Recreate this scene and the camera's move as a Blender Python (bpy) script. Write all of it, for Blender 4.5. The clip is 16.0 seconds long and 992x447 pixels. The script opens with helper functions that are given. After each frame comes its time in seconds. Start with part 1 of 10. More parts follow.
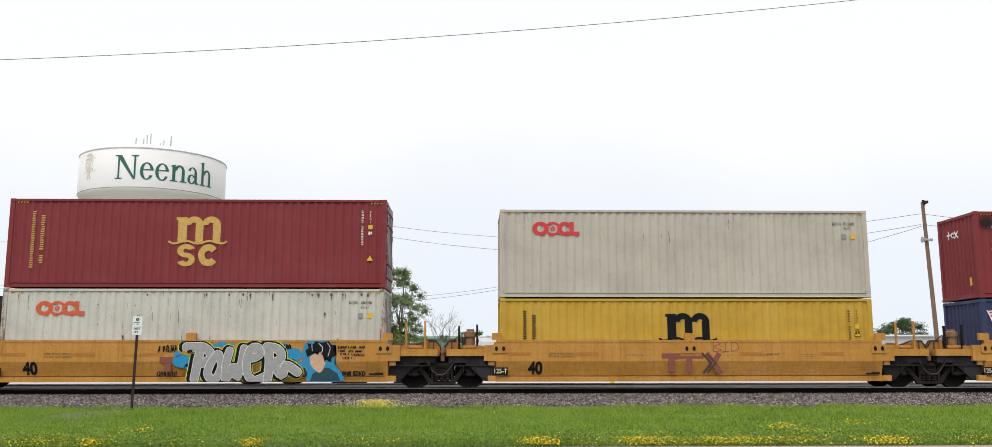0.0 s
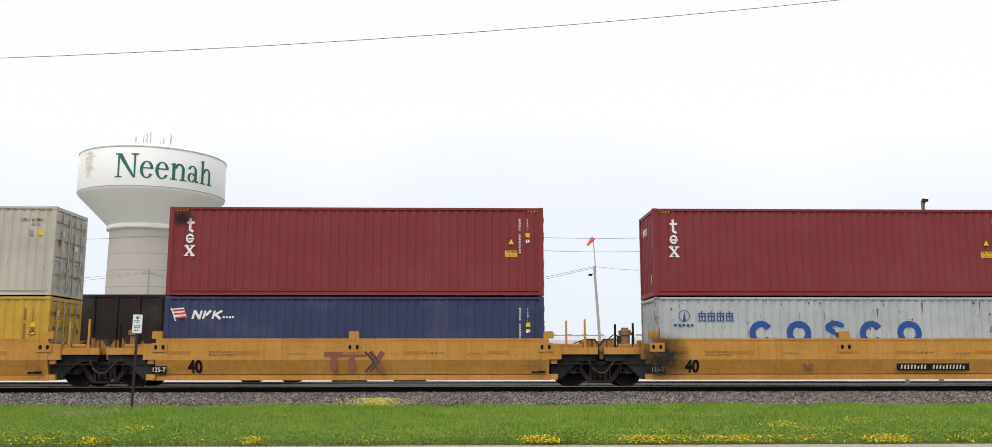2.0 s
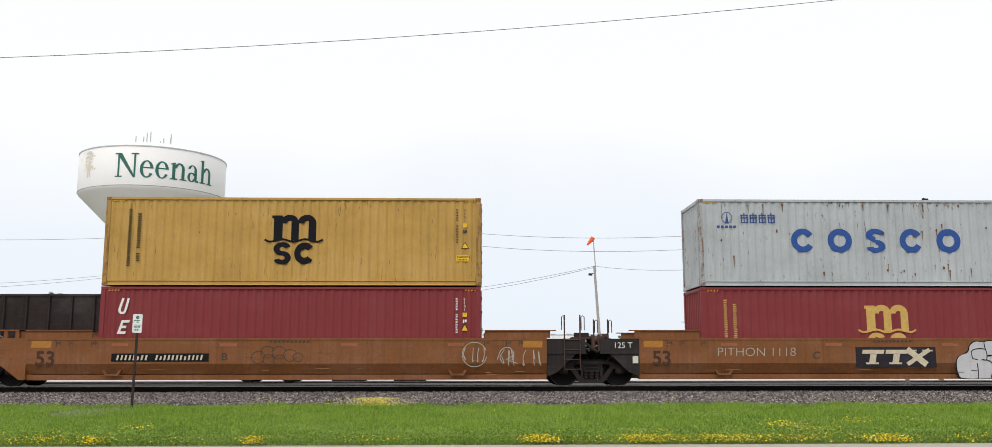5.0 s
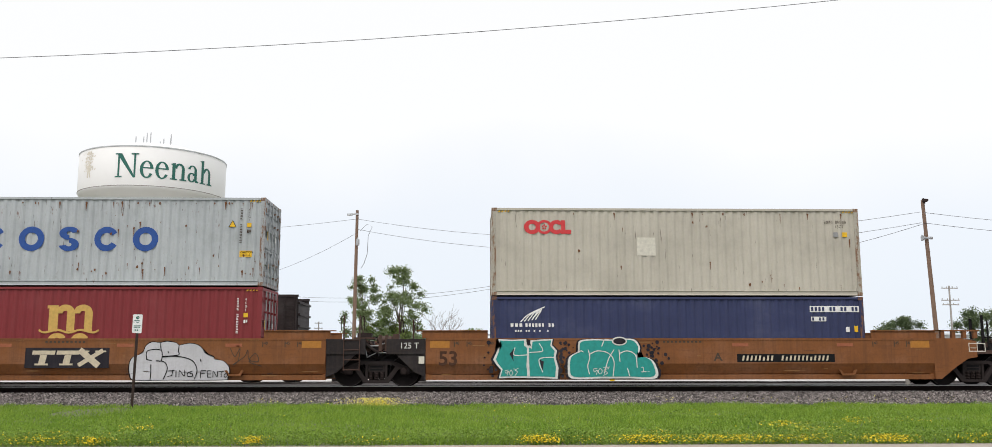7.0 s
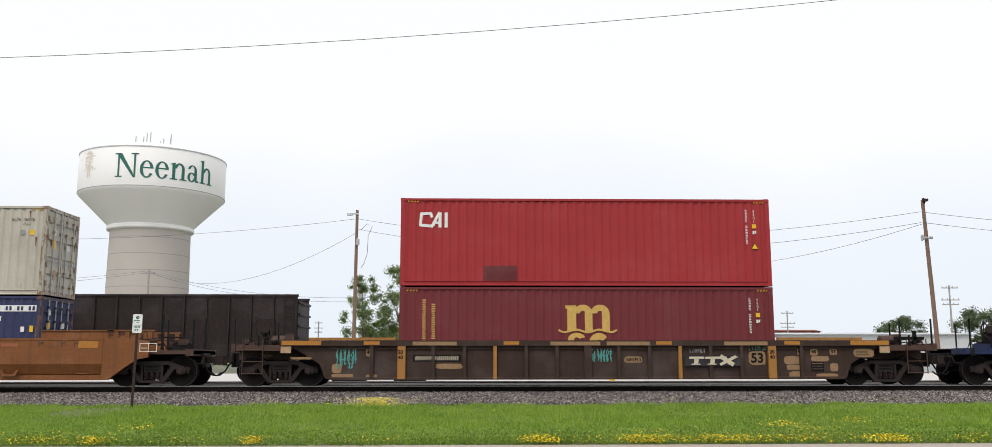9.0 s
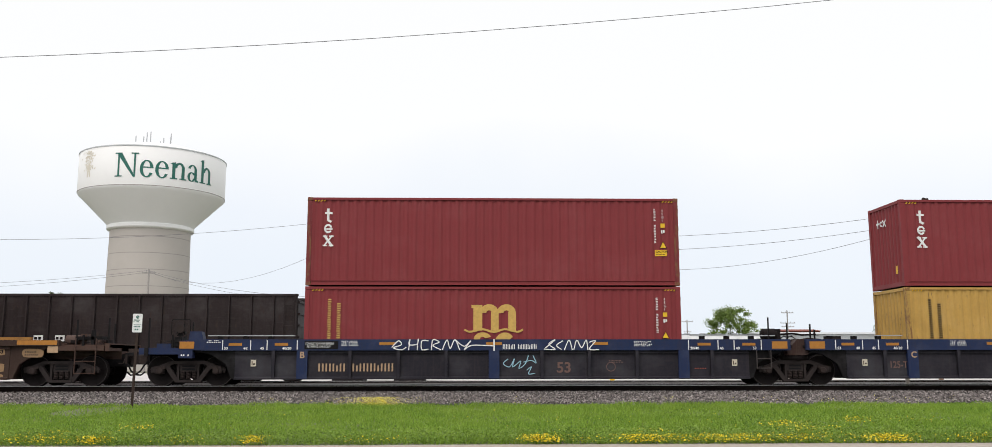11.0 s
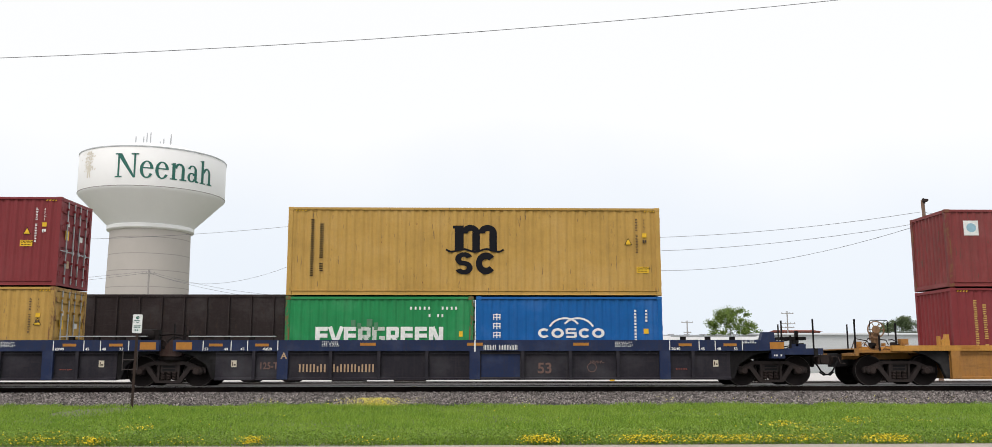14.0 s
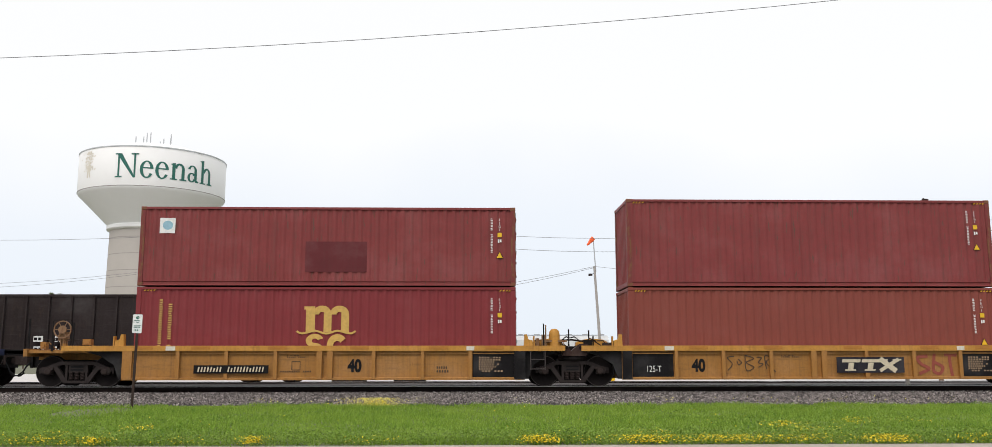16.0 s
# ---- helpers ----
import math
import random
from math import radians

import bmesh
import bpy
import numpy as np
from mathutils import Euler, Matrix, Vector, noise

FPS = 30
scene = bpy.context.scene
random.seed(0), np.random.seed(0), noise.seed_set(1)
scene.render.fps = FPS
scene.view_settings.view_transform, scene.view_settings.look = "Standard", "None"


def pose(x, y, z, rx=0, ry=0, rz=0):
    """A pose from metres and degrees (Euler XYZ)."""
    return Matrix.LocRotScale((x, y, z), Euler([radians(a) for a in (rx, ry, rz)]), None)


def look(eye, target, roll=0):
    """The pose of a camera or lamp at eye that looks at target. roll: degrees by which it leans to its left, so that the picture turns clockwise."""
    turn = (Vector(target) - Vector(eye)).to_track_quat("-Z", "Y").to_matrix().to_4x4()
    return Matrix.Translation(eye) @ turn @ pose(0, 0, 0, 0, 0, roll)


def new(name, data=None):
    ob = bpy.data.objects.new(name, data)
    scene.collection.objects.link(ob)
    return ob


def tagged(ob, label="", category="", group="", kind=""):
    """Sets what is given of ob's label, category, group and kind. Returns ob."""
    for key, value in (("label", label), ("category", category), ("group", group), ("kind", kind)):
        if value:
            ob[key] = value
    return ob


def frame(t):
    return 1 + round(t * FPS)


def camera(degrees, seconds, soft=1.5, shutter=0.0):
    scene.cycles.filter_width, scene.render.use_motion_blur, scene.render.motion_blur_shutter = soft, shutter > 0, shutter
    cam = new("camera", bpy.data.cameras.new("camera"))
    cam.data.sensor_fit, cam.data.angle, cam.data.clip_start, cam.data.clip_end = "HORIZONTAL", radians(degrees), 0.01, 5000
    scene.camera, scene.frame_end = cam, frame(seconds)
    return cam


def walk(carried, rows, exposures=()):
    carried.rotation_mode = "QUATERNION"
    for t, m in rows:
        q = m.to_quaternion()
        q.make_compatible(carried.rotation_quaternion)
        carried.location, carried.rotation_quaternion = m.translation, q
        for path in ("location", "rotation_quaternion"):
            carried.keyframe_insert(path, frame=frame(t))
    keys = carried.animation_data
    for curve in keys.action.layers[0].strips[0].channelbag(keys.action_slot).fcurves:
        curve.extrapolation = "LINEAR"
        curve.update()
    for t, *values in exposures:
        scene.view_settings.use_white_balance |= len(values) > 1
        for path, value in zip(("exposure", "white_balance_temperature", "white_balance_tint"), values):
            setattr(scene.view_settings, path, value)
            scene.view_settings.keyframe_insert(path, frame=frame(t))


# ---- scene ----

# World: x along the railway, y away from the road, z = 0 on the rail heads.
# how far the train has rolled towards -x, in metres, by the seconds
RIDE = [(0.0, 0.0), (3.7, 49.178), (5.8, 76.601), (8.2, 108.515), (10.3, 136.392), (16.0, 211.940)]
TRACK_Y = 30.879         # centre line of the near track
R_WHEEL = 0.4825

# ---- camera ----
cam = camera(56.97, 16.0, soft=0.5)
EYE = (0.0, 0.0, 0.75)
NOD = [(0.0, 0.11), (0.5, 0.06), (1.0, 0.11), (1.5, 0.012), (2.0, 0.008), (2.5, -0.06), (3.0, -0.012), (3.5, -0.05), (6.0, 0.0), (8.0, 0.0), (10.5, -0.04), (11.0, -0.04), (11.5, -0.03), (12.0, 0.0), (16.0, 0.0)]
walk(cam, [(t, pose(*EYE, 98.66 + d, 0.055, -1.56)) for t, d in NOD], exposures=[(0.0, 0.0), (16.0, 0.0)])

# ---- daylight: an overcast sky ----
world = bpy.data.worlds.new("overcast")
scene.world = world
world.use_nodes = True
wn, wl = world.node_tree.nodes, world.node_tree.links
wn.clear()
w_out, w_bg = wn.new("ShaderNodeOutputWorld"), wn.new("ShaderNodeBackground")
w_sky = wn.new("ShaderNodeTexSky")
w_sky.sky_type, w_sky.sun_disc = "NISHITA", False
w_sky.sun_elevation, w_sky.sun_rotation = radians(52), radians(205)
w_dim = wn.new("ShaderNodeMix")
w_dim.data_type, w_dim.blend_type = "RGBA", "MULTIPLY"
w_dim.inputs[0].default_value = 1.0
w_dim.inputs[7].default_value = (0.1, 0.1, 0.1, 1)
w_co, w_sep = wn.new("ShaderNodeTexCoord"), wn.new("ShaderNodeSeparateXYZ")
w_ramp = wn.new("ShaderNodeValToRGB")
w_ramp.color_ramp.elements[0].position, w_ramp.color_ramp.elements[0].color = 0.0, (0.85, 0.915, 1.005, 1)
w_ramp.color_ramp.elements[1].position, w_ramp.color_ramp.elements[1].color = 0.24, (1.06, 1.06, 1.06, 1)
w_mid = w_ramp.color_ramp.elements.new(0.14)
w_mid.color = (0.925, 0.965, 1.025, 1)
w_noise = wn.new("ShaderNodeTexNoise")
w_noise.inputs["Scale"].default_value, w_noise.inputs["Detail"].default_value = 2.2, 4.0
w_cl = wn.new("ShaderNodeMath")
w_cl.operation = "MULTIPLY_ADD"
w_cl.inputs[1].default_value, w_cl.inputs[2].default_value = 0.22, -0.11
w_add = wn.new("ShaderNodeMath")
w_mix = wn.new("ShaderNodeMix")
w_mix.data_type = "RGBA"
w_mix.inputs[0].default_value = 0.92
w_bg.inputs["Strength"].default_value = 1.0
wl.new(w_co.outputs["Generated"], w_sep.inputs[0])
wl.new(w_co.outputs["Generated"], w_noise.inputs["Vector"])
wl.new(w_noise.outputs[0], w_cl.inputs[0])
wl.new(w_sep.outputs["Z"], w_add.inputs[0])
wl.new(w_cl.outputs[0], w_add.inputs[1])
wl.new(w_add.outputs[0], w_ramp.inputs[0])
wl.new(w_sky.outputs[0], w_dim.inputs[6])
wl.new(w_dim.outputs[2], w_mix.inputs[6])
wl.new(w_ramp.outputs[0], w_mix.inputs[7])
wl.new(w_mix.outputs[2], w_bg.inputs["Color"])
wl.new(w_bg.outputs[0], w_out.inputs[0])

sun_data = bpy.data.lights.new("sun", "SUN")
sun_data.energy, sun_data.angle, sun_data.color = 1.5, radians(25), (1.0, 0.935, 0.885)
sun = new("sun", sun_data)
sun.matrix_world = look((-20, -45, 62), (0, 0, 0))

# ---- materials ----
def shader(name):
    m = bpy.data.materials.new(name)
    m.use_nodes = True
    return m, m.node_tree.nodes, m.node_tree.links, m.node_tree.nodes["Principled BSDF"]


def mapped(n, l, scale, space="Object"):
    co, mp = n.new("ShaderNodeTexCoord"), n.new("ShaderNodeMapping")
    mp.inputs["Scale"].default_value = scale
    l.new(co.outputs[space], mp.inputs["Vector"])
    return mp.outputs[0]


def noise_tex(n, l, vec, scale, detail=4.0, rough=0.6):
    t = n.new("ShaderNodeTexNoise")
    t.inputs["Scale"].default_value, t.inputs["Detail"].default_value, t.inputs["Roughness"].default_value = scale, detail, rough
    l.new(vec, t.inputs["Vector"])
    return t.outputs[0]


def ramp(n, l, fac, stops):
    r = n.new("ShaderNodeValToRGB")
    e = r.color_ramp.elements
    e[0].position, e[0].color = stops[0][0], (*stops[0][1], 1)
    e[1].position, e[1].color = stops[-1][0], (*stops[-1][1], 1)
    for p, c in stops[1:-1]:
        e.new(p).color = (*c, 1)
    l.new(fac, r.inputs[0])
    return r.outputs[0]


def blend(n, l, fac, a, b, mode="MIX"):
    m = n.new("ShaderNodeMix")
    m.data_type, m.blend_type = "RGBA", mode
    for s, v in ((0, fac), (6, a), (7, b)):
        if hasattr(v, "default_value"):
            l.new(v, m.inputs[s])
        elif s == 0:
            m.inputs[0].default_value = v
        else:
            m.inputs[s].default_value = (*v, 1)
    return m.outputs[2]


def bump(n, l, bsdf, height, strength, dist):
    b = n.new("ShaderNodeBump")
    b.inputs["Strength"].default_value, b.inputs["Distance"].default_value = strength, dist
    l.new(height, b.inputs["Height"])
    l.new(b.outputs[0], bsdf.inputs["Normal"])


def paint(name, col, rough=0.55, scratch=0.0, dirt=0.25, rust=0.0, streak=0.25, fade=0.12, scuff=0.0, rust_col=(0.16, 0.06, 0.025), dirt_col=(0.09, 0.075, 0.06)):
    """Weathered paint on steel: faded patches, rain streaks, dirt film and rust spots."""
    m, n, l, b = shader(name)
    info = n.new("ShaderNodeObjectInfo")
    big = noise_tex(n, l, mapped(n, l, (0.5, 0.5, 0.6)), 1.3, 5.0)
    grain = noise_tex(n, l, mapped(n, l, (1, 1, 1)), 14.0, 5.0, 0.7)
    drip = noise_tex(n, l, mapped(n, l, (9.0, 9.0, 0.35)), 1.0, 4.0, 0.65)
    pale = tuple(min(1.0, c * 1.05 + 0.045) for c in col)
    deep = tuple(c * (1 - min(0.16, 1.33 * fade)) for c in col)
    c = ramp(n, l, big, [(0.3, deep), (0.5, col), (0.72, tuple(a + (p - a) * min(1, fade * 6) for a, p in zip(col, pale)))])
    sv = ramp(n, l, drip, [(0.48, (0, 0, 0)), (0.78, (streak,) * 3)])
    c = blend(n, l, sv, c, dirt_col)
    dv = ramp(n, l, grain, [(0.45, (0, 0, 0)), (0.85, (dirt,) * 3)])
    c = blend(n, l, dv, c, dirt_col)
    if scratch > 0:
        thin = noise_tex(n, l, mapped(n, l, (5.0, 5.0, 0.55)), 3.0, 3.0, 0.5)
        c = blend(n, l, ramp(n, l, thin, [(0.70 - 0.08 * scratch, (0, 0, 0)), (0.735 - 0.07 * scratch, (0.75,) * 3)]), c, (0.10, 0.075, 0.055))
    if scuff > 0:
        wipe = noise_tex(n, l, mapped(n, l, (0.6, 0.6, 7.0)), 1.6, 6.0, 0.7)
        c = blend(n, l, ramp(n, l, wipe, [(0.55, (0, 0, 0)), (0.74, (scuff,) * 3)]), c, dirt_col)
        chip = noise_tex(n, l, mapped(n, l, (1, 1, 1.6)), 6.5, 6.0, 0.75)
        c = blend(n, l, ramp(n, l, chip, [(0.66, (0, 0, 0)), (0.70, (scuff,) * 3)]), c, tuple(v * 0.5 for v in dirt_col))
    if rust > 0:
        spots = noise_tex(n, l, mapped(n, l, (2.2, 2.2, 0.8)), 2.3, 8.0, 0.72)
        rv = ramp(n, l, spots, [(0.66 - 0.2 * rust, (0, 0, 0)), (0.72 - 0.17 * rust, (0.9,) * 3)])
        c = blend(n, l, rv, c, rust_col)
    l.new(c, b.inputs["Base Color"])
    b.inputs["Roughness"].default_value = rough
    b.inputs["Specular IOR Level"].default_value = 0.22 if max(col) > 0.06 else 0.08
    bump(n, l, b, grain, 0.12, 0.01)
    return m


def plain(name, col, rough=0.6, metal=0.0, vary=0.15, scale=8.0):
    m, n, l, b = shader(name)
    g = noise_tex(n, l, mapped(n, l, (1, 1, 1)), scale, 5.0, 0.65)
    l.new(ramp(n, l, g, [(0.3, tuple(c * (1 - vary) for c in col)), (0.7, tuple(min(1, c * (1 + vary)) for c in col))]), b.inputs["Base Color"])
    b.inputs["Roughness"].default_value, b.inputs["Metallic"].default_value = rough, metal
    b.inputs["Specular IOR Level"].default_value = 0.12 if rough >= 0.7 else 0.4
    return m


M = {}
for key, col, kw in [
    ("maroon", (0.232, 0.036, 0.041), dict(streak=0.10, dirt=0.10, fade=0.045)),
    ("maroon_deep", (0.13, 0.022, 0.026), dict(streak=0.12, dirt=0.10)),
    ("maroon_worn", (0.245, 0.048, 0.048), dict(streak=0.30, dirt=0.25, rust=0.12, fade=0.10, scratch=0.5)),
    ("oxide", (0.25, 0.062, 0.046), dict(streak=0.10, dirt=0.12, fade=0.04)),
    ("red", (0.375, 0.033, 0.038), dict(streak=0.10, dirt=0.10, fade=0.05)),
    ("maroon_dark", (0.175, 0.030, 0.036), dict(streak=0.10, dirt=0.10, fade=0.045)),
    ("cream", (0.53, 0.495, 0.42), dict(streak=0.06, dirt=0.10, scratch=0.03)),
    ("cream_rusty", (0.61, 0.60, 0.54), dict(streak=0.13, dirt=0.14, rust=0.06, scratch=0.25)),
    ("grey_blue", (0.465, 0.495, 0.51), dict(streak=0.16, dirt=0.12, rust=0.2, scratch=0.2)),
    ("navy", (0.042, 0.052, 0.125), dict(streak=0.12, dirt=0.12)),
    ("yellow", (0.57, 0.355, 0.046), dict(streak=0.10, dirt=0.08)),
    ("yellow_buff", (0.53, 0.32, 0.082), dict(streak=0.18, dirt=0.15, rust=0.07, scratch=0.3)),
    ("green", (0.020, 0.26, 0.085), dict(streak=0.12, dirt=0.12)),
    ("blue", (0.006, 0.115, 0.38), dict(streak=0.08, dirt=0.08)),
    ("car_yellow", (0.56, 0.275, 0.054), dict(streak=0.42, dirt=0.4, rust=0.10, scuff=0.4, dirt_col=(0.17, 0.085, 0.035), rust_col=(0.2, 0.085, 0.03))),
    ("car_yellow_old", (0.385, 0.18, 0.045), dict(streak=0.5, dirt=0.45, rust=0.12, scuff=0.5, dirt_col=(0.12, 0.075, 0.04))),
    ("car_brown", (0.235, 0.090, 0.030), dict(streak=0.55, dirt=0.5, rust=0.12, scuff=0.5, dirt_col=(0.10, 0.045, 0.024), rust_col=(0.12, 0.05, 0.028))),
    ("car_dark_brown", (0.054, 0.034, 0.028), dict(streak=0.4, dirt=0.4, scuff=0.4, dirt_col=(0.075, 0.052, 0.04))),
    ("car_blue", (0.015, 0.027, 0.080), dict(streak=0.4, dirt=0.5, scuff=0.3, dirt_col=(0.035, 0.03, 0.033))),
    ("car_slate", (0.026, 0.024, 0.031), dict(streak=0.5, dirt=0.5, scuff=0.4, dirt_col=(0.050, 0.042, 0.046))),
    ("end_panel_grey", (0.030, 0.026, 0.027), dict(streak=0.4, dirt=0.5, scuff=0.4, dirt_col=(0.065, 0.05, 0.042))),
    ("car_black", (0.012, 0.011, 0.012), dict(streak=0.2, dirt=0.3, dirt_col=(0.035, 0.030, 0.027))),
    ("deck_brown", (0.075, 0.040, 0.030), dict(streak=0.3, dirt=0.4)),
    ("post_rust", (0.27, 0.155, 0.08), dict(streak=0.35, dirt=0.4, rust=0.5)),
    ("gondola", (0.035, 0.027, 0.027), dict(streak=0.22, dirt=0.3, scuff=0.5, rust=0.45, rust_col=(0.050, 0.036, 0.031), dirt_col=(0.075, 0.064, 0.062))),
    ("gondola_rust", (0.13, 0.06, 0.04), dict(streak=0.4, dirt=0.4)),
    ("worn_white", (0.62, 0.64, 0.60), dict(streak=0.5, dirt=0.6, rust=0.3, rust_col=(0.05, 0.28, 0.12), dirt_col=(0.10, 0.30, 0.16))),
    ("silver_spray", (0.56, 0.56, 0.58), dict(streak=0.25, dirt=0.35, scuff=0.3, dirt_col=(0.30, 0.29, 0.29))),
    ("yoke_rust", (0.050, 0.028, 0.024), dict(streak=0.3, dirt=0.4, scuff=0.3)),
    ("overspray", (0.10, 0.25, 0.14), dict(streak=0.4, dirt=0.5)),
    ("hopper_white", (0.60, 0.61, 0.61), dict(streak=0.2, dirt=0.15)),
]:
    M[key] = paint(key, col, **kw)
    if key in ("maroon", "maroon_worn", "cream_rusty", "grey_blue", "navy", "cream", "yellow_buff", "green"):
        M[key + "_post"] = paint(key + "_post", tuple(c * 0.85 for c in col), rust=0.85, streak=0.5, dirt=0.4, scuff=0.3, rust_col=(0.20, 0.095, 0.045))
for key, col, rough, metal in [
    ("iron", (0.013, 0.010, 0.010), 0.75, 0.0), ("iron_brown", (0.038, 0.028, 0.026), 0.75, 0.0), ("rim", (0.06, 0.05, 0.047), 0.6, 0.2), ("truck_grey", (0.034, 0.027, 0.026), 0.75, 0.0),
    ("rail_head", (0.45, 0.43, 0.42), 0.3, 0.9), ("rail_web", (0.012, 0.008, 0.007), 0.85, 0.0), ("tie", (0.040, 0.030, 0.026), 0.9, 0.0),
    ("galv", (0.42, 0.43, 0.44), 0.5, 0.5), ("steel_post", (0.05, 0.035, 0.03), 0.7, 0.2), ("sign_white", (0.80, 0.81, 0.80), 0.4, 0.0),
    ("white", (0.80, 0.80, 0.78), 0.5, 0.0), ("black", (0.012, 0.012, 0.013), 0.7, 0.0), ("logo_gold", (0.60, 0.38, 0.10), 0.5, 0.0),
    ("logo_black", (0.010, 0.010, 0.014), 0.7, 0.0), ("logo_red", (0.62, 0.045, 0.05), 0.5, 0.0), ("logo_orange", (0.62, 0.11, 0.04), 0.5, 0.0),
    ("logo_blue", (0.018, 0.075, 0.30), 0.5, 0.0), ("logo_navy", (0.03, 0.07, 0.22), 0.5, 0.0), ("logo_cream", (0.60, 0.52, 0.38), 0.5, 0.0),
    ("mark_dark", (0.06, 0.04, 0.025), 0.6, 0.0), ("mark_faint", (0.26, 0.13, 0.045), 0.6, 0.0), ("mark_tan", (0.45, 0.30, 0.18), 0.6, 0.0),
    ("faded_brown", (0.075, 0.038, 0.024), 0.7, 0.0), ("rust_stain", (0.17, 0.08, 0.04), 0.85, 0.0), ("faded_red", (0.15, 0.085, 0.07), 0.6, 0.0), ("ttx_rose", (0.24, 0.075, 0.055), 0.6, 0.0), ("reflector", (0.42, 0.175, 0.025), 0.35, 0.0), ("label_yellow", (0.80, 0.48, 0.02), 0.45, 0.0),
    ("graffiti_grey", (0.30, 0.30, 0.30), 0.5, 0.0), ("graffiti_mid", (0.36, 0.36, 0.355), 0.5, 0.0), ("logo_pale", (0.70, 0.70, 0.66), 0.5, 0.0), ("graffiti_silver", (0.50, 0.51, 0.53), 0.4, 0.2), ("graffiti_teal", (0.02, 0.30, 0.26), 0.5, 0.0), ("teal_spray", (0.08, 0.30, 0.27), 0.5, 0.0), ("bare_tan", (0.30, 0.19, 0.105), 0.7, 0.0), ("faded_orange", (0.34, 0.12, 0.065), 0.8, 0.0),
    ("graffiti_blue", (0.02, 0.27, 0.52), 0.5, 0.0), ("graffiti_shirt", (0.015, 0.06, 0.085), 0.5, 0.0), ("graffiti_lime", (0.55, 0.66, 0.06), 0.5, 0.0), ("graffiti_red", (0.30, 0.07, 0.045), 0.6, 0.0),
    ("graffiti_ice", (0.30, 0.50, 0.60), 0.5, 0.0), ("skin_tone", (0.62, 0.42, 0.28), 0.6, 0.0), ("patch", (0.66, 0.63, 0.54), 0.6, 0.0), ("chalk", (0.42, 0.42, 0.36), 0.8, 0.0),
    ("wood_pole", (0.20, 0.135, 0.10), 0.9, 0.0), ("wood_grey", (0.34, 0.32, 0.30), 0.9, 0.0), ("cable", (0.16, 0.16, 0.17), 0.6, 0.0),
    ("bark", (0.10, 0.08, 0.06), 0.9, 0.0), ("bark_pale", (0.24, 0.21, 0.19), 0.9, 0.0), ("sock", (0.85, 0.14, 0.05), 0.7, 0.0),
    ("roof_brick", (0.22, 0.07, 0.05), 0.8, 0.0), ("roof_grey", (0.50, 0.52, 0.53), 0.7, 0.0), ("roof_green", (0.16, 0.27, 0.22), 0.7, 0.0),
    ("sign_green", (0.02, 0.13, 0.10), 0.45, 0.0), ("leaf_mark", (0.62, 0.56, 0.44), 0.6, 0.0), ("emblem_tan", (0.70, 0.65, 0.55), 0.6, 0.0), ("petal", (0.88, 0.66, 0.02), 0.6, 0.0),
    ("petal_pale", (0.80, 0.74, 0.16), 0.6, 0.0), ("kerb", (0.40, 0.35, 0.31), 0.85, 0.0),
]:
    M[key] = plain(key, col, rough, metal)


def foliage(name, dark, mid, light, through_light=0.25):
    m, n, l, b = shader(name)
    geo = n.new("ShaderNodeNewGeometry")
    c = ramp(n, l, geo.outputs["Random Per Island"], [(0.0, dark), (0.5, mid), (1.0, light)])
    patch = noise_tex(n, l, mapped(n, l, (1, 1, 1)), 0.9, 4.0)
    c = blend(n, l, ramp(n, l, patch, [(0.35, (0, 0, 0)), (0.7, (0.55,) * 3)]), c, light)
    l.new(c, b.inputs["Base Color"])
    b.inputs["Roughness"].default_value = 0.6
    b.inputs["Specular IOR Level"].default_value = 0.25
    thin, mix = n.new("ShaderNodeBsdfTranslucent"), n.new("ShaderNodeMixShader")
    mix.inputs[0].default_value = through_light
    l.new(c, thin.inputs[0])
    l.new(b.outputs[0], mix.inputs[1])
    l.new(thin.outputs[0], mix.inputs[2])
    l.new(mix.outputs[0], n["Material Output"].inputs[0])
    return m


M["grass"] = foliage("grass", (0.066, 0.150, 0.014), (0.175, 0.325, 0.030), (0.35, 0.49, 0.075))
M["weed"] = foliage("weed", (0.065, 0.13, 0.02), (0.16, 0.27, 0.035), (0.29, 0.41, 0.075))
M["leaf"] = foliage("leaf", (0.085, 0.125, 0.055), (0.19, 0.255, 0.105), (0.31, 0.38, 0.19), 0.5)
M["leaf_fresh"] = foliage("leaf_fresh", (0.07, 0.12, 0.025), (0.17, 0.25, 0.055), (0.29, 0.38, 0.11), 0.4)
M["leaf_dark"] = foliage("leaf_dark", (0.06, 0.09, 0.045), (0.125, 0.17, 0.08), (0.20, 0.255, 0.13), 0.4)


def stone_stuff():
    m, n, l, b = shader("ballast_stone")
    geo = n.new("ShaderNodeNewGeometry")
    c = ramp(n, l, geo.outputs["Random Per Island"], [(0.0, (0.034, 0.029, 0.027)), (0.45, (0.150, 0.131, 0.124)), (0.8, (0.27, 0.238, 0.225)), (1.0, (0.47, 0.42, 0.40))])
    l.new(c, b.inputs["Base Color"])
    b.inputs["Roughness"].default_value = 0.9
    return m


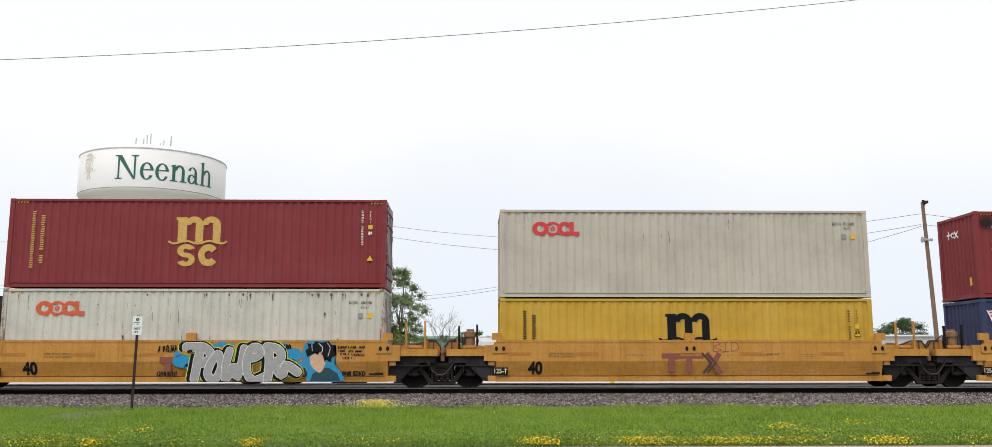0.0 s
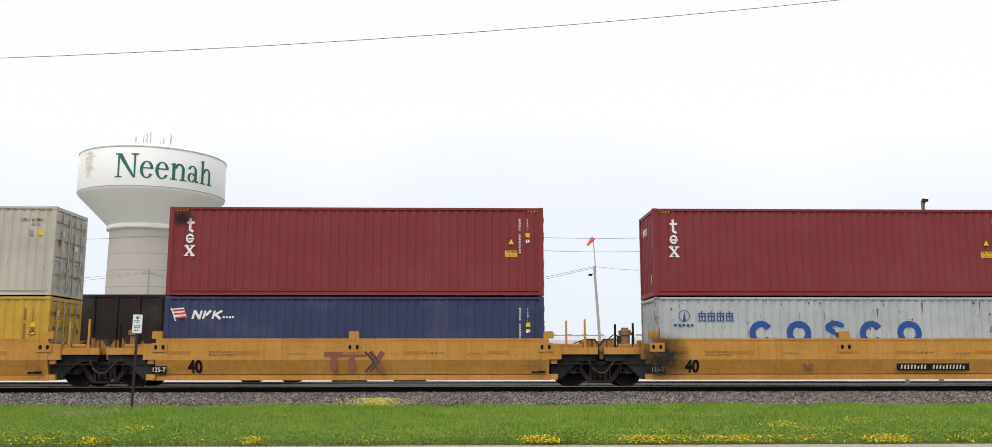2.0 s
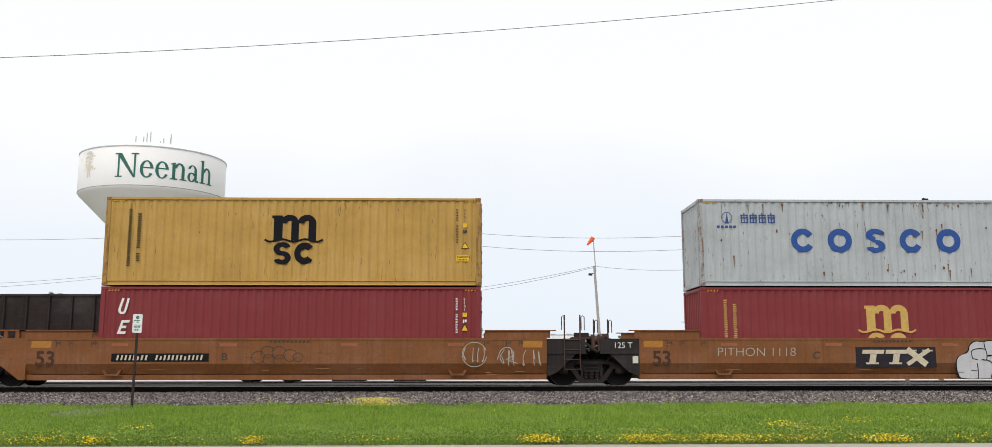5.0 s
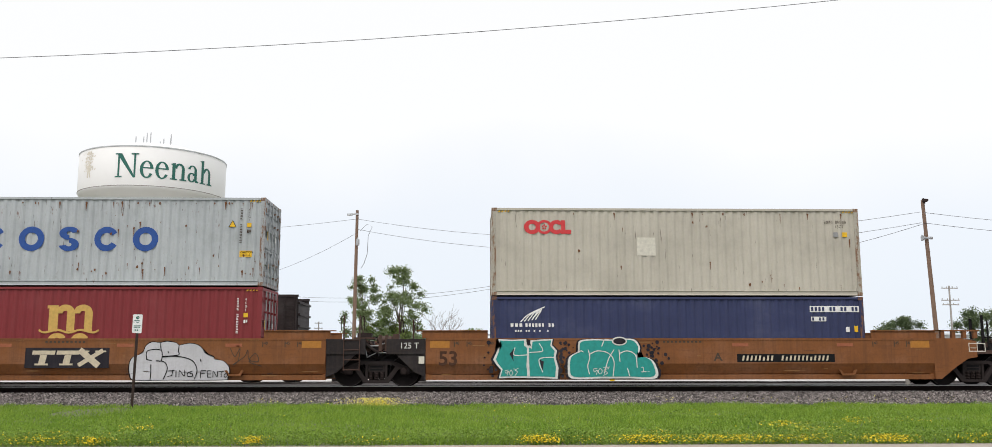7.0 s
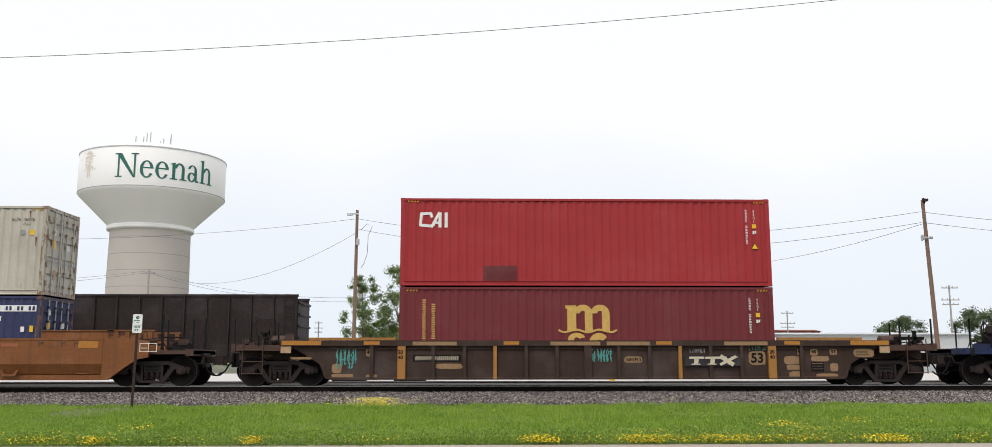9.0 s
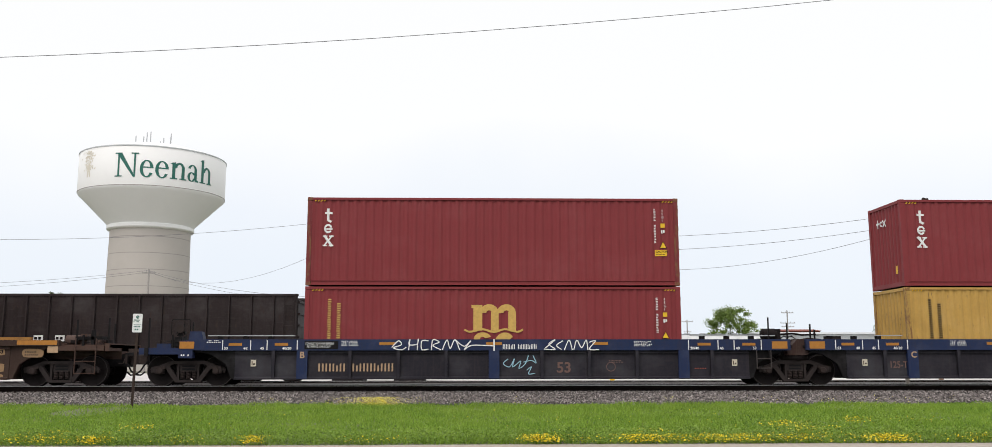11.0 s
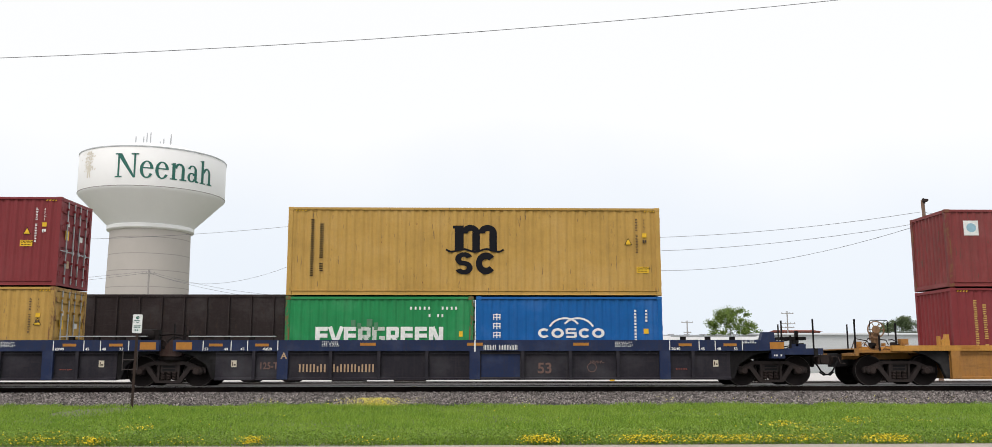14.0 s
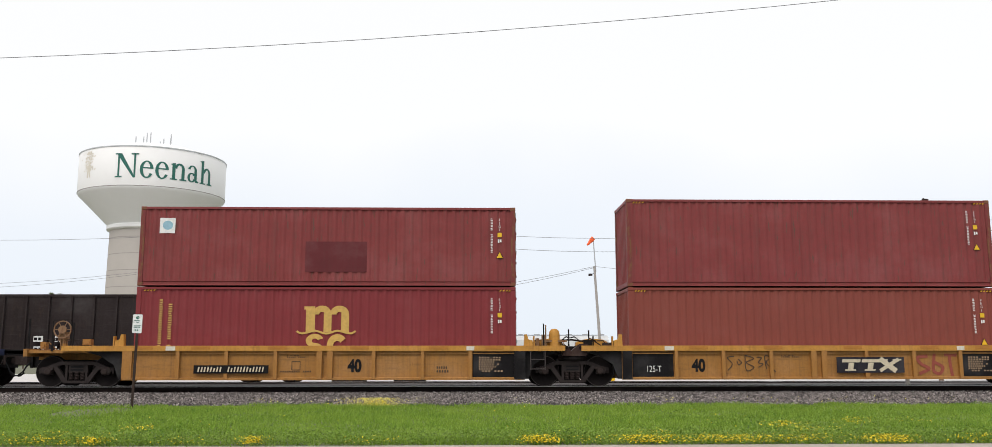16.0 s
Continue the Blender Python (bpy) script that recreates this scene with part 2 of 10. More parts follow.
def soil(name, a, b2, c2, scale):
    m, n, l, b = shader(name)
    f = noise_tex(n, l, mapped(n, l, (1, 1, 1)), scale, 8.0, 0.7)
    g = noise_tex(n, l, mapped(n, l, (1, 1, 1)), scale * 0.07, 4.0)
    c = ramp(n, l, f, [(0.3, a), (0.5, b2), (0.7, c2)])
    c = blend(n, l, ramp(n, l, g, [(0.4, (0, 0, 0)), (0.7, (0.4,) * 3)]), c, a)
    l.new(c, b.inputs["Base Color"])
    b.inputs["Roughness"].default_value = 0.95
    bump(n, l, b, f, 0.5, 0.03)
    return m


def soot_stain():
    """A soft round smudge that thins out to nothing at its edge."""
    m, n, l, b = shader("soot")
    b.inputs["Base Color"].default_value = (0.012, 0.011, 0.011, 1)
    b.inputs["Roughness"].default_value = 0.9
    g = n.new("ShaderNodeTexGradient")
    g.gradient_type = "SPHERICAL"
    l.new(mapped(n, l, (1, 1, 1)), g.inputs[0])
    k = noise_tex(n, l, mapped(n, l, (1, 1, 1)), 5.0, 5.0)
    mul = n.new("ShaderNodeMath")
    mul.operation = "MULTIPLY"
    l.new(ramp(n, l, g.outputs["Fac"], [(0.0, (0, 0, 0)), (0.75, (1, 1, 1))]), mul.inputs[0])
    l.new(ramp(n, l, k, [(0.25, (0.45,) * 3), (0.65, (1, 1, 1))]), mul.inputs[1])
    l.new(mul.outputs[0], b.inputs["Alpha"])
    return m


M["soot"] = soot_stain()
M["stone"] = stone_stuff()
M["gravel"] = soil("gravel", (0.025, 0.022, 0.021), (0.055, 0.048, 0.047), (0.11, 0.098, 0.096), 22.0)
M["gravel_pale"] = soil("gravel_pale", (0.10, 0.09, 0.085), (0.19, 0.175, 0.165), (0.30, 0.28, 0.265), 14.0)
M["turf"] = soil("turf", (0.105, 0.108, 0.068), (0.135, 0.138, 0.088), (0.165, 0.165, 0.115), 6.0)
M["asphalt"] = soil("asphalt", (0.045, 0.045, 0.047), (0.06, 0.06, 0.062), (0.08, 0.08, 0.08), 30.0)
M["concrete"] = soil("concrete", (0.48, 0.46, 0.44), (0.56, 0.54, 0.52), (0.64, 0.62, 0.60), 3.0)
M["tank_white"] = plain("tank_white", (0.88, 0.875, 0.86), 0.5, 0.0, 0.015, 0.4)
M["tank_shaft"] = plain("tank_shaft", (0.48, 0.445, 0.41), 0.9, 0.0, 0.04, 0.3)
M["tank_joint"] = plain("tank_joint", (0.34, 0.32, 0.30), 0.9)

# ---- building helpers ----
MESHES = {}


def box(bm, x0, x1, y0, y1, z0, z1):
    v = [bm.verts.new((x, y, z)) for z in (z0, z1) for y in (y0, y1) for x in (x0, x1)]
    for f in ((0, 2, 3, 1), (4, 5, 7, 6), (0, 1, 5, 4), (1, 3, 7, 5), (3, 2, 6, 7), (2, 0, 4, 6)):
        bm.faces.new([v[i] for i in f])


def prism(bm, outline, a, b, axis="y"):
    """A closed outline in the plane across the axis, drawn out from a to b."""
    def place(p, q, s):
        return (p, s, q) if axis == "y" else (s, p, q) if axis == "x" else (p, q, s)
    lo = [bm.verts.new(place(p, q, a)) for p, q in outline]
    hi = [bm.verts.new(place(p, q, b)) for p, q in outline]
    bm.faces.new(lo)
    bm.faces.new(hi[::-1])
    for i in range(len(lo)):
        j = (i + 1) % len(lo)
        bm.faces.new((lo[i], lo[j], hi[j], hi[i]))


def bar(bm, p, q, w, y0, y1):
    """A straight flat bar from p to q in the xz plane, w wide, from y0 to y1."""
    d = Vector((q[0] - p[0], q[1] - p[1])).normalized()
    n = Vector((-d.y, d.x)) * w / 2
    prism(bm, [(p[0] + n.x, p[1] + n.y), (p[0] - n.x, p[1] - n.y), (q[0] - n.x, q[1] - n.y), (q[0] + n.x, q[1] + n.y)], y0, y1)


def tube(bm, pts, r, seg=8):
    """A round rod along pts."""
    rings = []
    for i, p in enumerate(pts):
        p = Vector(p)
        d = (Vector(pts[min(i + 1, len(pts) - 1)]) - Vector(pts[max(i - 1, 0)])).normalized()
        a = d.orthogonal().normalized()
        b = d.cross(a)
        rr = r[i] if isinstance(r, (list, tuple)) else r
        rings.append([bm.verts.new(p + (a * math.cos(k * math.tau / seg) + b * math.sin(k * math.tau / seg)) * rr) for k in range(seg)])
    for i in range(1, len(rings)):
        # keep neighbouring rings in step
        base = min(range(seg), key=lambda s: (rings[i][s].co - Vector(pts[i]) - (rings[i - 1][0].co - Vector(pts[i - 1]))).length)
        rings[i] = rings[i][base:] + rings[i][:base]
        if (rings[i][1].co - Vector(pts[i]) - (rings[i - 1][1].co - Vector(pts[i - 1]))).length > (rings[i][-1].co - Vector(pts[i]) - (rings[i - 1][1].co - Vector(pts[i - 1]))).length:
            rings[i] = [rings[i][0]] + rings[i][1:][::-1]
        for k in range(seg):
            j = (k + 1) % seg
            bm.faces.new((rings[i - 1][k], rings[i - 1][j], rings[i][j], rings[i][k]))
    bm.faces.new(rings[0][::-1])
    bm.faces.new(rings[-1])


def lathe(bm, profile, seg=28, axis="y", at=(0, 0, 0)):
    """Turn (radius, along) pairs round the axis."""
    rings = []
    for r, s in profile:
        ring = []
        for k in range(seg):
            c, d = r * math.cos(k * math.tau / seg), r * math.sin(k * math.tau / seg)
            p = (c, s, d) if axis == "y" else (c, d, s) if axis == "z" else (s, c, d)
            ring.append(bm.verts.new((p[0] + at[0], p[1] + at[1], p[2] + at[2])))
        rings.append(ring)
    for a, b in zip(rings, rings[1:]):
        for k in range(seg):
            j = (k + 1) % seg
            bm.faces.new((a[k], a[j], b[j], b[k]))
    if profile[0][0] > 1e-4:
        bm.faces.new(rings[0])
    if profile[-1][0] > 1e-4:
        bm.faces.new(rings[-1][::-1])


def finish(bm, name, bevel=0.0, smooth=False):
    if bevel:
        bmesh.ops.bevel(bm, geom=[e for e in bm.edges if len(e.link_faces) == 2 and e.calc_face_angle(0) > 0.6], offset=bevel, segments=1, affect="EDGES")
    bmesh.ops.recalc_face_normals(bm, faces=bm.faces)
    me = bpy.data.meshes.new(name)
    bm.to_mesh(me)
    bm.free()
    if smooth:
        for p in me.polygons:
            p.use_smooth = True
        me.set_sharp_from_angle(angle=radians(38))
    return me


def part(name, shape, material, parent, label="", at=None, bevel=0.0, smooth=False):
    """Links a bmesh, or a finished mesh that alike parts share, as one object under its thing."""
    me = finish(shape, name, bevel, smooth) if isinstance(shape, bmesh.types.BMesh) else shape
    if not me.materials:
        me.materials.append(None)
    ob = new(name, me)
    ob.material_slots[0].link = "OBJECT"
    ob.material_slots[0].material = material
    ob.parent = parent
    if at is not None:
        ob.matrix_basis = at
    return tagged(ob, label=label)


def shared(key, build, **kw):
    """The mesh of that key, built once."""
    if key not in MESHES:
        bm = bmesh.new()
        build(bm)
        MESHES[key] = finish(bm, key if isinstance(key, str) else key[0], **kw)
    return MESHES[key]


def thing(name, at, label, category, group="", kind=""):
    ob = new(name)
    ob.empty_display_size = 0.3
    ob.matrix_basis = at
    return tagged(ob, label, category, group, kind)


def solid(name, shape, material, label, category, group="", kind="", at=None, bevel=0.0, smooth=False):
    """A top-level thing that is one mesh."""
    ob = part(name, shape, material, None, label, at, bevel, smooth)
    return tagged(ob, category=category, group=group, kind=kind)


def lettering(text, height, wide=1.0, lean=0.0, bold=0.022):
    """A thin flat mesh of the built-in font, its lower left corner at the origin, upright in xz and facing -y."""
    key = ("letters", text, height, wide, lean, bold)
    if key not in MESHES:
        cu = bpy.data.curves.new("letters", "FONT")
        cu.body, cu.size, cu.extrude, cu.shear, cu.offset = text, 1.0, 0.0, lean, bold
        tmp = bpy.data.objects.new("letters", cu)
        scene.collection.objects.link(tmp)
        me = bpy.data.meshes.new_from_object(tmp.evaluated_get(bpy.context.evaluated_depsgraph_get()))
        bpy.data.objects.remove(tmp)
        co = np.array([v.co[:] for v in me.vertices])
        lo, hi = co.min(0), co.max(0)
        k = height / (hi[1] - lo[1])
        for v in me.vertices:
            v.co = ((v.co.x - lo[0]) * k * wide, 0.0, (v.co.y - lo[1]) * k)
        me.materials.clear()
        MESHES[key] = me
    return MESHES[key]


class Flat:
    """Flat painted shapes in the xz plane, facing -y, each a hair in front of the last."""

    def __init__(self):
        self.bm, self.y = bmesh.new(), 0.0

    def poly(self, pts):
        f = self.bm.faces.new([self.bm.verts.new((x, self.y, z)) for x, z in pts])
        if len(pts) > 4:
            bmesh.ops.triangulate(self.bm, faces=[f])
        self.y -= 0.0003
        return self

    def rect(self, x0, x1, z0, z1, lean=0.0):
        s = (z1 - z0) * lean
        return self.poly([(x0, z0), (x1, z0), (x1 + s, z1), (x0 + s, z1)])

    def ring(self, cx, cz, ro, ri, a0=0, a1=360, sx=1.0, seg=28):
        n = max(4, int(seg * abs(a1 - a0) / 360))
        ang = [radians(a0 + (a1 - a0) * i / n) for i in range(n + 1)]
        for a, b in zip(ang, ang[1:]):
            vs = [self.bm.verts.new((cx + sx * r * math.cos(t), self.y, cz + r * math.sin(t))) for r, t in ((ri, a), (ro, a), (ro, b), (ri, b))]
            self.bm.faces.new(vs)
        self.y -= 0.0003
        return self

    def disc(self, cx, cz, r, sx=1.0, seg=24):
        return self.poly([(cx + sx * r * math.cos(k * math.tau / seg), cz + r * math.sin(k * math.tau / seg)) for k in range(seg)])

    def stroke(self, pts, w):
        for p, q in zip(pts, pts[1:]):
            d = Vector((q[0] - p[0], q[1] - p[1]))
            if d.length < 1e-6:
                continue
            d.normalize()
            n = Vector((-d.y, d.x)) * w / 2
            e = d * w * 0.3
            self.poly([(p[0] - e.x + n.x, p[1] - e.y + n.y), (p[0] - e.x - n.x, p[1] - e.y - n.y), (q[0] + e.x - n.x, q[1] + e.y - n.y), (q[0] + e.x + n.x, q[1] + e.y + n.y)])
        return self

    def bars(self, x0, x1, z0, z1, cols, rows, fill=0.72, seed=1):
        """Small unreadable writing: a grid of plain bars."""
        rnd = random.Random(seed)
        dz = (z1 - z0) / rows
        for r in range(rows):
            end = x1 if rows == 1 else x1 - (x1 - x0) * rnd.uniform(0, 0.3)
            dx = (end - x0) / cols
            for c in range(cols):
                if rnd.random() < 0.12 and cols > 3:
                    continue
                self.rect(x0 + c * dx, x0 + (c + fill * 0.8) * dx, z0 + (r + 0.2) * dz, z0 + (r + 0.8) * dz)
        return self

    def glyph(self, x0, x1, z0, z1, seed, lean=0.0, flat=False):
        """Two plain bars that stand for one letter, upright or lying."""
        w, h = x1 - x0, z1 - z0
        if flat:
            self.rect(x0, x1 - (0.2 * w if seed % 3 == 1 else 0.0), z1 - 0.34 * h, z1)
            return self.rect(x0 + (0.15 * w if seed % 4 == 2 else 0.0), x1, z0, z0 + 0.34 * h)
        self.rect(x0, x0 + 0.31 * w, z0, z1, lean)
        return self.rect(x1 - 0.31 * w, x1, z0, z1 - (0.25 * h if seed % 3 == 1 else 0.0), lean)

    def curve(self, ctrl, w, n=6):
        """A smooth brush stroke through the points."""
        pts = []
        for i in range(len(ctrl) - 1):
            p0, p1, p2, p3 = ctrl[max(i - 1, 0)], ctrl[i], ctrl[i + 1], ctrl[min(i + 2, len(ctrl) - 1)]
            for k in range(n):
                t = k / n
                pts.append(tuple(0.5 * (2 * p1[j] + (p2[j] - p0[j]) * t + (2 * p0[j] - 5 * p1[j] + 4 * p2[j] - p3[j]) * t * t + (3 * p1[j] - p0[j] - 3 * p2[j] + p3[j]) * t ** 3) for j in (0, 1)))
        pts.append(ctrl[-1])
        return self.stroke(pts, w)


def smooth_loop(ctrl, n=5):
    pts, m = [], len(ctrl)
    for i in range(m):
        p0, p1, p2, p3 = ctrl[i - 1], ctrl[i], ctrl[(i + 1) % m], ctrl[(i + 2) % m]
        for k in range(n):
            t = k / n
            pts.append(tuple(0.5 * (2 * p1[j] + (p2[j] - p0[j]) * t + (2 * p0[j] - 5 * p1[j] + 4 * p2[j] - p3[j]) * t * t + (3 * p1[j] - p0[j] - 3 * p2[j] + p3[j]) * t ** 3) for j in (0, 1)))
    return pts


RIDING = []              # everything that rides past with the train
WHEELSETS = []


def aboard(u, z=0.0, y=TRACK_Y):
    return pose(u, y, z)

# ---- freight containers ----
C_W = 2.438


def corrugated(bm, x0, x1, z0, z1, y_out, depth=0.031, pitch=0.278, along="x"):
    """A wall of trapezoid corrugations, 3 mm of steel."""
    n = max(2, round((x1 - x0) / pitch))
    p = (x1 - x0) / n
    line = []
    for i in range(n):
        s = x0 + i * p
        line += [(s, 0), (s + 0.26 * p, 0), (s + 0.5 * p, 1), (s + 0.76 * p, 1)]
    line.append((x1, 0))
    for back in (0.0, 0.003):
        prev = None
        for s, d in line:
            y = y_out + d * depth + back
            pts = [(s, y, z0), (s, y, z1)] if along == "x" else [(y, s, z0), (y, s, z1)]
            cur = [bm.verts.new(q) for q in pts]
            if prev:
                bm.faces.new((prev[0], cur[0], cur[1], prev[1]))
            prev = cur


def casting(bm):
    box(bm, -0.089, 0.089, -0.081, 0.081, -0.059, 0.059)
    bmesh.ops.bevel(bm, geom=bm.edges[:], offset=0.012, segments=1, affect="EDGES")
    # the oval lashing holes
    for sx in (-1, 1):
        prism(bm, [(0.035 * math.cos(a) * 0.8, 0.04 * math.sin(a)) for a in [k * math.tau / 10 for k in range(10)]], sx * 0.0815, sx * 0.0825)


def shipping_container(u_left, z0, length, height, skin, label, posts=None, marks=(), door=None):
    """One container: corrugated sides and front, doors at the +x end, posts, rails and castings."""
    hl, hw = length / 2, C_W / 2
    skin_m, post_m = M[skin], M[posts or skin]
    c = thing("shipping_container", aboard(u_left + hl, z0), label, "container", "containers on the train")
    RIDING.append(c)
    key = (length, height)
    side = shared(("side_panel", *key), lambda b: corrugated(b, -hl + 0.13, hl - 0.13, 0.15, height - 0.075, -hw + 0.028))
    part("side_panel", side, skin_m, c)
    part("side_panel", side, skin_m, c, at=pose(0, 0, 0, 0, 0, 180))
    part("front_wall", shared(("front_wall", height), lambda b: corrugated(b, -hw + 0.12, hw - 0.12, 0.15, height - 0.10, 0.03, 0.045, 0.25, "y")), skin_m, c, at=pose(-hl, 0, 0))

    def roof(b):
        corrugated(b, -hl + 0.1, hl - 0.1, -hw + 0.05, hw - 0.05, 0.0, 0.02, 0.21)
        for v in b.verts:
            v.co = (v.co.x, v.co.z, -v.co.y)
    part("roof_panel", shared(("roof_panel", *key), roof), skin_m, c, at=pose(0, 0, height - 0.02))
    part("floor_panel", shared(("floor_panel", *key), lambda b: box(b, -hl + 0.1, hl - 0.1, -hw + 0.06, hw - 0.06, 0.03, 0.13)), M["iron_brown"], c)

    def top_rail(b):
        box(b, -hl + 0.178, hl - 0.178, -hw + 0.002, -hw + 0.062, height - 0.085, height - 0.012)

    def low_rail(b):
        prism(b, [(-hw + 0.002, 0.165), (-hw + 0.08, 0.165), (-hw + 0.08, 0.015), (-hw + 0.004, 0.015), (-hw + 0.004, 0.03), (-hw + 0.03, 0.045), (-hw + 0.03, 0.13), (-hw + 0.002, 0.15)], -hl + 0.178, hl - 0.178, "x")
    for turn in (0, 180):
        part("top_rail", shared(("top_rail", *key), top_rail), skin_m, c, at=pose(0, 0, 0, 0, 0, turn))
        part("bottom_rail", shared(("bottom_rail", length), low_rail), skin_m, c, at=pose(0, 0, 0, 0, 0, turn))
    part("front_sill", shared("front_sill", lambda b: (box(b, 0.01, 0.09, -hw + 0.16, hw - 0.16, 0.02, 0.16))), skin_m, c, at=pose(-hl, 0, 0))
    part("front_header", shared("front_header", lambda b: (box(b, 0.012, 0.07, -hw + 0.16, hw - 0.16, -0.11, -0.012))), skin_m, c, at=pose(-hl, 0, height))

    def post(b):
        prism(b, [(0.006, 0.004), (0.15, 0.004), (0.15, 0.05), (0.06, 0.06), (0.05, 0.14), (0.006, 0.14)], 0.118, height - 0.118, "z")
    cast = shared("corner_casting", casting)
    for sx in (-1, 1):
        for sy in (-1, 1):
            m = Matrix.Translation((sx * hl, sy * hw, 0)) @ Matrix.Diagonal((-sx, -sy, 1, 1))
            part("corner_post", shared(("corner_post", height, sx * sy), lambda b: post(b)), post_m, c, at=m)
            for z in (0.059, height - 0.059):
                part("corner_casting", cast, post_m, c, at=pose(sx * (hl - 0.089), sy * (hw - 0.081), z))

    # two door leaves with their lock rods
    def leaf(b):
        box(b, -0.06, -0.02, 0.02, hw - 0.13, 0.17, height - 0.14)
        box(b, -0.02, 0.03, 0.02, 0.07, 0.17, height - 0.14)
        box(b, -0.02, 0.03, hw - 0.19, hw - 0.13, 0.17, height - 0.14)
        for k in range(5):
            z = 0.32 + k * (height - 0.64) / 4
            box(b, -0.02, 0.028, 0.071, hw - 0.191, z - 0.17, z + 0.17)
    for sy in (-1, 1):
        d = part("door", shared(("door_leaf", height, sy), leaf), M[door or skin], c, at=Matrix.Translation((hl - 0.05, 0, 0)) @ Matrix.Diagonal((1, sy, 1, 1)))
        for y in (0.22, 0.72):
            part("lock_rod", shared(("lock_rod", height), lambda b: tube(b, [(0.07, 0, 0.1), (0.07, 0, height - 0.1)], 0.022, 6)), M["galv"], d, "galvanised lock rod", at=pose(0, y, 0))
            for z in (0.35, 0.8, height - 0.8, height - 0.35):
                part("rod_bracket", shared("rod_bracket", lambda b: box(b, 0.03, 0.10, -0.05, 0.05, -0.035, 0.035)), post_m, d, at=pose(0, y, z))
            part("door_handle", shared("door_handle", lambda b: (box(b, 0.06, 0.085, -0.02, 0.4, -0.015, 0.015), box(b, 0.05, 0.1, -0.05, 0.05, -0.06, 0.06))), M["galv"], d, at=pose(0, y, 1.15))
    for yy, za, zb, w, tone in ((-0.62, 1.55, 1.85, 0.26, "label_yellow"), (-0.60, 2.0, 2.16, 0.2, "logo_pale"), (0.42, 1.6, 1.78, 0.3, "logo_pale"), (-0.45, 0.62, 0.86, 0.18, "mark_tan")):
        part("door_plate", shared(("door_plate", w, zb - za), lambda b: box(b, 0, 0.004, -w / 2, w / 2, 0, zb - za)), M[tone], c, at=pose(hl - 0.018, yy, za))
    for sy in (-1, 1):
        part("gasket", shared(("gasket", height), lambda b: (box(b, hl - 0.115, hl - 0.085, hw - 0.135, hw - 0.105, 0.16, height - 0.12), box(b, hl - 0.1, hl - 0.06, 0.0, 0.021, 0.16, height - 0.14))) if key[0] == -1 else shared(("gasket", *key), lambda b: (box(b, hl - 0.115, hl - 0.04, hw - 0.132, hw - 0.10, 0.16, height - 0.12), box(b, hl - 0.1, hl - 0.03, 0.0, 0.019, 0.16, height - 0.14))), M["black"], c, at=Matrix.Diagonal((1, sy, 1, 1)))
        for z in (0.4, 1.0, height - 1.0, height - 0.4):
            part("hinge", shared("door_hinge", lambda b: (box(b, -0.035, 0.01, -0.09, 0.09, -0.07, 0.07), tube(b, [(0.0, 0.03, -0.09), (0.0, 0.03, 0.09)], 0.025, 6))), post_m, c, at=pose(hl, sy * (hw - 0.14), z))
    part("door_header", shared("door_header", lambda b: box(b, -0.09, -0.005, -hw + 0.16, hw - 0.16, -0.13, -0.012)), post_m, c, at=pose(hl, 0, height))
    part("door_sill", shared("door_sill", lambda b: box(b, -0.09, -0.005, -hw + 0.16, hw - 0.16, 0.02, 0.16)), post_m, c, at=pose(hl, 0, 0))

    # hazard stripes at the upper corners of the side
    if height > 2.7:
        def stripes(b):
            for k in range(4):
                x = 0.22 + 0.1 * k
                b.faces.new([b.verts.new((x + dx, 0, z)) for dx, z in ((0, -0.14), (0.045, -0.14), (0.085, -0.085), (0.04, -0.085))])
        for x in (-hl, hl - 0.75):
            part("hazard_stripes", shared("hazard_stripes", stripes), M["label_yellow"], c, "yellow and black warning stripes", at=pose(x, -hw + 0.022, height))
    for maker in marks:
        maker(c, hl, height, -hw + 0.023)
    return c


def mark(name, flat, material, c, x, z, y, label=""):
    """Paints a sign; forms that stand apart become parts of it, very many stay one piece."""
    bm = flat.bm
    isles, left = [], set(bm.verts)
    while left:
        stack, isle = [left.pop()], []
        while stack:
            v = stack.pop()
            isle.append(v)
            for e in v.link_edges:
                o = e.other_vert(v)
                if o in left:
                    left.discard(o)
                    stack.append(o)
        isles.append((isle, [min(v.co.x for v in isle), max(v.co.x for v in isle), min(v.co.z for v in isle), max(v.co.z for v in isle)]))
    groups = []
    for isle, r in isles:
        near = [g for g in groups if r[0] < g[1][1] + 0.008 and r[1] > g[1][0] - 0.008 and r[2] < g[1][3] + 0.008 and r[3] > g[1][2] - 0.008]
        for g in near:
            groups.remove(g)
            isle, r = isle + g[0], [min(r[0], g[1][0]), max(r[1], g[1][1]), min(r[2], g[1][2]), max(r[3], g[1][3])]
        groups.append((isle, r))
    if not 1 < len(groups) <= 12:
        ob = part(name, bm, M[material], c, label, at=pose(x, y, z))
        return tagged(ob, kind="stuff") if len(groups) > 12 else ob
    groups.sort(key=lambda g: g[1][0])
    first = None
    for isle, r in groups:
        one, seen = bmesh.new(), {}
        for v in sorted(isle, key=lambda q: (q.co.x, q.co.z, q.co.y)):
            seen[v] = one.verts.new(v.co)
        for f in sorted({f for v in isle for f in v.link_faces}, key=lambda q: q.index):
            one.faces.new([seen[v] for v in f.verts])
        if first is None:
            first = part(name, one, M[material], c, label, at=pose(x, y, z))
        else:
            part("form", one, M[material], first)
    bm.free()
    return first


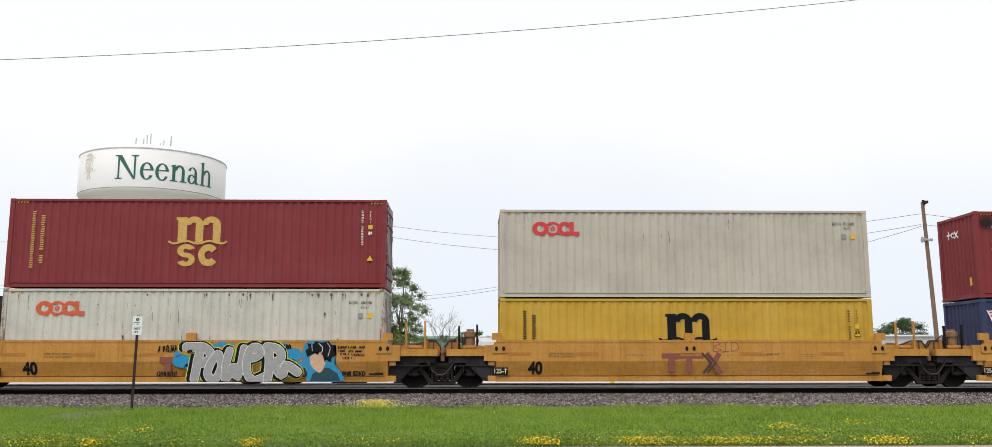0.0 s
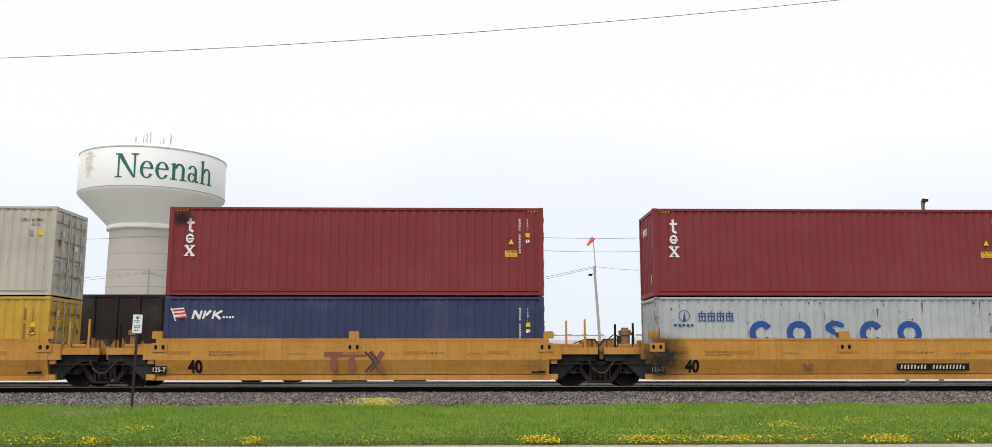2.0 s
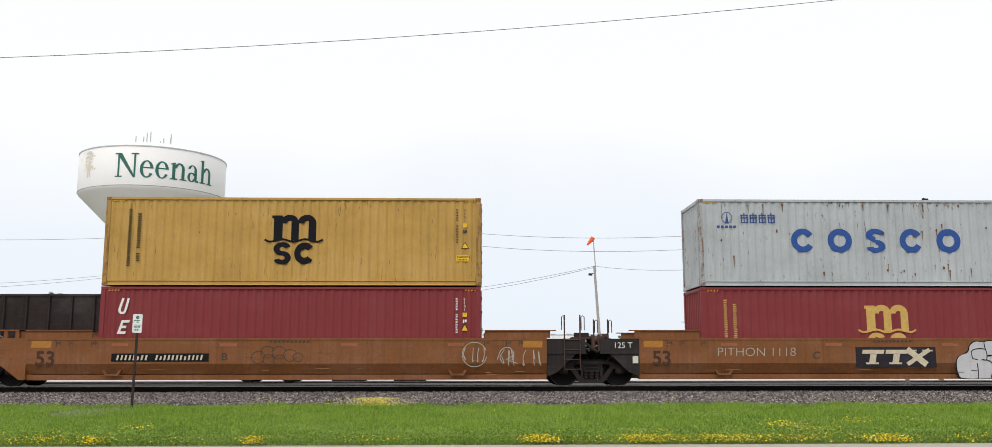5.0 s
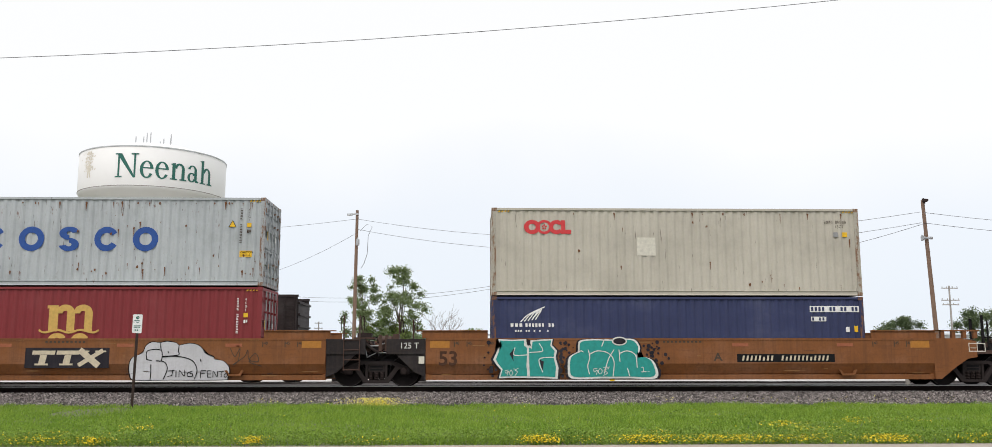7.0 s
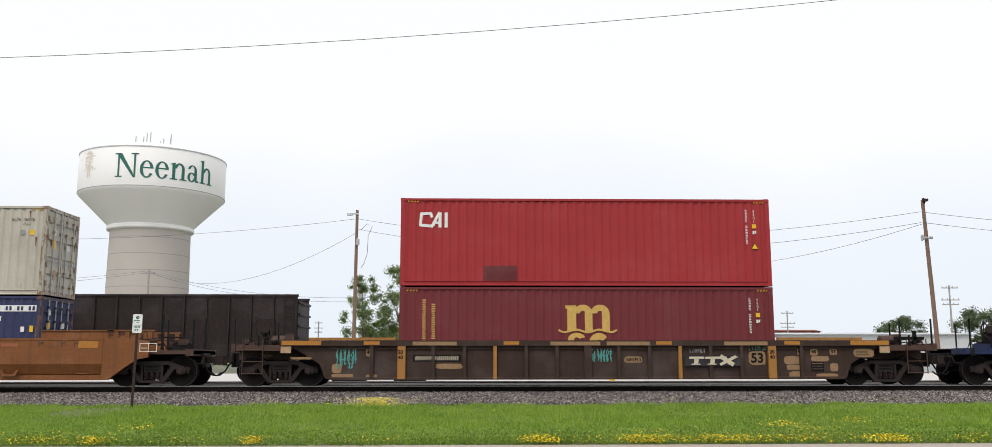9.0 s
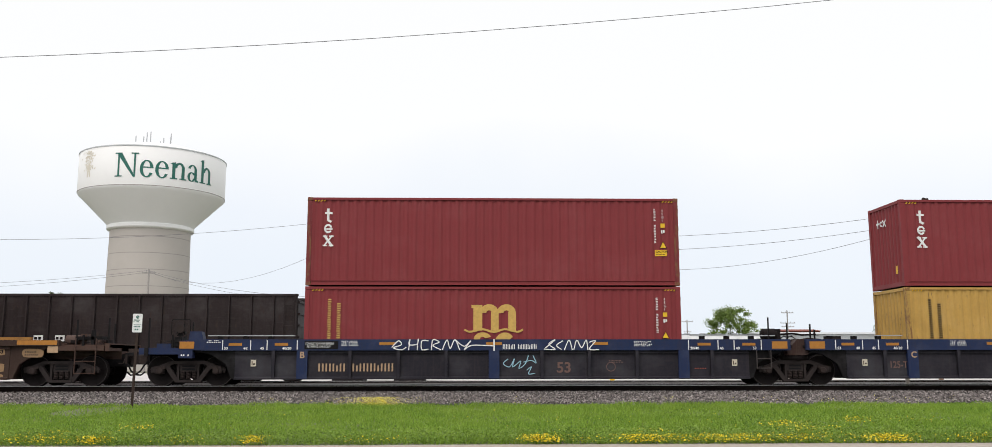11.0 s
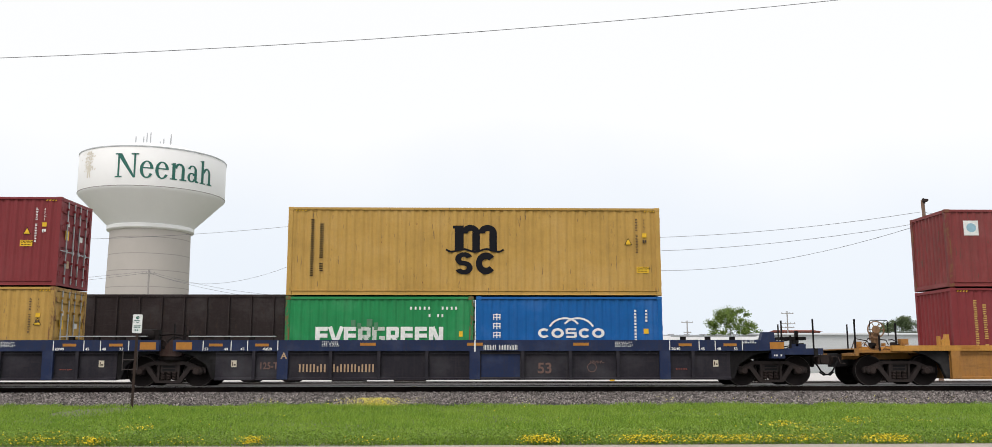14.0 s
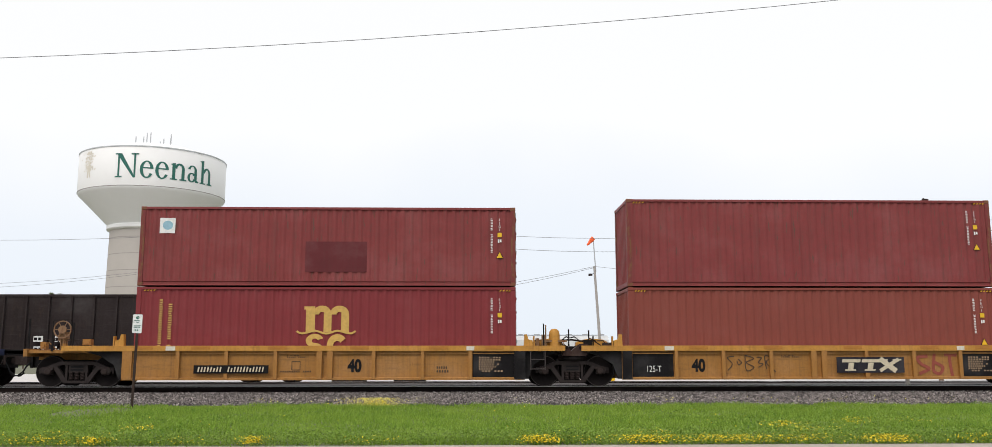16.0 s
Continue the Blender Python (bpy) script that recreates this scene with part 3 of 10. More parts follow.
# Painted signs: makers that take the container, half its length, its height and the plane of its side
def arch_sign(material, x0=None, up=0.0):
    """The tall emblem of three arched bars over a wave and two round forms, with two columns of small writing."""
    def make(c, hl, h, y):
        f, fw, fr = Flat(), Flat(), Flat()
        zt = h - 0.60 + up
        zb = zt - 0.87
        f.rect(-0.66, -0.37, zb + 0.04, zt)
        f.rect(-0.72, -0.37, zt - 0.10, zt - 0.002)
        for cx in (-0.09, 0.47):
            f.rect(cx - 0.14 + 0.14, cx + 0.25, zb + 0.04, zt - 0.22)
            f.ring(cx - 0.06, zt - 0.26, 0.285, 0.085, 0, 180, 1.08)
        wave = [(-0.93, zb + 0.07), (-0.80, zb + 0.01), (-0.62, zb + 0.03), (-0.35, zb + 0.09), (0.0, zb + 0.0), (0.35, zb + 0.09), (0.62, zb + 0.03), (0.80, zb + 0.01), (0.93, zb + 0.07)]
        fw.curve(wave, 0.062, 4)
        zc = zb - 0.375
        fr.ring(-0.36, zc + 0.145, 0.22, 0.07, 20, 270, 1.3)
        fr.ring(-0.36, zc - 0.145, 0.22, 0.07, -160, 90, 1.3)
        fo = Flat()
        fo.ring(0.36, zc, 0.36, 0.14, 38, 322, 0.92)
        em = mark("emblem", f, material, c, 0.0, 0.0, y, "large arched company emblem")
        for nm, q in (("wave", fw), ("curl", fr), ("open_ring", fo)):
            part(nm, q.bm, M[material], em, at=pose(0, -0.002, 0))
        g = Flat()
        for k in range(13):
            g.glyph(-0.055, 0.055, h - 0.52 - 0.145 * k, h - 0.41 - 0.145 * k, k, flat=True)
        for k in range(11):
            if k != 8:
                g.glyph(0.24, 0.36, h - 0.66 - 0.145 * k, h - 0.55 - 0.145 * k, k + 20, flat=True)
        tagged(mark("lettering", g, material, c, -hl + 0.80, 0.0, y, "two upright columns of small bars"), kind="stuff")
    return make


def ring_sign(material):
    """Two rings, an open ring and an angle, in a row; a small flower in the second."""
    def make(c, hl, h, y):
        f = Flat()
        z, r = h - 0.64, 0.235
        f.ring(0.22, z, r, 0.105, sx=1.15)
        f.ring(0.62, z, r, 0.15, sx=1.1)
        for k in range(5):
            a = radians(90 + 72 * k)
            f.disc(0.62 + 0.06 * math.cos(a), z + 0.06 * math.sin(a), 0.032, seg=8)
        f.ring(1.02, z, r, 0.105, 35, 325, 1.05)
        f.rect(1.17, 1.31, z - 0.225, z + 0.225)
        f.rect(1.17, 1.50, z - 0.225, z - 0.09)
        mark("emblem", f, material, c, -hl + 1.12, 0.0, y, "small company emblem of rings")
    return make


def column_sign(c, hl, h, y):
    """White upright sign of three forms: a hooked cross bar, a ring and a saltire."""
    f = Flat()
    z = h - 0.40
    f.stroke([(0.16, z), (0.16, z - 0.36), (0.25, z - 0.41)], 0.08)
    f.rect(0.05, 0.30, z - 0.16, z - 0.09)
    f.ring(0.17, z - 0.64, 0.15, 0.085, 15, 325, 0.9)
    f.rect(0.04, 0.31, z - 0.68, z - 0.63)
    f.stroke([(0.06, z - 0.88), (0.29, z - 1.20)], 0.08)
    f.stroke([(0.30, z - 0.88), (0.05, z - 1.20)], 0.05)
    f.rect(0.0, 0.15, z - 0.91, z - 0.87)
    f.rect(0.2, 0.35, z - 0.91, z - 0.87)
    f.rect(0.0, 0.15, z - 1.22, z - 1.18)
    f.rect(0.2, 0.35, z - 1.22, z - 1.18)
    mark("emblem", f, "white", c, -hl + 0.52, 0.0, y, "white upright company emblem")
    g = Flat()
    g.rect(-0.9, -0.62, h - 0.62, h - 0.56).rect(-0.8, -0.74, h - 0.75, h - 0.45).ring(-0.5, h - 0.62, 0.1, 0.05, 0, 320).stroke([(-0.38, h - 0.52), (-0.16, h - 0.74)], 0.06).stroke([(-0.16, h - 0.52), (-0.38, h - 0.74)], 0.06)
    ob = mark("end_emblem", g, "white", c, -hl + 0.02, 0.0, y)
    ob.matrix_basis = pose(-hl + 0.022, -0.25, 0.0, 0, 0, -90)
    lab = Flat()
    lab.rect(-0.07, 0.07, 0.45, 0.72)
    ob = mark("end_label", lab, "label_yellow", c, 0, 0, y)
    ob.matrix_basis = pose(-hl + 0.022, -0.70, 0.0, 0, 0, -90)


def block_sign(letters_at, material="logo_blue", emblem=True, top=1.0):
    """A row of big round blue forms, with a small emblem and four square characters at the start of the wall."""
    def make(c, hl, h, y):
        z, r = h - top - 0.40, 0.40
        for kind, x in zip("coSco", letters_at):
            f = Flat()
            if kind == "c":
                f.ring(x, z, r, 0.20, 32, 328, 0.98)
            elif kind == "o":
                f.ring(x, z, r, 0.20, sx=1.02)
            else:
                f.ring(x, z + 0.185, 0.215, 0.06, 10, 270, 1.5)
                f.ring(x, z - 0.185, 0.215, 0.06, -170, 90, 1.5)
            mark("round_form", f, material, c, -hl, 0.0, y, "big round blue painted form")
        if emblem:
            g = Flat()
            zc = h - 0.62
            g.ring(0.96, zc, 0.185, 0.165).poly([(0.90, zc - 0.2), (1.02, zc - 0.2), (0.965, zc + 0.17)])
            g.bars(0.62, 1.30, zc - 0.37, zc - 0.24, 5, 1, 0.86)
            for k in range(4):
                x = 1.42 + 0.30 * k
                g.rect(x, x + 0.25, zc + 0.06, zc + 0.10).rect(x + 0.1, x + 0.14, zc - 0.17, zc + 0.15).rect(x, x + 0.25, zc - 0.03, zc + 0.01)
                g.rect(x + 0.01, x + 0.05, zc - 0.15, zc + 0.06).rect(x + 0.2, x + 0.24, zc - 0.15, zc + 0.06).rect(x, x + 0.25, zc - 0.18, zc - 0.15)
            tagged(mark("emblem", g, "logo_navy", c, -hl, 0.0, y, "small blue emblem with four square characters"), kind="stuff")
    return make


def data_marks(material, tall=True, box_at=0.0, across=False, caution=0.0, seed=1, triangle=1.0, aside=False):
    """Codes beside the doors: an upright code, a size code, small plates, a warning triangle."""
    def make(c, hl, h, y):
        f = Flat()
        if across:
            for k in range(11):
                if k not in (4, 10):
                    f.glyph(-1.15 + 0.075 * k, -1.10 + 0.075 * k, h - 0.50, h - 0.40, k + seed)
            tagged(mark("code", f, material, c, hl, 0.0, y), kind="stuff")
            part("size_code", lettering("45G1", 0.095, 0.95, 0.0, -0.01), M[material], c, at=pose(hl - 0.80, y, h - 0.65))
            g = Flat().rect(-0.86, -0.70, h - 0.95, h - 0.79)
            mark("plate", g, "graffiti_grey", c, hl, 0.0, y)
            mark("hazard_plate", Flat().rect(-0.56, -0.40, h - 0.95, h - 0.79), "label_yellow", c, hl, 0.0, y)
            return
        for k in range(12):
            if k not in (4, 11):
                f.glyph(-0.815, -0.745, h - 0.44 - 0.105 * k, h - 0.365 - 0.105 * k, k + seed, flat=True)
        part("size_code", lettering("4\n5\nG\n1" if h > 2.7 else "4\n2\nG\n1", 0.41, 0.95, 0.0, 0.0), M[material], c, at=pose(hl - 0.555, y, h - 0.78))
        f.rect(-0.58, -0.53, h - 1.17, h - 1.06).rect(-0.515, -0.46, h - 1.15, h - 1.06)
        tagged(mark("code", f, material, c, hl, 0.0, y, "upright column of small bars"), kind="stuff")
        mark("hazard_plate", Flat().rect(-0.59, -0.45, h - 0.98, h - 0.84), "label_yellow", c, hl, 0.0, y)
        if triangle:
            zt, xt = h - triangle - 0.55, -1.06 if aside or (caution and triangle < 0.9) else -0.52
            mark("warning_triangle", Flat().poly([(xt - 0.13, zt - 0.13), (xt + 0.13, zt - 0.13), (xt, zt + 0.10)]), "black", c, hl, 0.0, y)
            mark("warning_sign", Flat().poly([(xt - 0.10, zt - 0.115), (xt + 0.10, zt - 0.115), (xt, zt + 0.07)]), "label_yellow", c, hl, 0.0, y - 0.003)
        if caution:
            zc, xc = h - caution, -1.06 if caution < 1.5 else -0.60
            plate = mark("caution_plate", Flat().rect(xc - 0.2, xc + 0.2, zc - 0.2, zc), "label_yellow", c, hl, 0.0, y)
            part("caution_word", lettering("CAUTION", 0.07, 0.95), M["black"], plate, at=pose(xc - 0.17, -0.003, zc - 0.09))
            tagged(part("caution_line", Flat().bars(xc - 0.16, xc + 0.16, zc - 0.17, zc - 0.12, 7, 1, 0.7).bm, M["black"], plate, at=pose(0, -0.002, 0)), kind="stuff")
    return make


def patch_mark(x0, x1, z0, z1, material, name="patch"):
    def make(c, hl, h, y):
        mark(name, Flat().rect(x0, x1, z0, z1), material, c, -hl, 0.0, y)
    return make


def rust_runs(n, seed, right=0.5):
    """Chipped rusty spots with short runs below them, thicker towards the door end and the bottom."""
    def make(c, hl, h, y):
        rnd, f = random.Random(seed), Flat()
        for k in range(n):
            x = rnd.uniform(0.3, 2 * hl - 0.3) if rnd.random() > right else rnd.uniform(hl, 2 * hl - 0.25)
            z = rnd.choice((rnd.uniform(0.25, 0.75), rnd.uniform(0.3, h - 0.4), h - 0.2))
            r = rnd.uniform(0.012, 0.045)
            f.poly([(x + r * rnd.uniform(0.5, 1.1) * math.cos(i * math.tau / 7), z + 1.5 * r * rnd.uniform(0.5, 1.2) * math.sin(i * math.tau / 7)) for i in range(7)])
            if k % 2:
                w, d = r * rnd.uniform(0.3, 0.7), rnd.uniform(0.06, 0.34)
                f.poly([(x - w, z), (x + w, z), (x + w * 0.3, z - min(d, z - 0.12)), (x - w * 0.3, z - min(d, z - 0.12))])
        tagged(mark("rust_run", f, "rust_stain", c, -hl, 0.0, y, "rusty chips and runs"), kind="stuff")
    return make


def sticker_print(c, hl, h, y):
    mark("sticker_print", Flat().disc(-hl + 0.88, STD - 0.62, 0.15, 1.1), "graffiti_ice", c, 0.0, 0.0, y - 0.004, "pale blue round print")


def smudge(x, z, r, tall=1.0):
    """A soft soot stain on the wall."""
    def make(c, hl, h, y):
        ob = part("soot_stain", Flat().rect(-1, 1, -1, 1).bm, M["soot"], c, "soft black soot stain", at=pose(-hl + x, y - 0.004, z) @ Matrix.Diagonal((r, 1, r * tall, 1)))
    return make


def flag_sign(c, hl, h, y):
    z = h - 0.72
    f = Flat()
    f.poly([(0.20, z + 0.32), (0.60, z + 0.36), (0.72, z + 0.06), (0.34, z + 0.02)])
    f.stroke([(0.20, z + 0.34), (0.36, z - 0.06)], 0.03)
    for k, (x, w) in enumerate(((0.86, 0.30), (1.20, 0.24), (1.50, 0.30))):
        f.rect(x, x + 0.07, z, z + 0.26, 0.25)
        if k == 0:
            f.stroke([(x + 0.11, z + 0.25), (x + w - 0.04, z + 0.01)], 0.08).rect(x + w - 0.08, x + w - 0.01, z, z + 0.26, 0.25)
        elif k == 1:
            f.stroke([(x + 0.26, z + 0.25), (x + 0.13, z + 0.12)], 0.08)
        else:
            f.stroke([(x + 0.10, z + 0.12), (x + 0.32, z + 0.25)], 0.07).stroke([(x + 0.12, z + 0.14), (x + 0.27, z + 0.01)], 0.08)
    f.bars(1.86, 2.25, z, z + 0.11, 4, 1, 0.8)
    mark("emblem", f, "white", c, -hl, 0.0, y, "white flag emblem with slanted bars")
    g = Flat()
    for k in (0.06, 0.18, 0.29):
        g.poly([(0.25 + (0.3 - k) * 0.4, z + k), (0.64 + (0.3 - k) * 0.35, z + k + 0.03), (0.66 + (0.3 - k) * 0.35, z + k - 0.02), (0.27 + (0.3 - k) * 0.4, z + k - 0.05)])
    mark("flag_stripes", g, "logo_red", c, -hl, 0.0, y - 0.012)


def wing_sign(c, hl, h, y):
    z = h - 1.0
    f = Flat()
    for k in range(5):
        f.curve([(0.95 + 0.12 * k, z + 0.18 + 0.02 * k), (1.2 + 0.1 * k, z + 0.42 + 0.03 * k), (1.72 - 0.09 * k, z + 0.66 - 0.085 * k)], 0.035, 5)
    f.bars(0.62, 1.05, z - 0.02, z + 0.17, 3, 1, 0.8, 3).bars(1.10, 2.06, z - 0.02, z + 0.17, 9, 1, 0.78, 5)
    f.bars(0.76, 1.88, z - 0.16, z - 0.06, 13, 1, 0.75, 7)
    mark("emblem", f, "white", c, -hl, 0.0, y, "white wing emblem over two lines of bars")
    code = Flat().rect(-1.78, -0.12, h - 0.50, h - 0.30).rect(-1.75, -1.25, h - 0.80, h - 0.65)
    mark("code_plate", code, "white", c, hl, 0.0, y)
    mark("code", Flat().bars(-1.74, -0.16, h - 0.51, h - 0.29, 13, 1, 0.75, 9).bars(-1.72, -1.27, h - 0.81, h - 0.64, 4, 1, 0.7, 4), "navy", c, hl, 0.0, y - 0.008)
    mark("hazard_plate", Flat().rect(-0.34, -0.22, h - 1.15, h - 0.95), "label_yellow", c, hl, 0.0, y)
    mark("plate", Flat().rect(-0.62, -0.50, h - 1.15, h - 0.98), "white", c, hl, 0.0, y)


def wide_bars_sign(c, hl, h, y):
    """Heavy white block forms in a row, worn and oversprayed in the middle."""
    f, g = Flat(), Flat()
    z0, z1 = h - 1.55, h - 0.98
    x = 0.98
    for k in range(9):
        t = g if k in (3, 4) else f
        zm = (z0 + z1) / 2
        if k != 1:
            t.rect(x, x + 0.14, z0, z1)
        if k in (0, 2, 6, 7):
            for zz in (z0, zm - 0.06, z1 - 0.13):
                t.rect(x + 0.14, x + 0.39, zz, zz + 0.13)
        elif k == 1:
            t.stroke([(x + 0.02, z1 - 0.03), (x + 0.20, z0 + 0.02), (x + 0.38, z1 - 0.03)], 0.13)
        elif k == 8:
            t.stroke([(x + 0.13, z1 - 0.04), (x + 0.33, z0 + 0.04)], 0.13).rect(x + 0.32, x + 0.46, z0, z1)
        elif k == 4:
            t.rect(x + 0.14, x + 0.40, z1 - 0.12, z1).rect(x + 0.14, x + 0.40, z0, z0 + 0.12).rect(x + 0.28, x + 0.41, z0, zm - 0.01).rect(x + 0.22, x + 0.30, zm - 0.11, zm - 0.01)
        else:
            t.rect(x + 0.14, x + 0.36, z1 - 0.12, z1).rect(x + 0.14, x + 0.36, zm - 0.08, zm + 0.03).rect(x + 0.28, x + 0.40, zm - 0.04, z1 - 0.03).stroke([(x + 0.22, zm - 0.05), (x + 0.36, z0 + 0.03)], 0.12)
        x += 0.455
    mark("big_lettering", f, "white", c, -hl, 0.0, y, "row of heavy white block forms")
    mark("worn_lettering", g, "worn_white", c, -hl, 0.0, y, "worn oversprayed block forms")
    for x0, x1, za, zb in ((2.12, 2.26, z1 + 0.01, z1 + 0.22), (2.32, 2.44, z1 - 0.06, z1 + 0.12), (2.62, 2.80, z1 + 0.01, z1 + 0.25), (2.86, 2.98, z1 - 0.1, z1 + 0.14)):
        mark("overspray", Flat().rect(x0, x1, za, zb), "overspray", c, -hl, 0.0, y - 0.008)
    k = Flat().bars(-2.05, -0.45, h - 0.46, h - 0.30, 11, 1, 0.5, 3).bars(-1.45, -0.9, h - 0.70, h - 0.54, 4, 1, 0.5, 4)
    mark("code", k, "white", c, hl, 0.0, y)
    mark("hazard_plate", Flat().rect(-0.47, -0.35, h - 1.30, h - 1.12), "label_yellow", c, hl, 0.0, y)
    leafy = Flat().ring(0, 1.45, 0.16, 0.05).curve([(0.1, 1.6), (0.16, 1.3), (0.02, 1.05), (-0.14, 1.2)], 0.09)
    ob = mark("end_emblem", leafy, "white", c, 0, 0, y)
    ob.matrix_basis = pose(-hl + 0.022, -0.3, 0.0, 0, 0, -90)


def arcs_sign(c, hl, h, y):
    """Two crossing white arcs above a row of rounded white forms; a column of square characters."""
    f = Flat()
    z = h - 1.02
    f.ring(2.88, z - 0.19, 0.54, 0.48, 40, 152, 1.1)
    f.ring(3.30, z - 0.19, 0.54, 0.48, 28, 140, 1.1)
    x = 2.20
    for k in "cosco":
        if k == "c":
            f.ring(x, z - 0.16, 0.155, 0.08, 40, 320, 1.25)
        elif k == "o":
            f.ring(x, z - 0.16, 0.155, 0.08, sx=1.3)
        else:
            f.rect(x - 0.14, x + 0.16, z - 0.07, z - 0.005).rect(x - 0.16, x + 0.16, z - 0.19, z - 0.125).rect(x - 0.16, x + 0.14, z - 0.315, z - 0.25).rect(x - 0.18, x - 0.10, z - 0.18, z - 0.03).rect(x + 0.10, x + 0.18, z - 0.29, z - 0.14)
        x += 0.44
    mark("emblem", f, "white", c, -hl, 0.0, y, "white twin arcs over a row of rounded forms")
    g = Flat()
    for k in range(4):
        zt = h - 0.55 - 0.29 * k
        g.rect(0.55, 0.80, zt - 0.05, zt - 0.02).rect(0.66, 0.69, zt - 0.22, zt).rect(0.55, 0.80, zt - 0.14, zt - 0.11).rect(0.56, 0.59, zt - 0.2, zt - 0.05).rect(0.76, 0.79, zt - 0.2, zt - 0.05)
    mark("characters", g, "white", c, -hl, 0.0, y, "column of white square characters")
    k = Flat()
    for i in range(10):
        k.rect(-0.92, -0.85, h - 0.50 - 0.105 * i, h - 0.43 - 0.105 * i)
    for i in range(4):
        k.rect(-0.56, -0.49, h - 0.50 - 0.105 * i, h - 0.43 - 0.105 * i)
    mark("code", k, "white", c, hl, 0.0, y)
    mark("hazard_plate", Flat().rect(-0.62, -0.46, h - 1.20, h - 1.04), "label_yellow", c, hl, 0.0, y)


def angular_sign(c, hl, h, y):
    f = Flat()
    z = h - 0.98
    f.stroke([(1.02, z + 0.36), (0.99, z + 0.46), (0.68, z + 0.46), (0.65, z + 0.08), (0.98, z + 0.05), (1.10, z + 0.1)], 0.09)
    f.stroke([(1.02, z + 0.03), (1.26, z + 0.48)], 0.09).rect(1.24, 1.34, z, z + 0.5).rect(1.12, 1.26, z + 0.12, z + 0.2).rect(1.44, 1.54, z, z + 0.5)
    mark("emblem", f, "white", c, -hl, 0.0, y, "white angular company emblem")


def upright_pair(c, hl, h, y):
    """White slanted forms of an upright sign."""
    f = Flat()
    f.curve([(0.72, h - 0.40), (0.63, h - 0.70), (0.64, h - 0.82), (0.72, h - 0.85), (0.80, h - 0.78), (0.89, h - 0.40)], 0.075, 4)
    f.rect(0.58, 0.66, h - 1.52, h - 1.08, 0.3)
    for zz, w in ((h - 1.16, 0.24), (h - 1.34, 0.20), (h - 1.52, 0.24)):
        f.rect(0.60 + (zz - h + 1.52) * 0.3, 0.60 + w + (zz - h + 1.52) * 0.3, zz, zz + 0.08, 0.3)
    mark("emblem", f, "white", c, -hl, 0.0, y, "white slanted upright sign")


HC, STD, FLOOR = 2.896, 2.591, 0.285


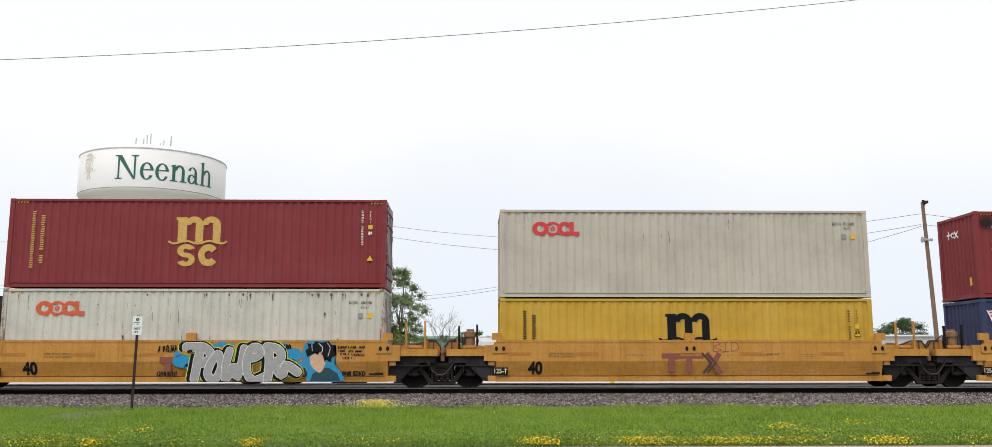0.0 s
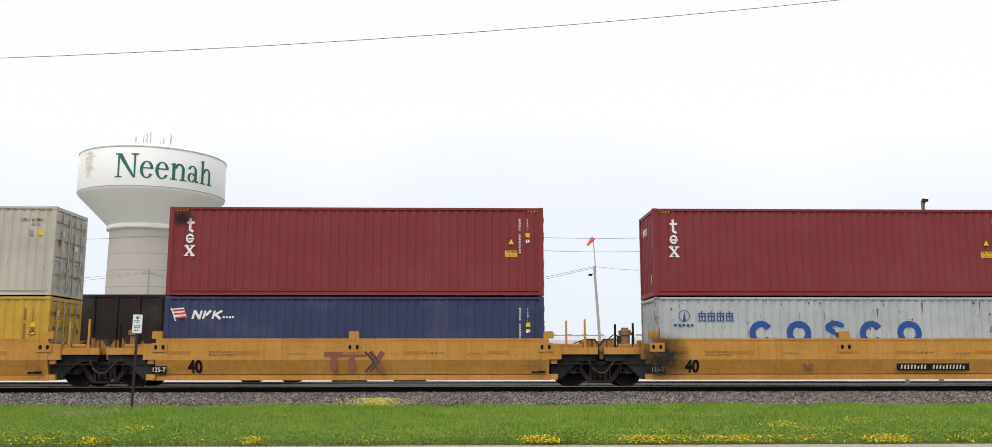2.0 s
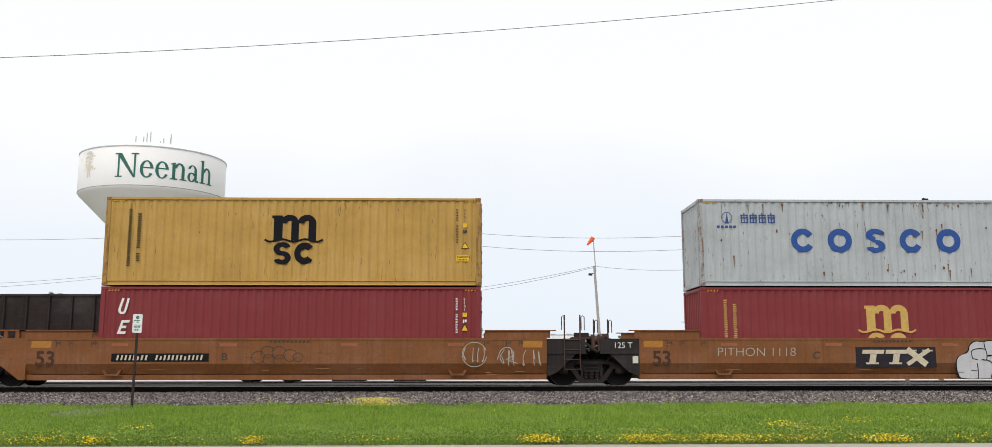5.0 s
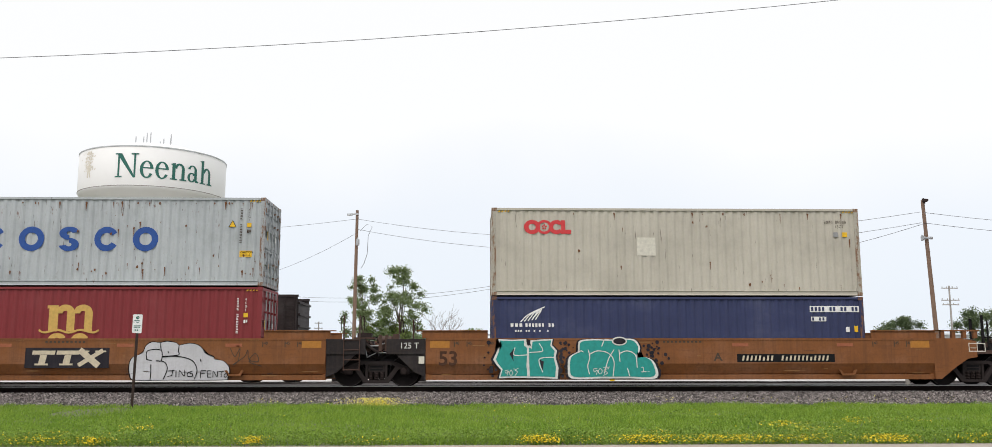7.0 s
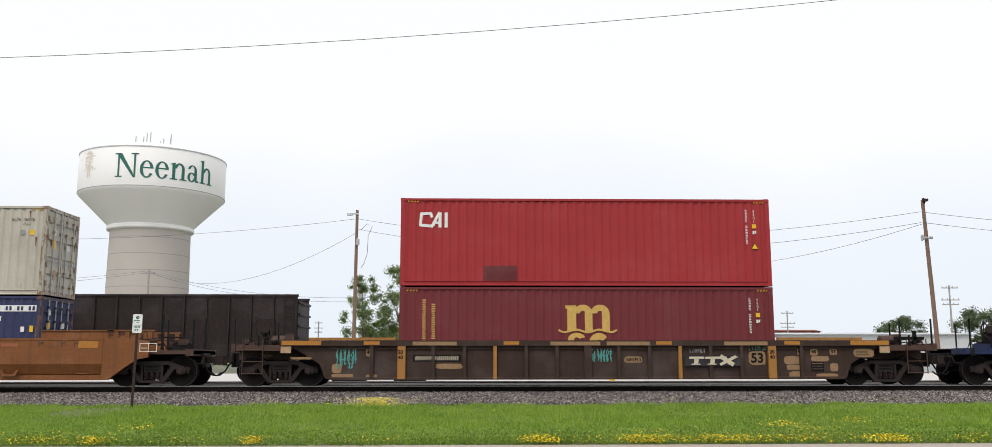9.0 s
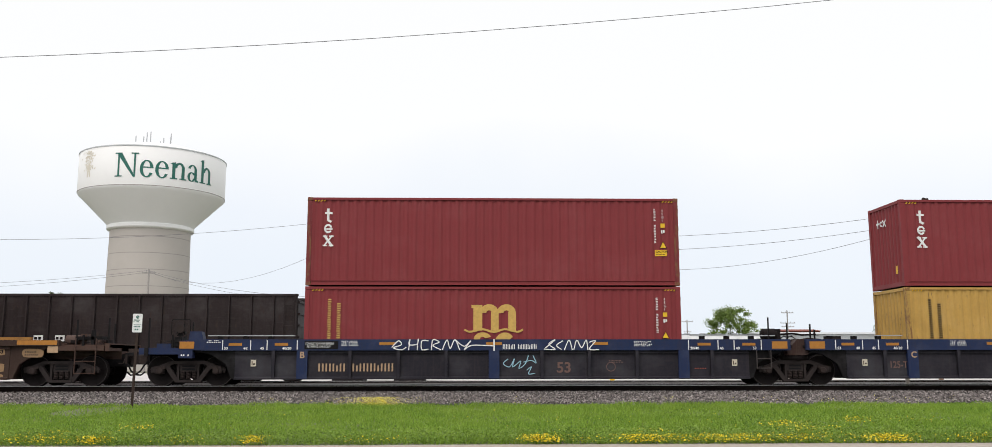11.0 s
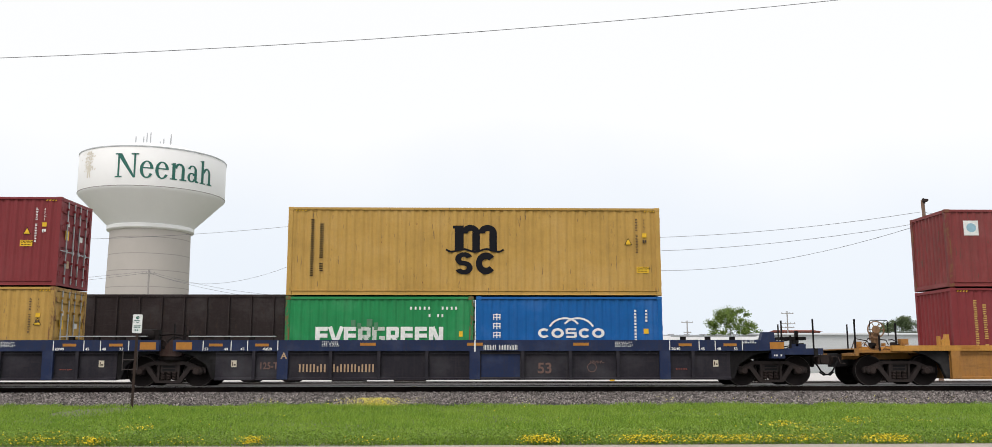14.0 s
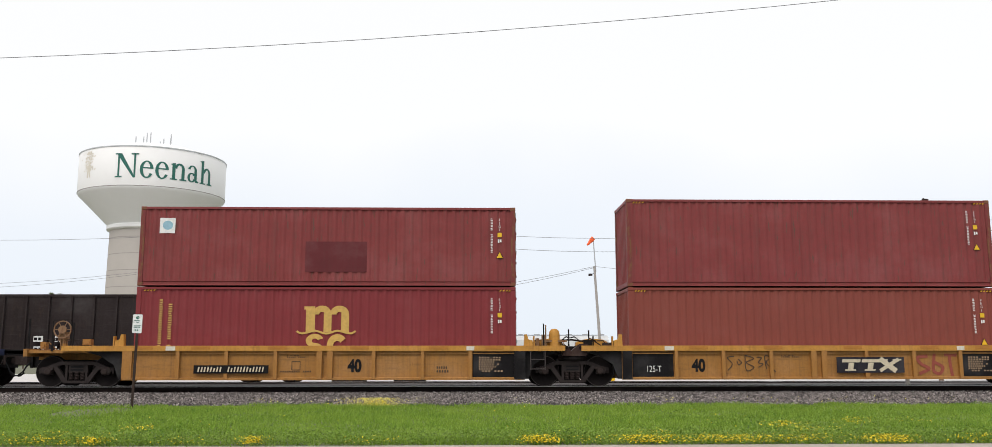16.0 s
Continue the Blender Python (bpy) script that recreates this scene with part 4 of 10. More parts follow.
def load_containers():
    L40, L20 = 12.192, 6.058
    up_std, up_hc = FLOOR + STD + 0.03, FLOOR + HC + 0.03
    gold, ink = arch_sign("logo_gold"), arch_sign("logo_black")
    big = [3.47, 4.70, 5.90, 7.10, 8.35]
    S = shipping_container
    S(-14.97, FLOOR, L40, HC, "cream_rusty", "cream container with orange ring emblem and rust streaks", "cream_rusty_post", [ring_sign("logo_orange"), rust_runs(34, 33), data_marks("mark_dark", across=True)])
    S(-14.97, up_hc, L40, HC, "maroon", "maroon container with a large gold emblem, stacked on a cream one", None, [gold, data_marks("white", triangle=1.35)])
    S(0.94, FLOOR, L40, STD, "yellow", "bright yellow container with black arched emblem, sunk in the well", None, [arch_sign("logo_black", up=0.10), data_marks("mark_dark", triangle=0.55)])
    S(0.94, up_std, L40, HC, "cream", "clean cream container with red ring emblem, on a yellow one", None, [ring_sign("logo_red"), data_marks("mark_dark", across=True)])
    S(16.76, FLOOR, L40, STD, "navy", "navy blue container with a white flag emblem, in the lower place", None, [flag_sign, data_marks("white", triangle=0)])
    S(16.76, up_std, L40, HC, "maroon", "maroon container with a white upright emblem and sooty corner", None, [column_sign, smudge(0.42, HC - 0.38, 0.40, 0.8), data_marks("white", caution=1.42, triangle=0.55)])
    S(32.56, FLOOR, L40, STD, "grey_blue", "pale grey container with big blue round lettering and rust", "grey_blue_post", [block_sign(big, top=0.78), rust_runs(46, 31), data_marks("mark_dark", triangle=0.45, aside=True)])
    S(32.56, up_std, L40, HC, "maroon", "maroon container with a white upright emblem, on a pale grey one", None, [column_sign, data_marks("white", caution=1.42, triangle=0.55)])
    S(54.28, FLOOR, L40, HC, "maroon", "maroon container with a white slanted sign, under a yellow one", None, [upright_pair, data_marks("white", triangle=0.75)])
    S(54.28, up_hc, L40, HC, "yellow_buff", "dull yellow container with a black arched emblem, on a maroon one", "yellow_buff_post", [ink, data_marks("mark_dark", caution=1.9)])
    S(73.65, FLOOR, L40, HC, "maroon", "maroon container with a gold arched emblem, under a pale grey one", None, [gold, data_marks("white", triangle=0)])
    S(73.65, up_hc, L40, HC, "grey_blue", "pale grey container with big blue round lettering and rusty posts", "grey_blue_post", [block_sign(big, top=0.98), rust_runs(70, 32), data_marks("mark_dark", caution=1.75, triangle=0.3)])
    S(93.22, FLOOR, L40, STD, "navy", "navy blue container with a white wing emblem and rusty posts", "navy_post", [wing_sign])
    S(93.22, up_std, L40, HC, "cream", "cream container with a red ring emblem and one pale patch", "cream_post", [ring_sign("logo_red"), data_marks("mark_dark", across=True), patch_mark(4.78, 5.40, HC - 1.58, HC - 0.98, "patch"), rust_runs(26, 34)])
    S(116.82, FLOOR, L40, HC, "maroon_dark", "maroon container with a gold arched emblem, under a bright red one", None, [gold, data_marks("white", triangle=0)])
    S(116.82, up_hc, L40, HC, "red", "bright red container with a white angular emblem and a dark patch", None, [angular_sign, data_marks("white"), patch_mark(2.72, 3.82, 0.17, 0.66, "maroon_deep", "dark_patch")])
    S(140.31, FLOOR, L40, HC, "maroon", "maroon container with a gold arched emblem, on a blue well car", None, [gold, data_marks("white", triangle=1.0)])
    S(140.31, up_hc, L40, HC, "maroon", "maroon container with a white upright emblem, on a maroon one", "maroon_post", [column_sign, data_marks("white", caution=1.72, triangle=0.98)])
    S(159.93, FLOOR, L40, HC, "yellow_buff", "dull yellow container with a black arched emblem and rusty posts", "yellow_buff_post", [ink, data_marks("mark_dark", triangle=0.55)])
    S(159.93, up_hc, L40, HC, "maroon", "maroon container with a white upright emblem, on a yellow one", None, [column_sign, data_marks("white", caution=1.42, triangle=0.55)])
    S(179.46, FLOOR, L20, STD, "green", "short green container with worn white block forms", "green_post", [wide_bars_sign])
    S(179.46 + L40 - L20, FLOOR, L20, STD, "blue", "short bright blue container with white twin arcs", None, [arcs_sign])
    S(179.46, up_std, L40, HC, "yellow_buff", "dull yellow container with a black emblem, on two short ones", None, [ink, data_marks("mark_dark", caution=1.95, triangle=0.55)])
    S(201.20, FLOOR, L40, HC, "maroon", "maroon container with a gold arched emblem, on a yellow ribbed car", None, [arch_sign("logo_gold", up=-0.03), data_marks("white", triangle=0)])
    S(201.20, up_hc, L40, STD, "maroon_worn", "faded maroon container with a square sticker and darker patch", "maroon_worn_post",
      [data_marks("white", triangle=1.0), patch_mark(5.35, 7.35, 0.45, 1.45, "maroon_deep", "dark_patch"), patch_mark(0.62, 1.12, STD - 0.88, STD - 0.38, "white", "sticker"), sticker_print])
    S(217.05, FLOOR, L40, HC, "oxide", "plain oxide red container without any emblem", None, [data_marks("white", triangle=1.2)])
    S(217.05, up_hc, L40, HC, "maroon_worn", "faded maroon container with scratched ribs, without any emblem", "maroon_worn_post", [data_marks("white", triangle=1.0)])

# ---- rail trucks ----
def rail_truck(u, tone="iron"):
    t = thing("rail_truck", aboard(u), "black cast-steel rail truck with two wheelsets on the rails", "rail truck", "trucks of the train")
    RIDING.append(t)

    def frame_side(b):
        y0, y1 = -0.07, 0.07
        prism(b, [(-0.52, 0.80), (0.52, 0.80), (0.58, 0.75), (0.54, 0.69), (-0.54, 0.69), (-0.58, 0.75)], y0 - 0.02, y1)
        prism(b, [(-0.36, 0.12), (0.36, 0.12), (0.34, 0.20), (-0.34, 0.20)], y0 - 0.03, y1)
        for m in (-1, 1):
            prism(b, [(m * 0.48, 0.795), (m * 0.60, 0.78), (m * 0.94, 0.64), (m * 1.16, 0.60), (m * 1.20, 0.52), (m * 1.12, 0.50), (m * 0.88, 0.53), (m * 0.50, 0.68)], y0, y1)
            prism(b, [(m * 0.62, 0.66), (m * 0.76, 0.62), (m * 0.40, 0.12), (m * 0.33, 0.14), (m * 0.35, 0.28)], y0 - 0.012, y1)
            prism(b, [(m * 0.28, 0.16), (m * 0.35, 0.16), (m * 0.35, 0.72), (m * 0.28, 0.72)], y0 - 0.005, y1)
            prism(b, [(m * 0.76, 0.60), (m * 0.85, 0.57), (m * 0.83, 0.38), (m * 0.77, 0.40)], y0 + 0.01, y1)
            prism(b, [(m * 1.10, 0.58), (m * 1.19, 0.56), (m * 1.17, 0.42), (m * 1.11, 0.42)], y0 + 0.01, y1)
            lathe(b, [(0.07, -0.10), (0.12, -0.075), (0.12, 0.05)], 12, "y", (m * 0.98, -0.02, 0.50))
    for s in (-1, 1):
        f = part("side_frame", shared("side_frame", frame_side, bevel=0.012), M["truck_grey"], t, at=pose(0, s * 1.0, 0, 0, 0, 0 if s < 0 else 180))
        for x in (-0.18, 0.0, 0.18):
            def coil(b):
                pts = [(0.065 * math.cos(k * 1.05), 0.065 * math.sin(k * 1.05), 0.215 + 0.245 * k / 30) for k in range(31)]
                tube(b, pts, 0.021, 5)
            part("spring", shared("truck_spring", coil), M["iron_brown"], f, at=pose(x, -0.01, 0))
    part("bolster", shared("bolster", lambda b: (box(b, -0.265, 0.265, -1.04, 1.04, 0.46, 0.69), box(b, -0.27, 0.27, -0.85, 0.85, 0.58, 0.74), lathe(b, [(0.2, 0.74), (0.2, 0.82)], 16, "z")), bevel=0.015), M["truck_grey"], t)
    for z in (0.51, 0.60):
        for q in (-1, 1):
            part("bolster_slot", shared("bolster_slot", lambda b: box(b, -0.20, 0.20, -0.003, 0.003, 0, 0.05)), M["black"], t, at=pose(0, q * 1.043, z))
    part("spring_plank", shared("spring_plank", lambda b: box(b, -0.36, 0.36, -0.84, 0.84, 0.24, 0.5)), M["iron"], t)
    for x in (-0.889, 0.889):
        w = part("wheelset", shared("axle", lambda b: lathe(b, [(0.07, -1.06), (0.07, -0.9), (0.085, -0.85), (0.085, 0.85), (0.07, 0.9), (0.07, 1.06)], 16)), M["iron"], t, at=pose(x, 0, R_WHEEL))
        WHEELSETS.append((w, x))
        wheels = []
        for s in (-1, 1):
            def disc(b):
                lathe(b, [(0.10, -0.10), (0.13, -0.10), (0.15, -0.05), (0.33, -0.035), (0.40, -0.068), (R_WHEEL, -0.068), (R_WHEEL + 0.004, 0.03), (R_WHEEL + 0.028, 0.05), (R_WHEEL + 0.028, 0.068), (0.42, 0.068), (0.34, 0.0), (0.15, 0.03), (0.13, 0.08), (0.10, 0.08)], 40)
                for k in range(3):
                    a = k * math.tau / 3
                    prism(b, [(0.24 * math.cos(a) + 0.03 * math.cos(j), 0.24 * math.sin(a) + 0.03 * math.sin(j)) for j in [i * math.tau / 8 for i in range(8)]], -0.056, -0.04)
            wheels.append(part("wheel", shared("wheel", disc, smooth=True), M["iron"], w, at=pose(0, s * 0.785, 0, 0, 0, 0 if s < 0 else 180)))
        for s in (-1,):
            part("rim", shared("wheel_rim", lambda b: [b.faces.new([b.verts.new((r * math.cos(a), -0.0705, r * math.sin(a))) for r, a in ((0.466, q), (R_WHEEL - 0.001, q), (R_WHEEL - 0.001, q + math.tau / 40), (0.466, q + math.tau / 40))]) for q in [i * math.tau / 40 for i in range(40)]]), M["rim"], wheels[0], "polished wheel rim")
        for s in (-1, 1):
            part("bearing_cap", shared("bearing_cap", lambda b: (lathe(b, [(0.10, 0.06), (0.115, 0.03), (0.115, -0.05), (0.085, -0.085), (0.03, -0.09)], 16), box(b, -0.17, 0.17, -0.06, 0.07, 0.06, 0.14)), bevel=0.006), M["iron_brown"], t, at=pose(x, s * 1.06, R_WHEEL, 0, 0, 0 if s < 0 else 180))
    part("brake_beam", shared("brake_beam", lambda b: (tube(b, [(-0.32, -0.75, 0.35), (-0.32, 0.75, 0.35)], 0.05, 6), tube(b, [(0.32, -0.75, 0.35), (0.32, 0.75, 0.35)], 0.05, 6))), M["iron"], t)
    return t


# ---- well cars ----
HW = 1.45                # half the width over the side sills


def slab(bm, profile, x0, x1, side):
    """The section of a side wall, (outward, z) pairs, along x on that side."""
    prism(bm, [(side * p, z) for p, z in profile], x0, x1, "x")


def brake_wheel_stand(parent, x, tone, z0=1.25, top=1.78, spoke="roof_brick"):
    part("brake_stand", shared("brake_stand", lambda b: (box(b, -0.10, 0.10, -0.2, -0.06, 0, 0.34), box(b, -0.14, 0.14, -0.22, -0.04, 0.34, 0.62), box(b, -0.06, -0.03, -0.26, -0.22, 0, 0.4), box(b, 0.04, 0.07, -0.26, -0.22, 0, 0.4)), bevel=0.01), tone, parent, at=pose(x, -0.6, z0))

    def spokes(b):
        for k in range(24):
            a, c = k * math.tau / 24, (k + 1) * math.tau / 24
            bar(b, (0.27 * math.cos(a), 0.27 * math.sin(a)), (0.27 * math.cos(c), 0.27 * math.sin(c)), 0.035, -0.02, 0.02)
        for k in range(6):
            a = k * math.tau / 6
            bar(b, (0, 0), (0.27 * math.cos(a), 0.27 * math.sin(a)), 0.022, -0.01, 0.01)
        lathe(b, [(0.13, -0.03), (0.13, 0.03)], 14)
    part("brake_wheel", shared("brake_wheel", spokes), M[spoke], parent, at=pose(x, -0.88, top))


def handrail(parent, x, z0, z1, tone, y=-1.25, w=0.03):
    part("handrail_post", shared(("handrail_post", round(z1 - z0, 2), w), lambda b: (box(b, -w, w, -w, w, 0, z1 - z0), box(b, -w * 1.3, w * 1.3, -w * 1.3, w * 1.3, 0, 0.08)), bevel=0.006), tone, parent, at=pose(x, y, z0))


def ladder(parent, x, z0, z1, tone, w=0.42, rungs=3, y=-1.46):
    def build(b):
        for sx in (0, w):
            tube(b, [(sx, 0, 0), (sx, 0, z1 - z0)], 0.017, 6)
        for k in range(rungs):
            z = 0.03 + (z1 - z0) * k / max(1, rungs)
            tube(b, [(0, 0, z), (w, 0, z)], 0.015, 6)
    part("ladder", shared(("ladder", round(z1 - z0, 2), w, rungs), build), tone, parent, at=pose(x, y, z0))


def grab_hoop(parent, x, z0, tone, w=0.14, h=0.45, y=-1.3):
    part("grab_hoop", shared(("grab_hoop", w, h), lambda b: tube(b, [(0, 0, 0), (0, 0, h - 0.04), (0.04, 0, h), (w - 0.04, 0, h), (w, 0, h - 0.04), (w, 0, 0)], 0.014, 6)), tone, parent, at=pose(x, y, z0))


def hose_set(parent, x, s, tone):
    """Draft sill and coupler with its air hose, at the end x of a car, s pointing outwards."""
    part("draft_sill", shared("draft_sill", lambda b: (box(b, -1.6, 0.15, -0.28, 0.28, 0.62, 1.02), box(b, 0.15, 0.22, -0.4, 0.4, 0.6, 1.06)), bevel=0.015), tone, parent, at=pose(x, 0, 0, 0, 0, 0 if s > 0 else 180))

    def knuckle(b):
        box(b, 0.18, 0.62, -0.09, 0.09, 0.74, 0.93)
        prism(b, [(0.55, -0.20), (0.80, -0.24), (0.92, -0.12), (0.84, -0.02), (0.76, -0.08), (0.70, 0.05), (0.84, 0.14), (0.80, 0.24), (0.55, 0.16)], 0.68, 0.97, "z")
        box(b, 0.30, 0.36, -0.75, 0.1, 0.95, 1.0)
        box(b, 0.30, 0.36, -0.78, -0.72, 0.70, 1.0)
    part("coupler", shared("coupler", knuckle, bevel=0.012), M["iron_brown"], parent, at=pose(x, 0, 0, 0, 0, 0 if s > 0 else 180))
    part("air_hose", shared("air_hose", lambda b: tube(b, [(0.2, -0.42, 0.78), (0.30, -0.46, 0.66), (0.40, -0.48, 0.48), (0.55, -0.48, 0.36), (0.72, -0.46, 0.34), (0.84, -0.44, 0.44)], 0.028, 7)), M["black"], parent, at=pose(x, 0, 0) @ Matrix.Diagonal((s, 1, 1, 1)))
    part("uncoupling_lever", shared("uncoupling_lever", lambda b: tube(b, [(0.30, -1.3, 0.72), (0.30, -0.9, 0.72), (0.30, -0.75, 0.92), (0.30, -0.2, 0.94)], 0.014, 6)), M["iron_brown"], parent, at=pose(x, 0, 0) @ Matrix.Diagonal((s, 1, 1, 1)))


def joint_gear(parent, x, s, tone, dark, peaked=False):
    """What stands over the shared truck at an inner end: bolster arm, plates, pipes; peaked ones have sloping gussets."""
    def place(key, build, material, name, label="", bevel=0.0):
        part(name, shared((key, s), build, bevel=bevel), material, parent, label, at=pose(x, 0, 0) @ Matrix.Diagonal((-s, 1, 1, 1)))

    place("bolster_arm", lambda b: prism(b, [(0, 0.80), (1.55, 0.80), (1.55, 1.10), (0.75, 1.22), (0.2, 1.22), (0, 1.05)], -0.35, 0.35), dark, "bolster_arm", bevel=0.02)
    place("cross_bearer", lambda b: box(b, 0.02, 1.5, 0.36, 1.15, 0.72, 1.30), dark, "cross_bearer")
    place("low_bearer", lambda b: box(b, 0.05, 0.5, -0.9, 0.3, 0.74, 0.86), dark, "low_bearer")
    if not peaked:
        outline = [(0.20, 1.12), (0.26, 1.36), (0.40, 1.50), (0.62, 1.54), (1.05, 1.50), (1.2, 1.42), (1.2, 1.12)]
        for key, ya in (("end_plate", -0.62), ("end_plate_rear", 0.56)):
            place(key, lambda b: prism(b, outline, ya, ya + 0.06), tone, "end_plate", bevel=0.01)
        place("joint_pipe", lambda b: tube(b, [(0.0, -0.3, 0.95), (0.18, -0.5, 1.2), (0.3, -0.5, 1.46), (0.12, -0.45, 1.60), (0.0, -0.42, 1.56)], 0.022, 6), M["black"], "brake_pipe")
        place("low_pipe", lambda b: tube(b, [(0.0, -0.8, 0.78), (0.3, -0.95, 0.98), (0.6, -1.0, 1.05)], 0.02, 6), M["black"], "brake_pipe")
        return
    gusset = [(0.03, 1.28), (0.16, 1.49), (0.44, 1.49), (0.44, 1.02), (0.05, 1.02)]
    for key, ya in (("gusset", -0.99), ("gusset_rear", 0.93)):
        place(key, lambda b: prism(b, gusset, ya, ya + 0.06), tone, "gusset", bevel=0.008)
    place("gusset_cap", lambda b: prism(b, [(-0.03, 1.285), (0.145, 1.525), (0.46, 1.525), (0.82, 1.39), (0.82, 1.36), (0.45, 1.495), (0.165, 1.495), (0.01, 1.27)], -1.02, -0.80), M["yoke_rust"], "gusset_cap", "dark rusty edge of the gusset")
    place("gusset_rib", lambda b: box(b, 0.40, 0.50, -1.05, -0.98, 1.02, 1.54), tone, "gusset_rib", bevel=0.008)
    place("gusset_seam", lambda b: box(b, 0.22, 0.26, -1.005, -0.992, 1.04, 1.48), M["deck_brown"], "gusset_seam")
    place("deck_block", lambda b: (box(b, 1.04, 1.50, -1.30, -0.85, 1.14, 1.34)), tone, "deck_block", bevel=0.02)
    place("deck_shelf", lambda b: (box(b, 0.55, 1.0, -1.24, -0.9, 1.26, 1.30)), tone, "deck_shelf", bevel=0.008)
    place("deck_rod", lambda b: tube(b, [(0.5, -1.2, 1.18), (0.8, -1.22, 1.20), (1.08, -1.2, 1.24)], 0.03, 6), M["yoke_rust"], "deck_rod")
    # black plate that paints the shade under the deck shelf
    place("deck_gap_shade", lambda b: box(b, 0.52, 1.04, -1.0, -0.96, 1.05, 1.25), M["black"], "shadow_plate")
    # greyer lip: the bright lower edge of the black beam, put into colour
    place("beam_lip", lambda b: box(b, 0.36, 1.44, -1.34, -1.05, 0.70, 0.735), M["truck_grey"], "beam_lip")
    place("step_frame", lambda b: tube(b, [(0.62, -1.33, 0.70), (0.62, -1.33, 0.44), (1.0, -1.33, 0.44), (1.0, -1.33, 0.70)], 0.016, 5), M["truck_grey"], "step_frame")
    place("corner_plate", lambda b: box(b, 1.42, 1.62, -1.40, -1.30, 0.72, 1.10), tone, "corner_plate", bevel=0.01)
    if s > 0:
        place("centre_casting", lambda b: prism(b, [(-0.30, 0.78), (0.30, 0.78), (0.24, 1.16), (0.08, 1.24), (-0.2, 1.24), (-0.34, 1.16)], -0.86, 0.6), M["iron"], "centre_casting", bevel=0.015)
        place("joint_pin", lambda b: (box(b, -0.12, 0.0, -1.04, -0.84, 0.86, 1.30), lathe(b, [(0.075, -1.10), (0.075, -1.0)], 12, "y", (-0.06, 0, 1.17))), M["post_rust"], "joint_pin", "rusty pin that joins two cars", 0.01)
        # dark hoses; the first is paler, with its highlight put into the colour
        for k, (dz, tone_h) in enumerate(((0.0, "rim"), (0.06, "iron"))):
            place(f"joint_hose_{k}", lambda b: tube(b, [(0.52 + dz, -1.15, 1.0), (0.40 + dz, -1.28, 0.84), (0.26, -1.34, 0.56 + dz), (0.08, -1.36, 0.43 + dz), (-0.12, -1.36, 0.44 + dz), (-0.32, -1.34, 0.66 + dz), (-0.46, -1.28, 0.88), (-0.58 - dz, -1.15, 1.0)], 0.026, 7), M[tone_h], "air_hose")
    else:
        place("valve_stand", lambda b: lathe(b, [(0.15, 1.13), (0.16, 1.62), (0.21, 1.64), (0.21, 1.78), (0.12, 1.82), (0.12, 1.88)], 14, "z", (0.84, -1.0, 0)), M["post_rust"], "valve_stand", "rusty upright brake valve")
        place("valve_arm", lambda b: (box(b, 0.58, 0.68, -1.08, -0.9, 1.2, 1.62), tube(b, [(0.60, -1.05, 1.6), (0.50, -1.05, 1.68), (0.36, -1.05, 1.58), (0.30, -1.0, 1.5)], 0.02, 6)), M["yoke_rust"], "valve_arm")
        place("valve_lever", lambda b: tube(b, [(1.02, -1.1, 1.20), (1.10, -1.1, 1.50), (1.04, -1.1, 1.72)], 0.022, 6), M["yoke_rust"], "valve_lever")


def joint_clutter(parent, x, s, tone, dark, seed):
    """Levers, pipes, brackets and a chain over the shared truck."""
    rnd = random.Random(seed)
    for k in range(4):
        w, h, d = rnd.uniform(0.08, 0.30), rnd.uniform(0.06, 0.22), rnd.uniform(0.1, 0.3)
        bm = bmesh.new()
        box(bm, -w / 2, w / 2, -d / 2, d / 2, 0, h)
        box(bm, -w / 3, w / 3, -d / 2 - 0.03, -d / 2, h * 0.2, h * 0.7)
        part("bracket", bm, dark if k % 2 else tone, parent, at=pose(x - s * rnd.uniform(0.2, 1.25), rnd.uniform(-1.1, -0.5), rnd.uniform(1.18, 1.36)), bevel=0.012)
    for k in range(3):
        bm = bmesh.new()
        xa, xb = rnd.uniform(0.05, 0.5), rnd.uniform(0.7, 1.4)
        za, zb = rnd.uniform(1.0, 1.5), rnd.uniform(1.05, 1.45)
        yy = rnd.uniform(-1.15, -0.6)
        tube(bm, [(x - s * xa, yy, za), (x - s * (xa + 0.12), yy - 0.05, max(za, zb) + rnd.uniform(0, 0.15)), (x - s * (xb - 0.1), yy, zb + 0.05), (x - s * xb, yy + 0.05, zb - 0.1)], 0.018, 6)
        part("pipe", bm, M["iron_brown"] if k else tone, parent)


def air_cylinder(parent, x, tone, z=1.42, r=0.17):
    part("brake_cylinder", shared(("brake_cylinder", r), lambda b: (lathe(b, [(r * 0.5, -0.26), (r, -0.22), (r, 0.20), (r * 0.72, 0.27), (0.05, 0.28)], 18, "x"), box(b, 0.26, 0.46, -0.14, 0.14, -0.22, 0.2), box(b, -0.2, 0.2, -0.1, 0.1, -0.34, -r)), bevel=0.008), tone, parent, at=pose(x, -0.75, z))


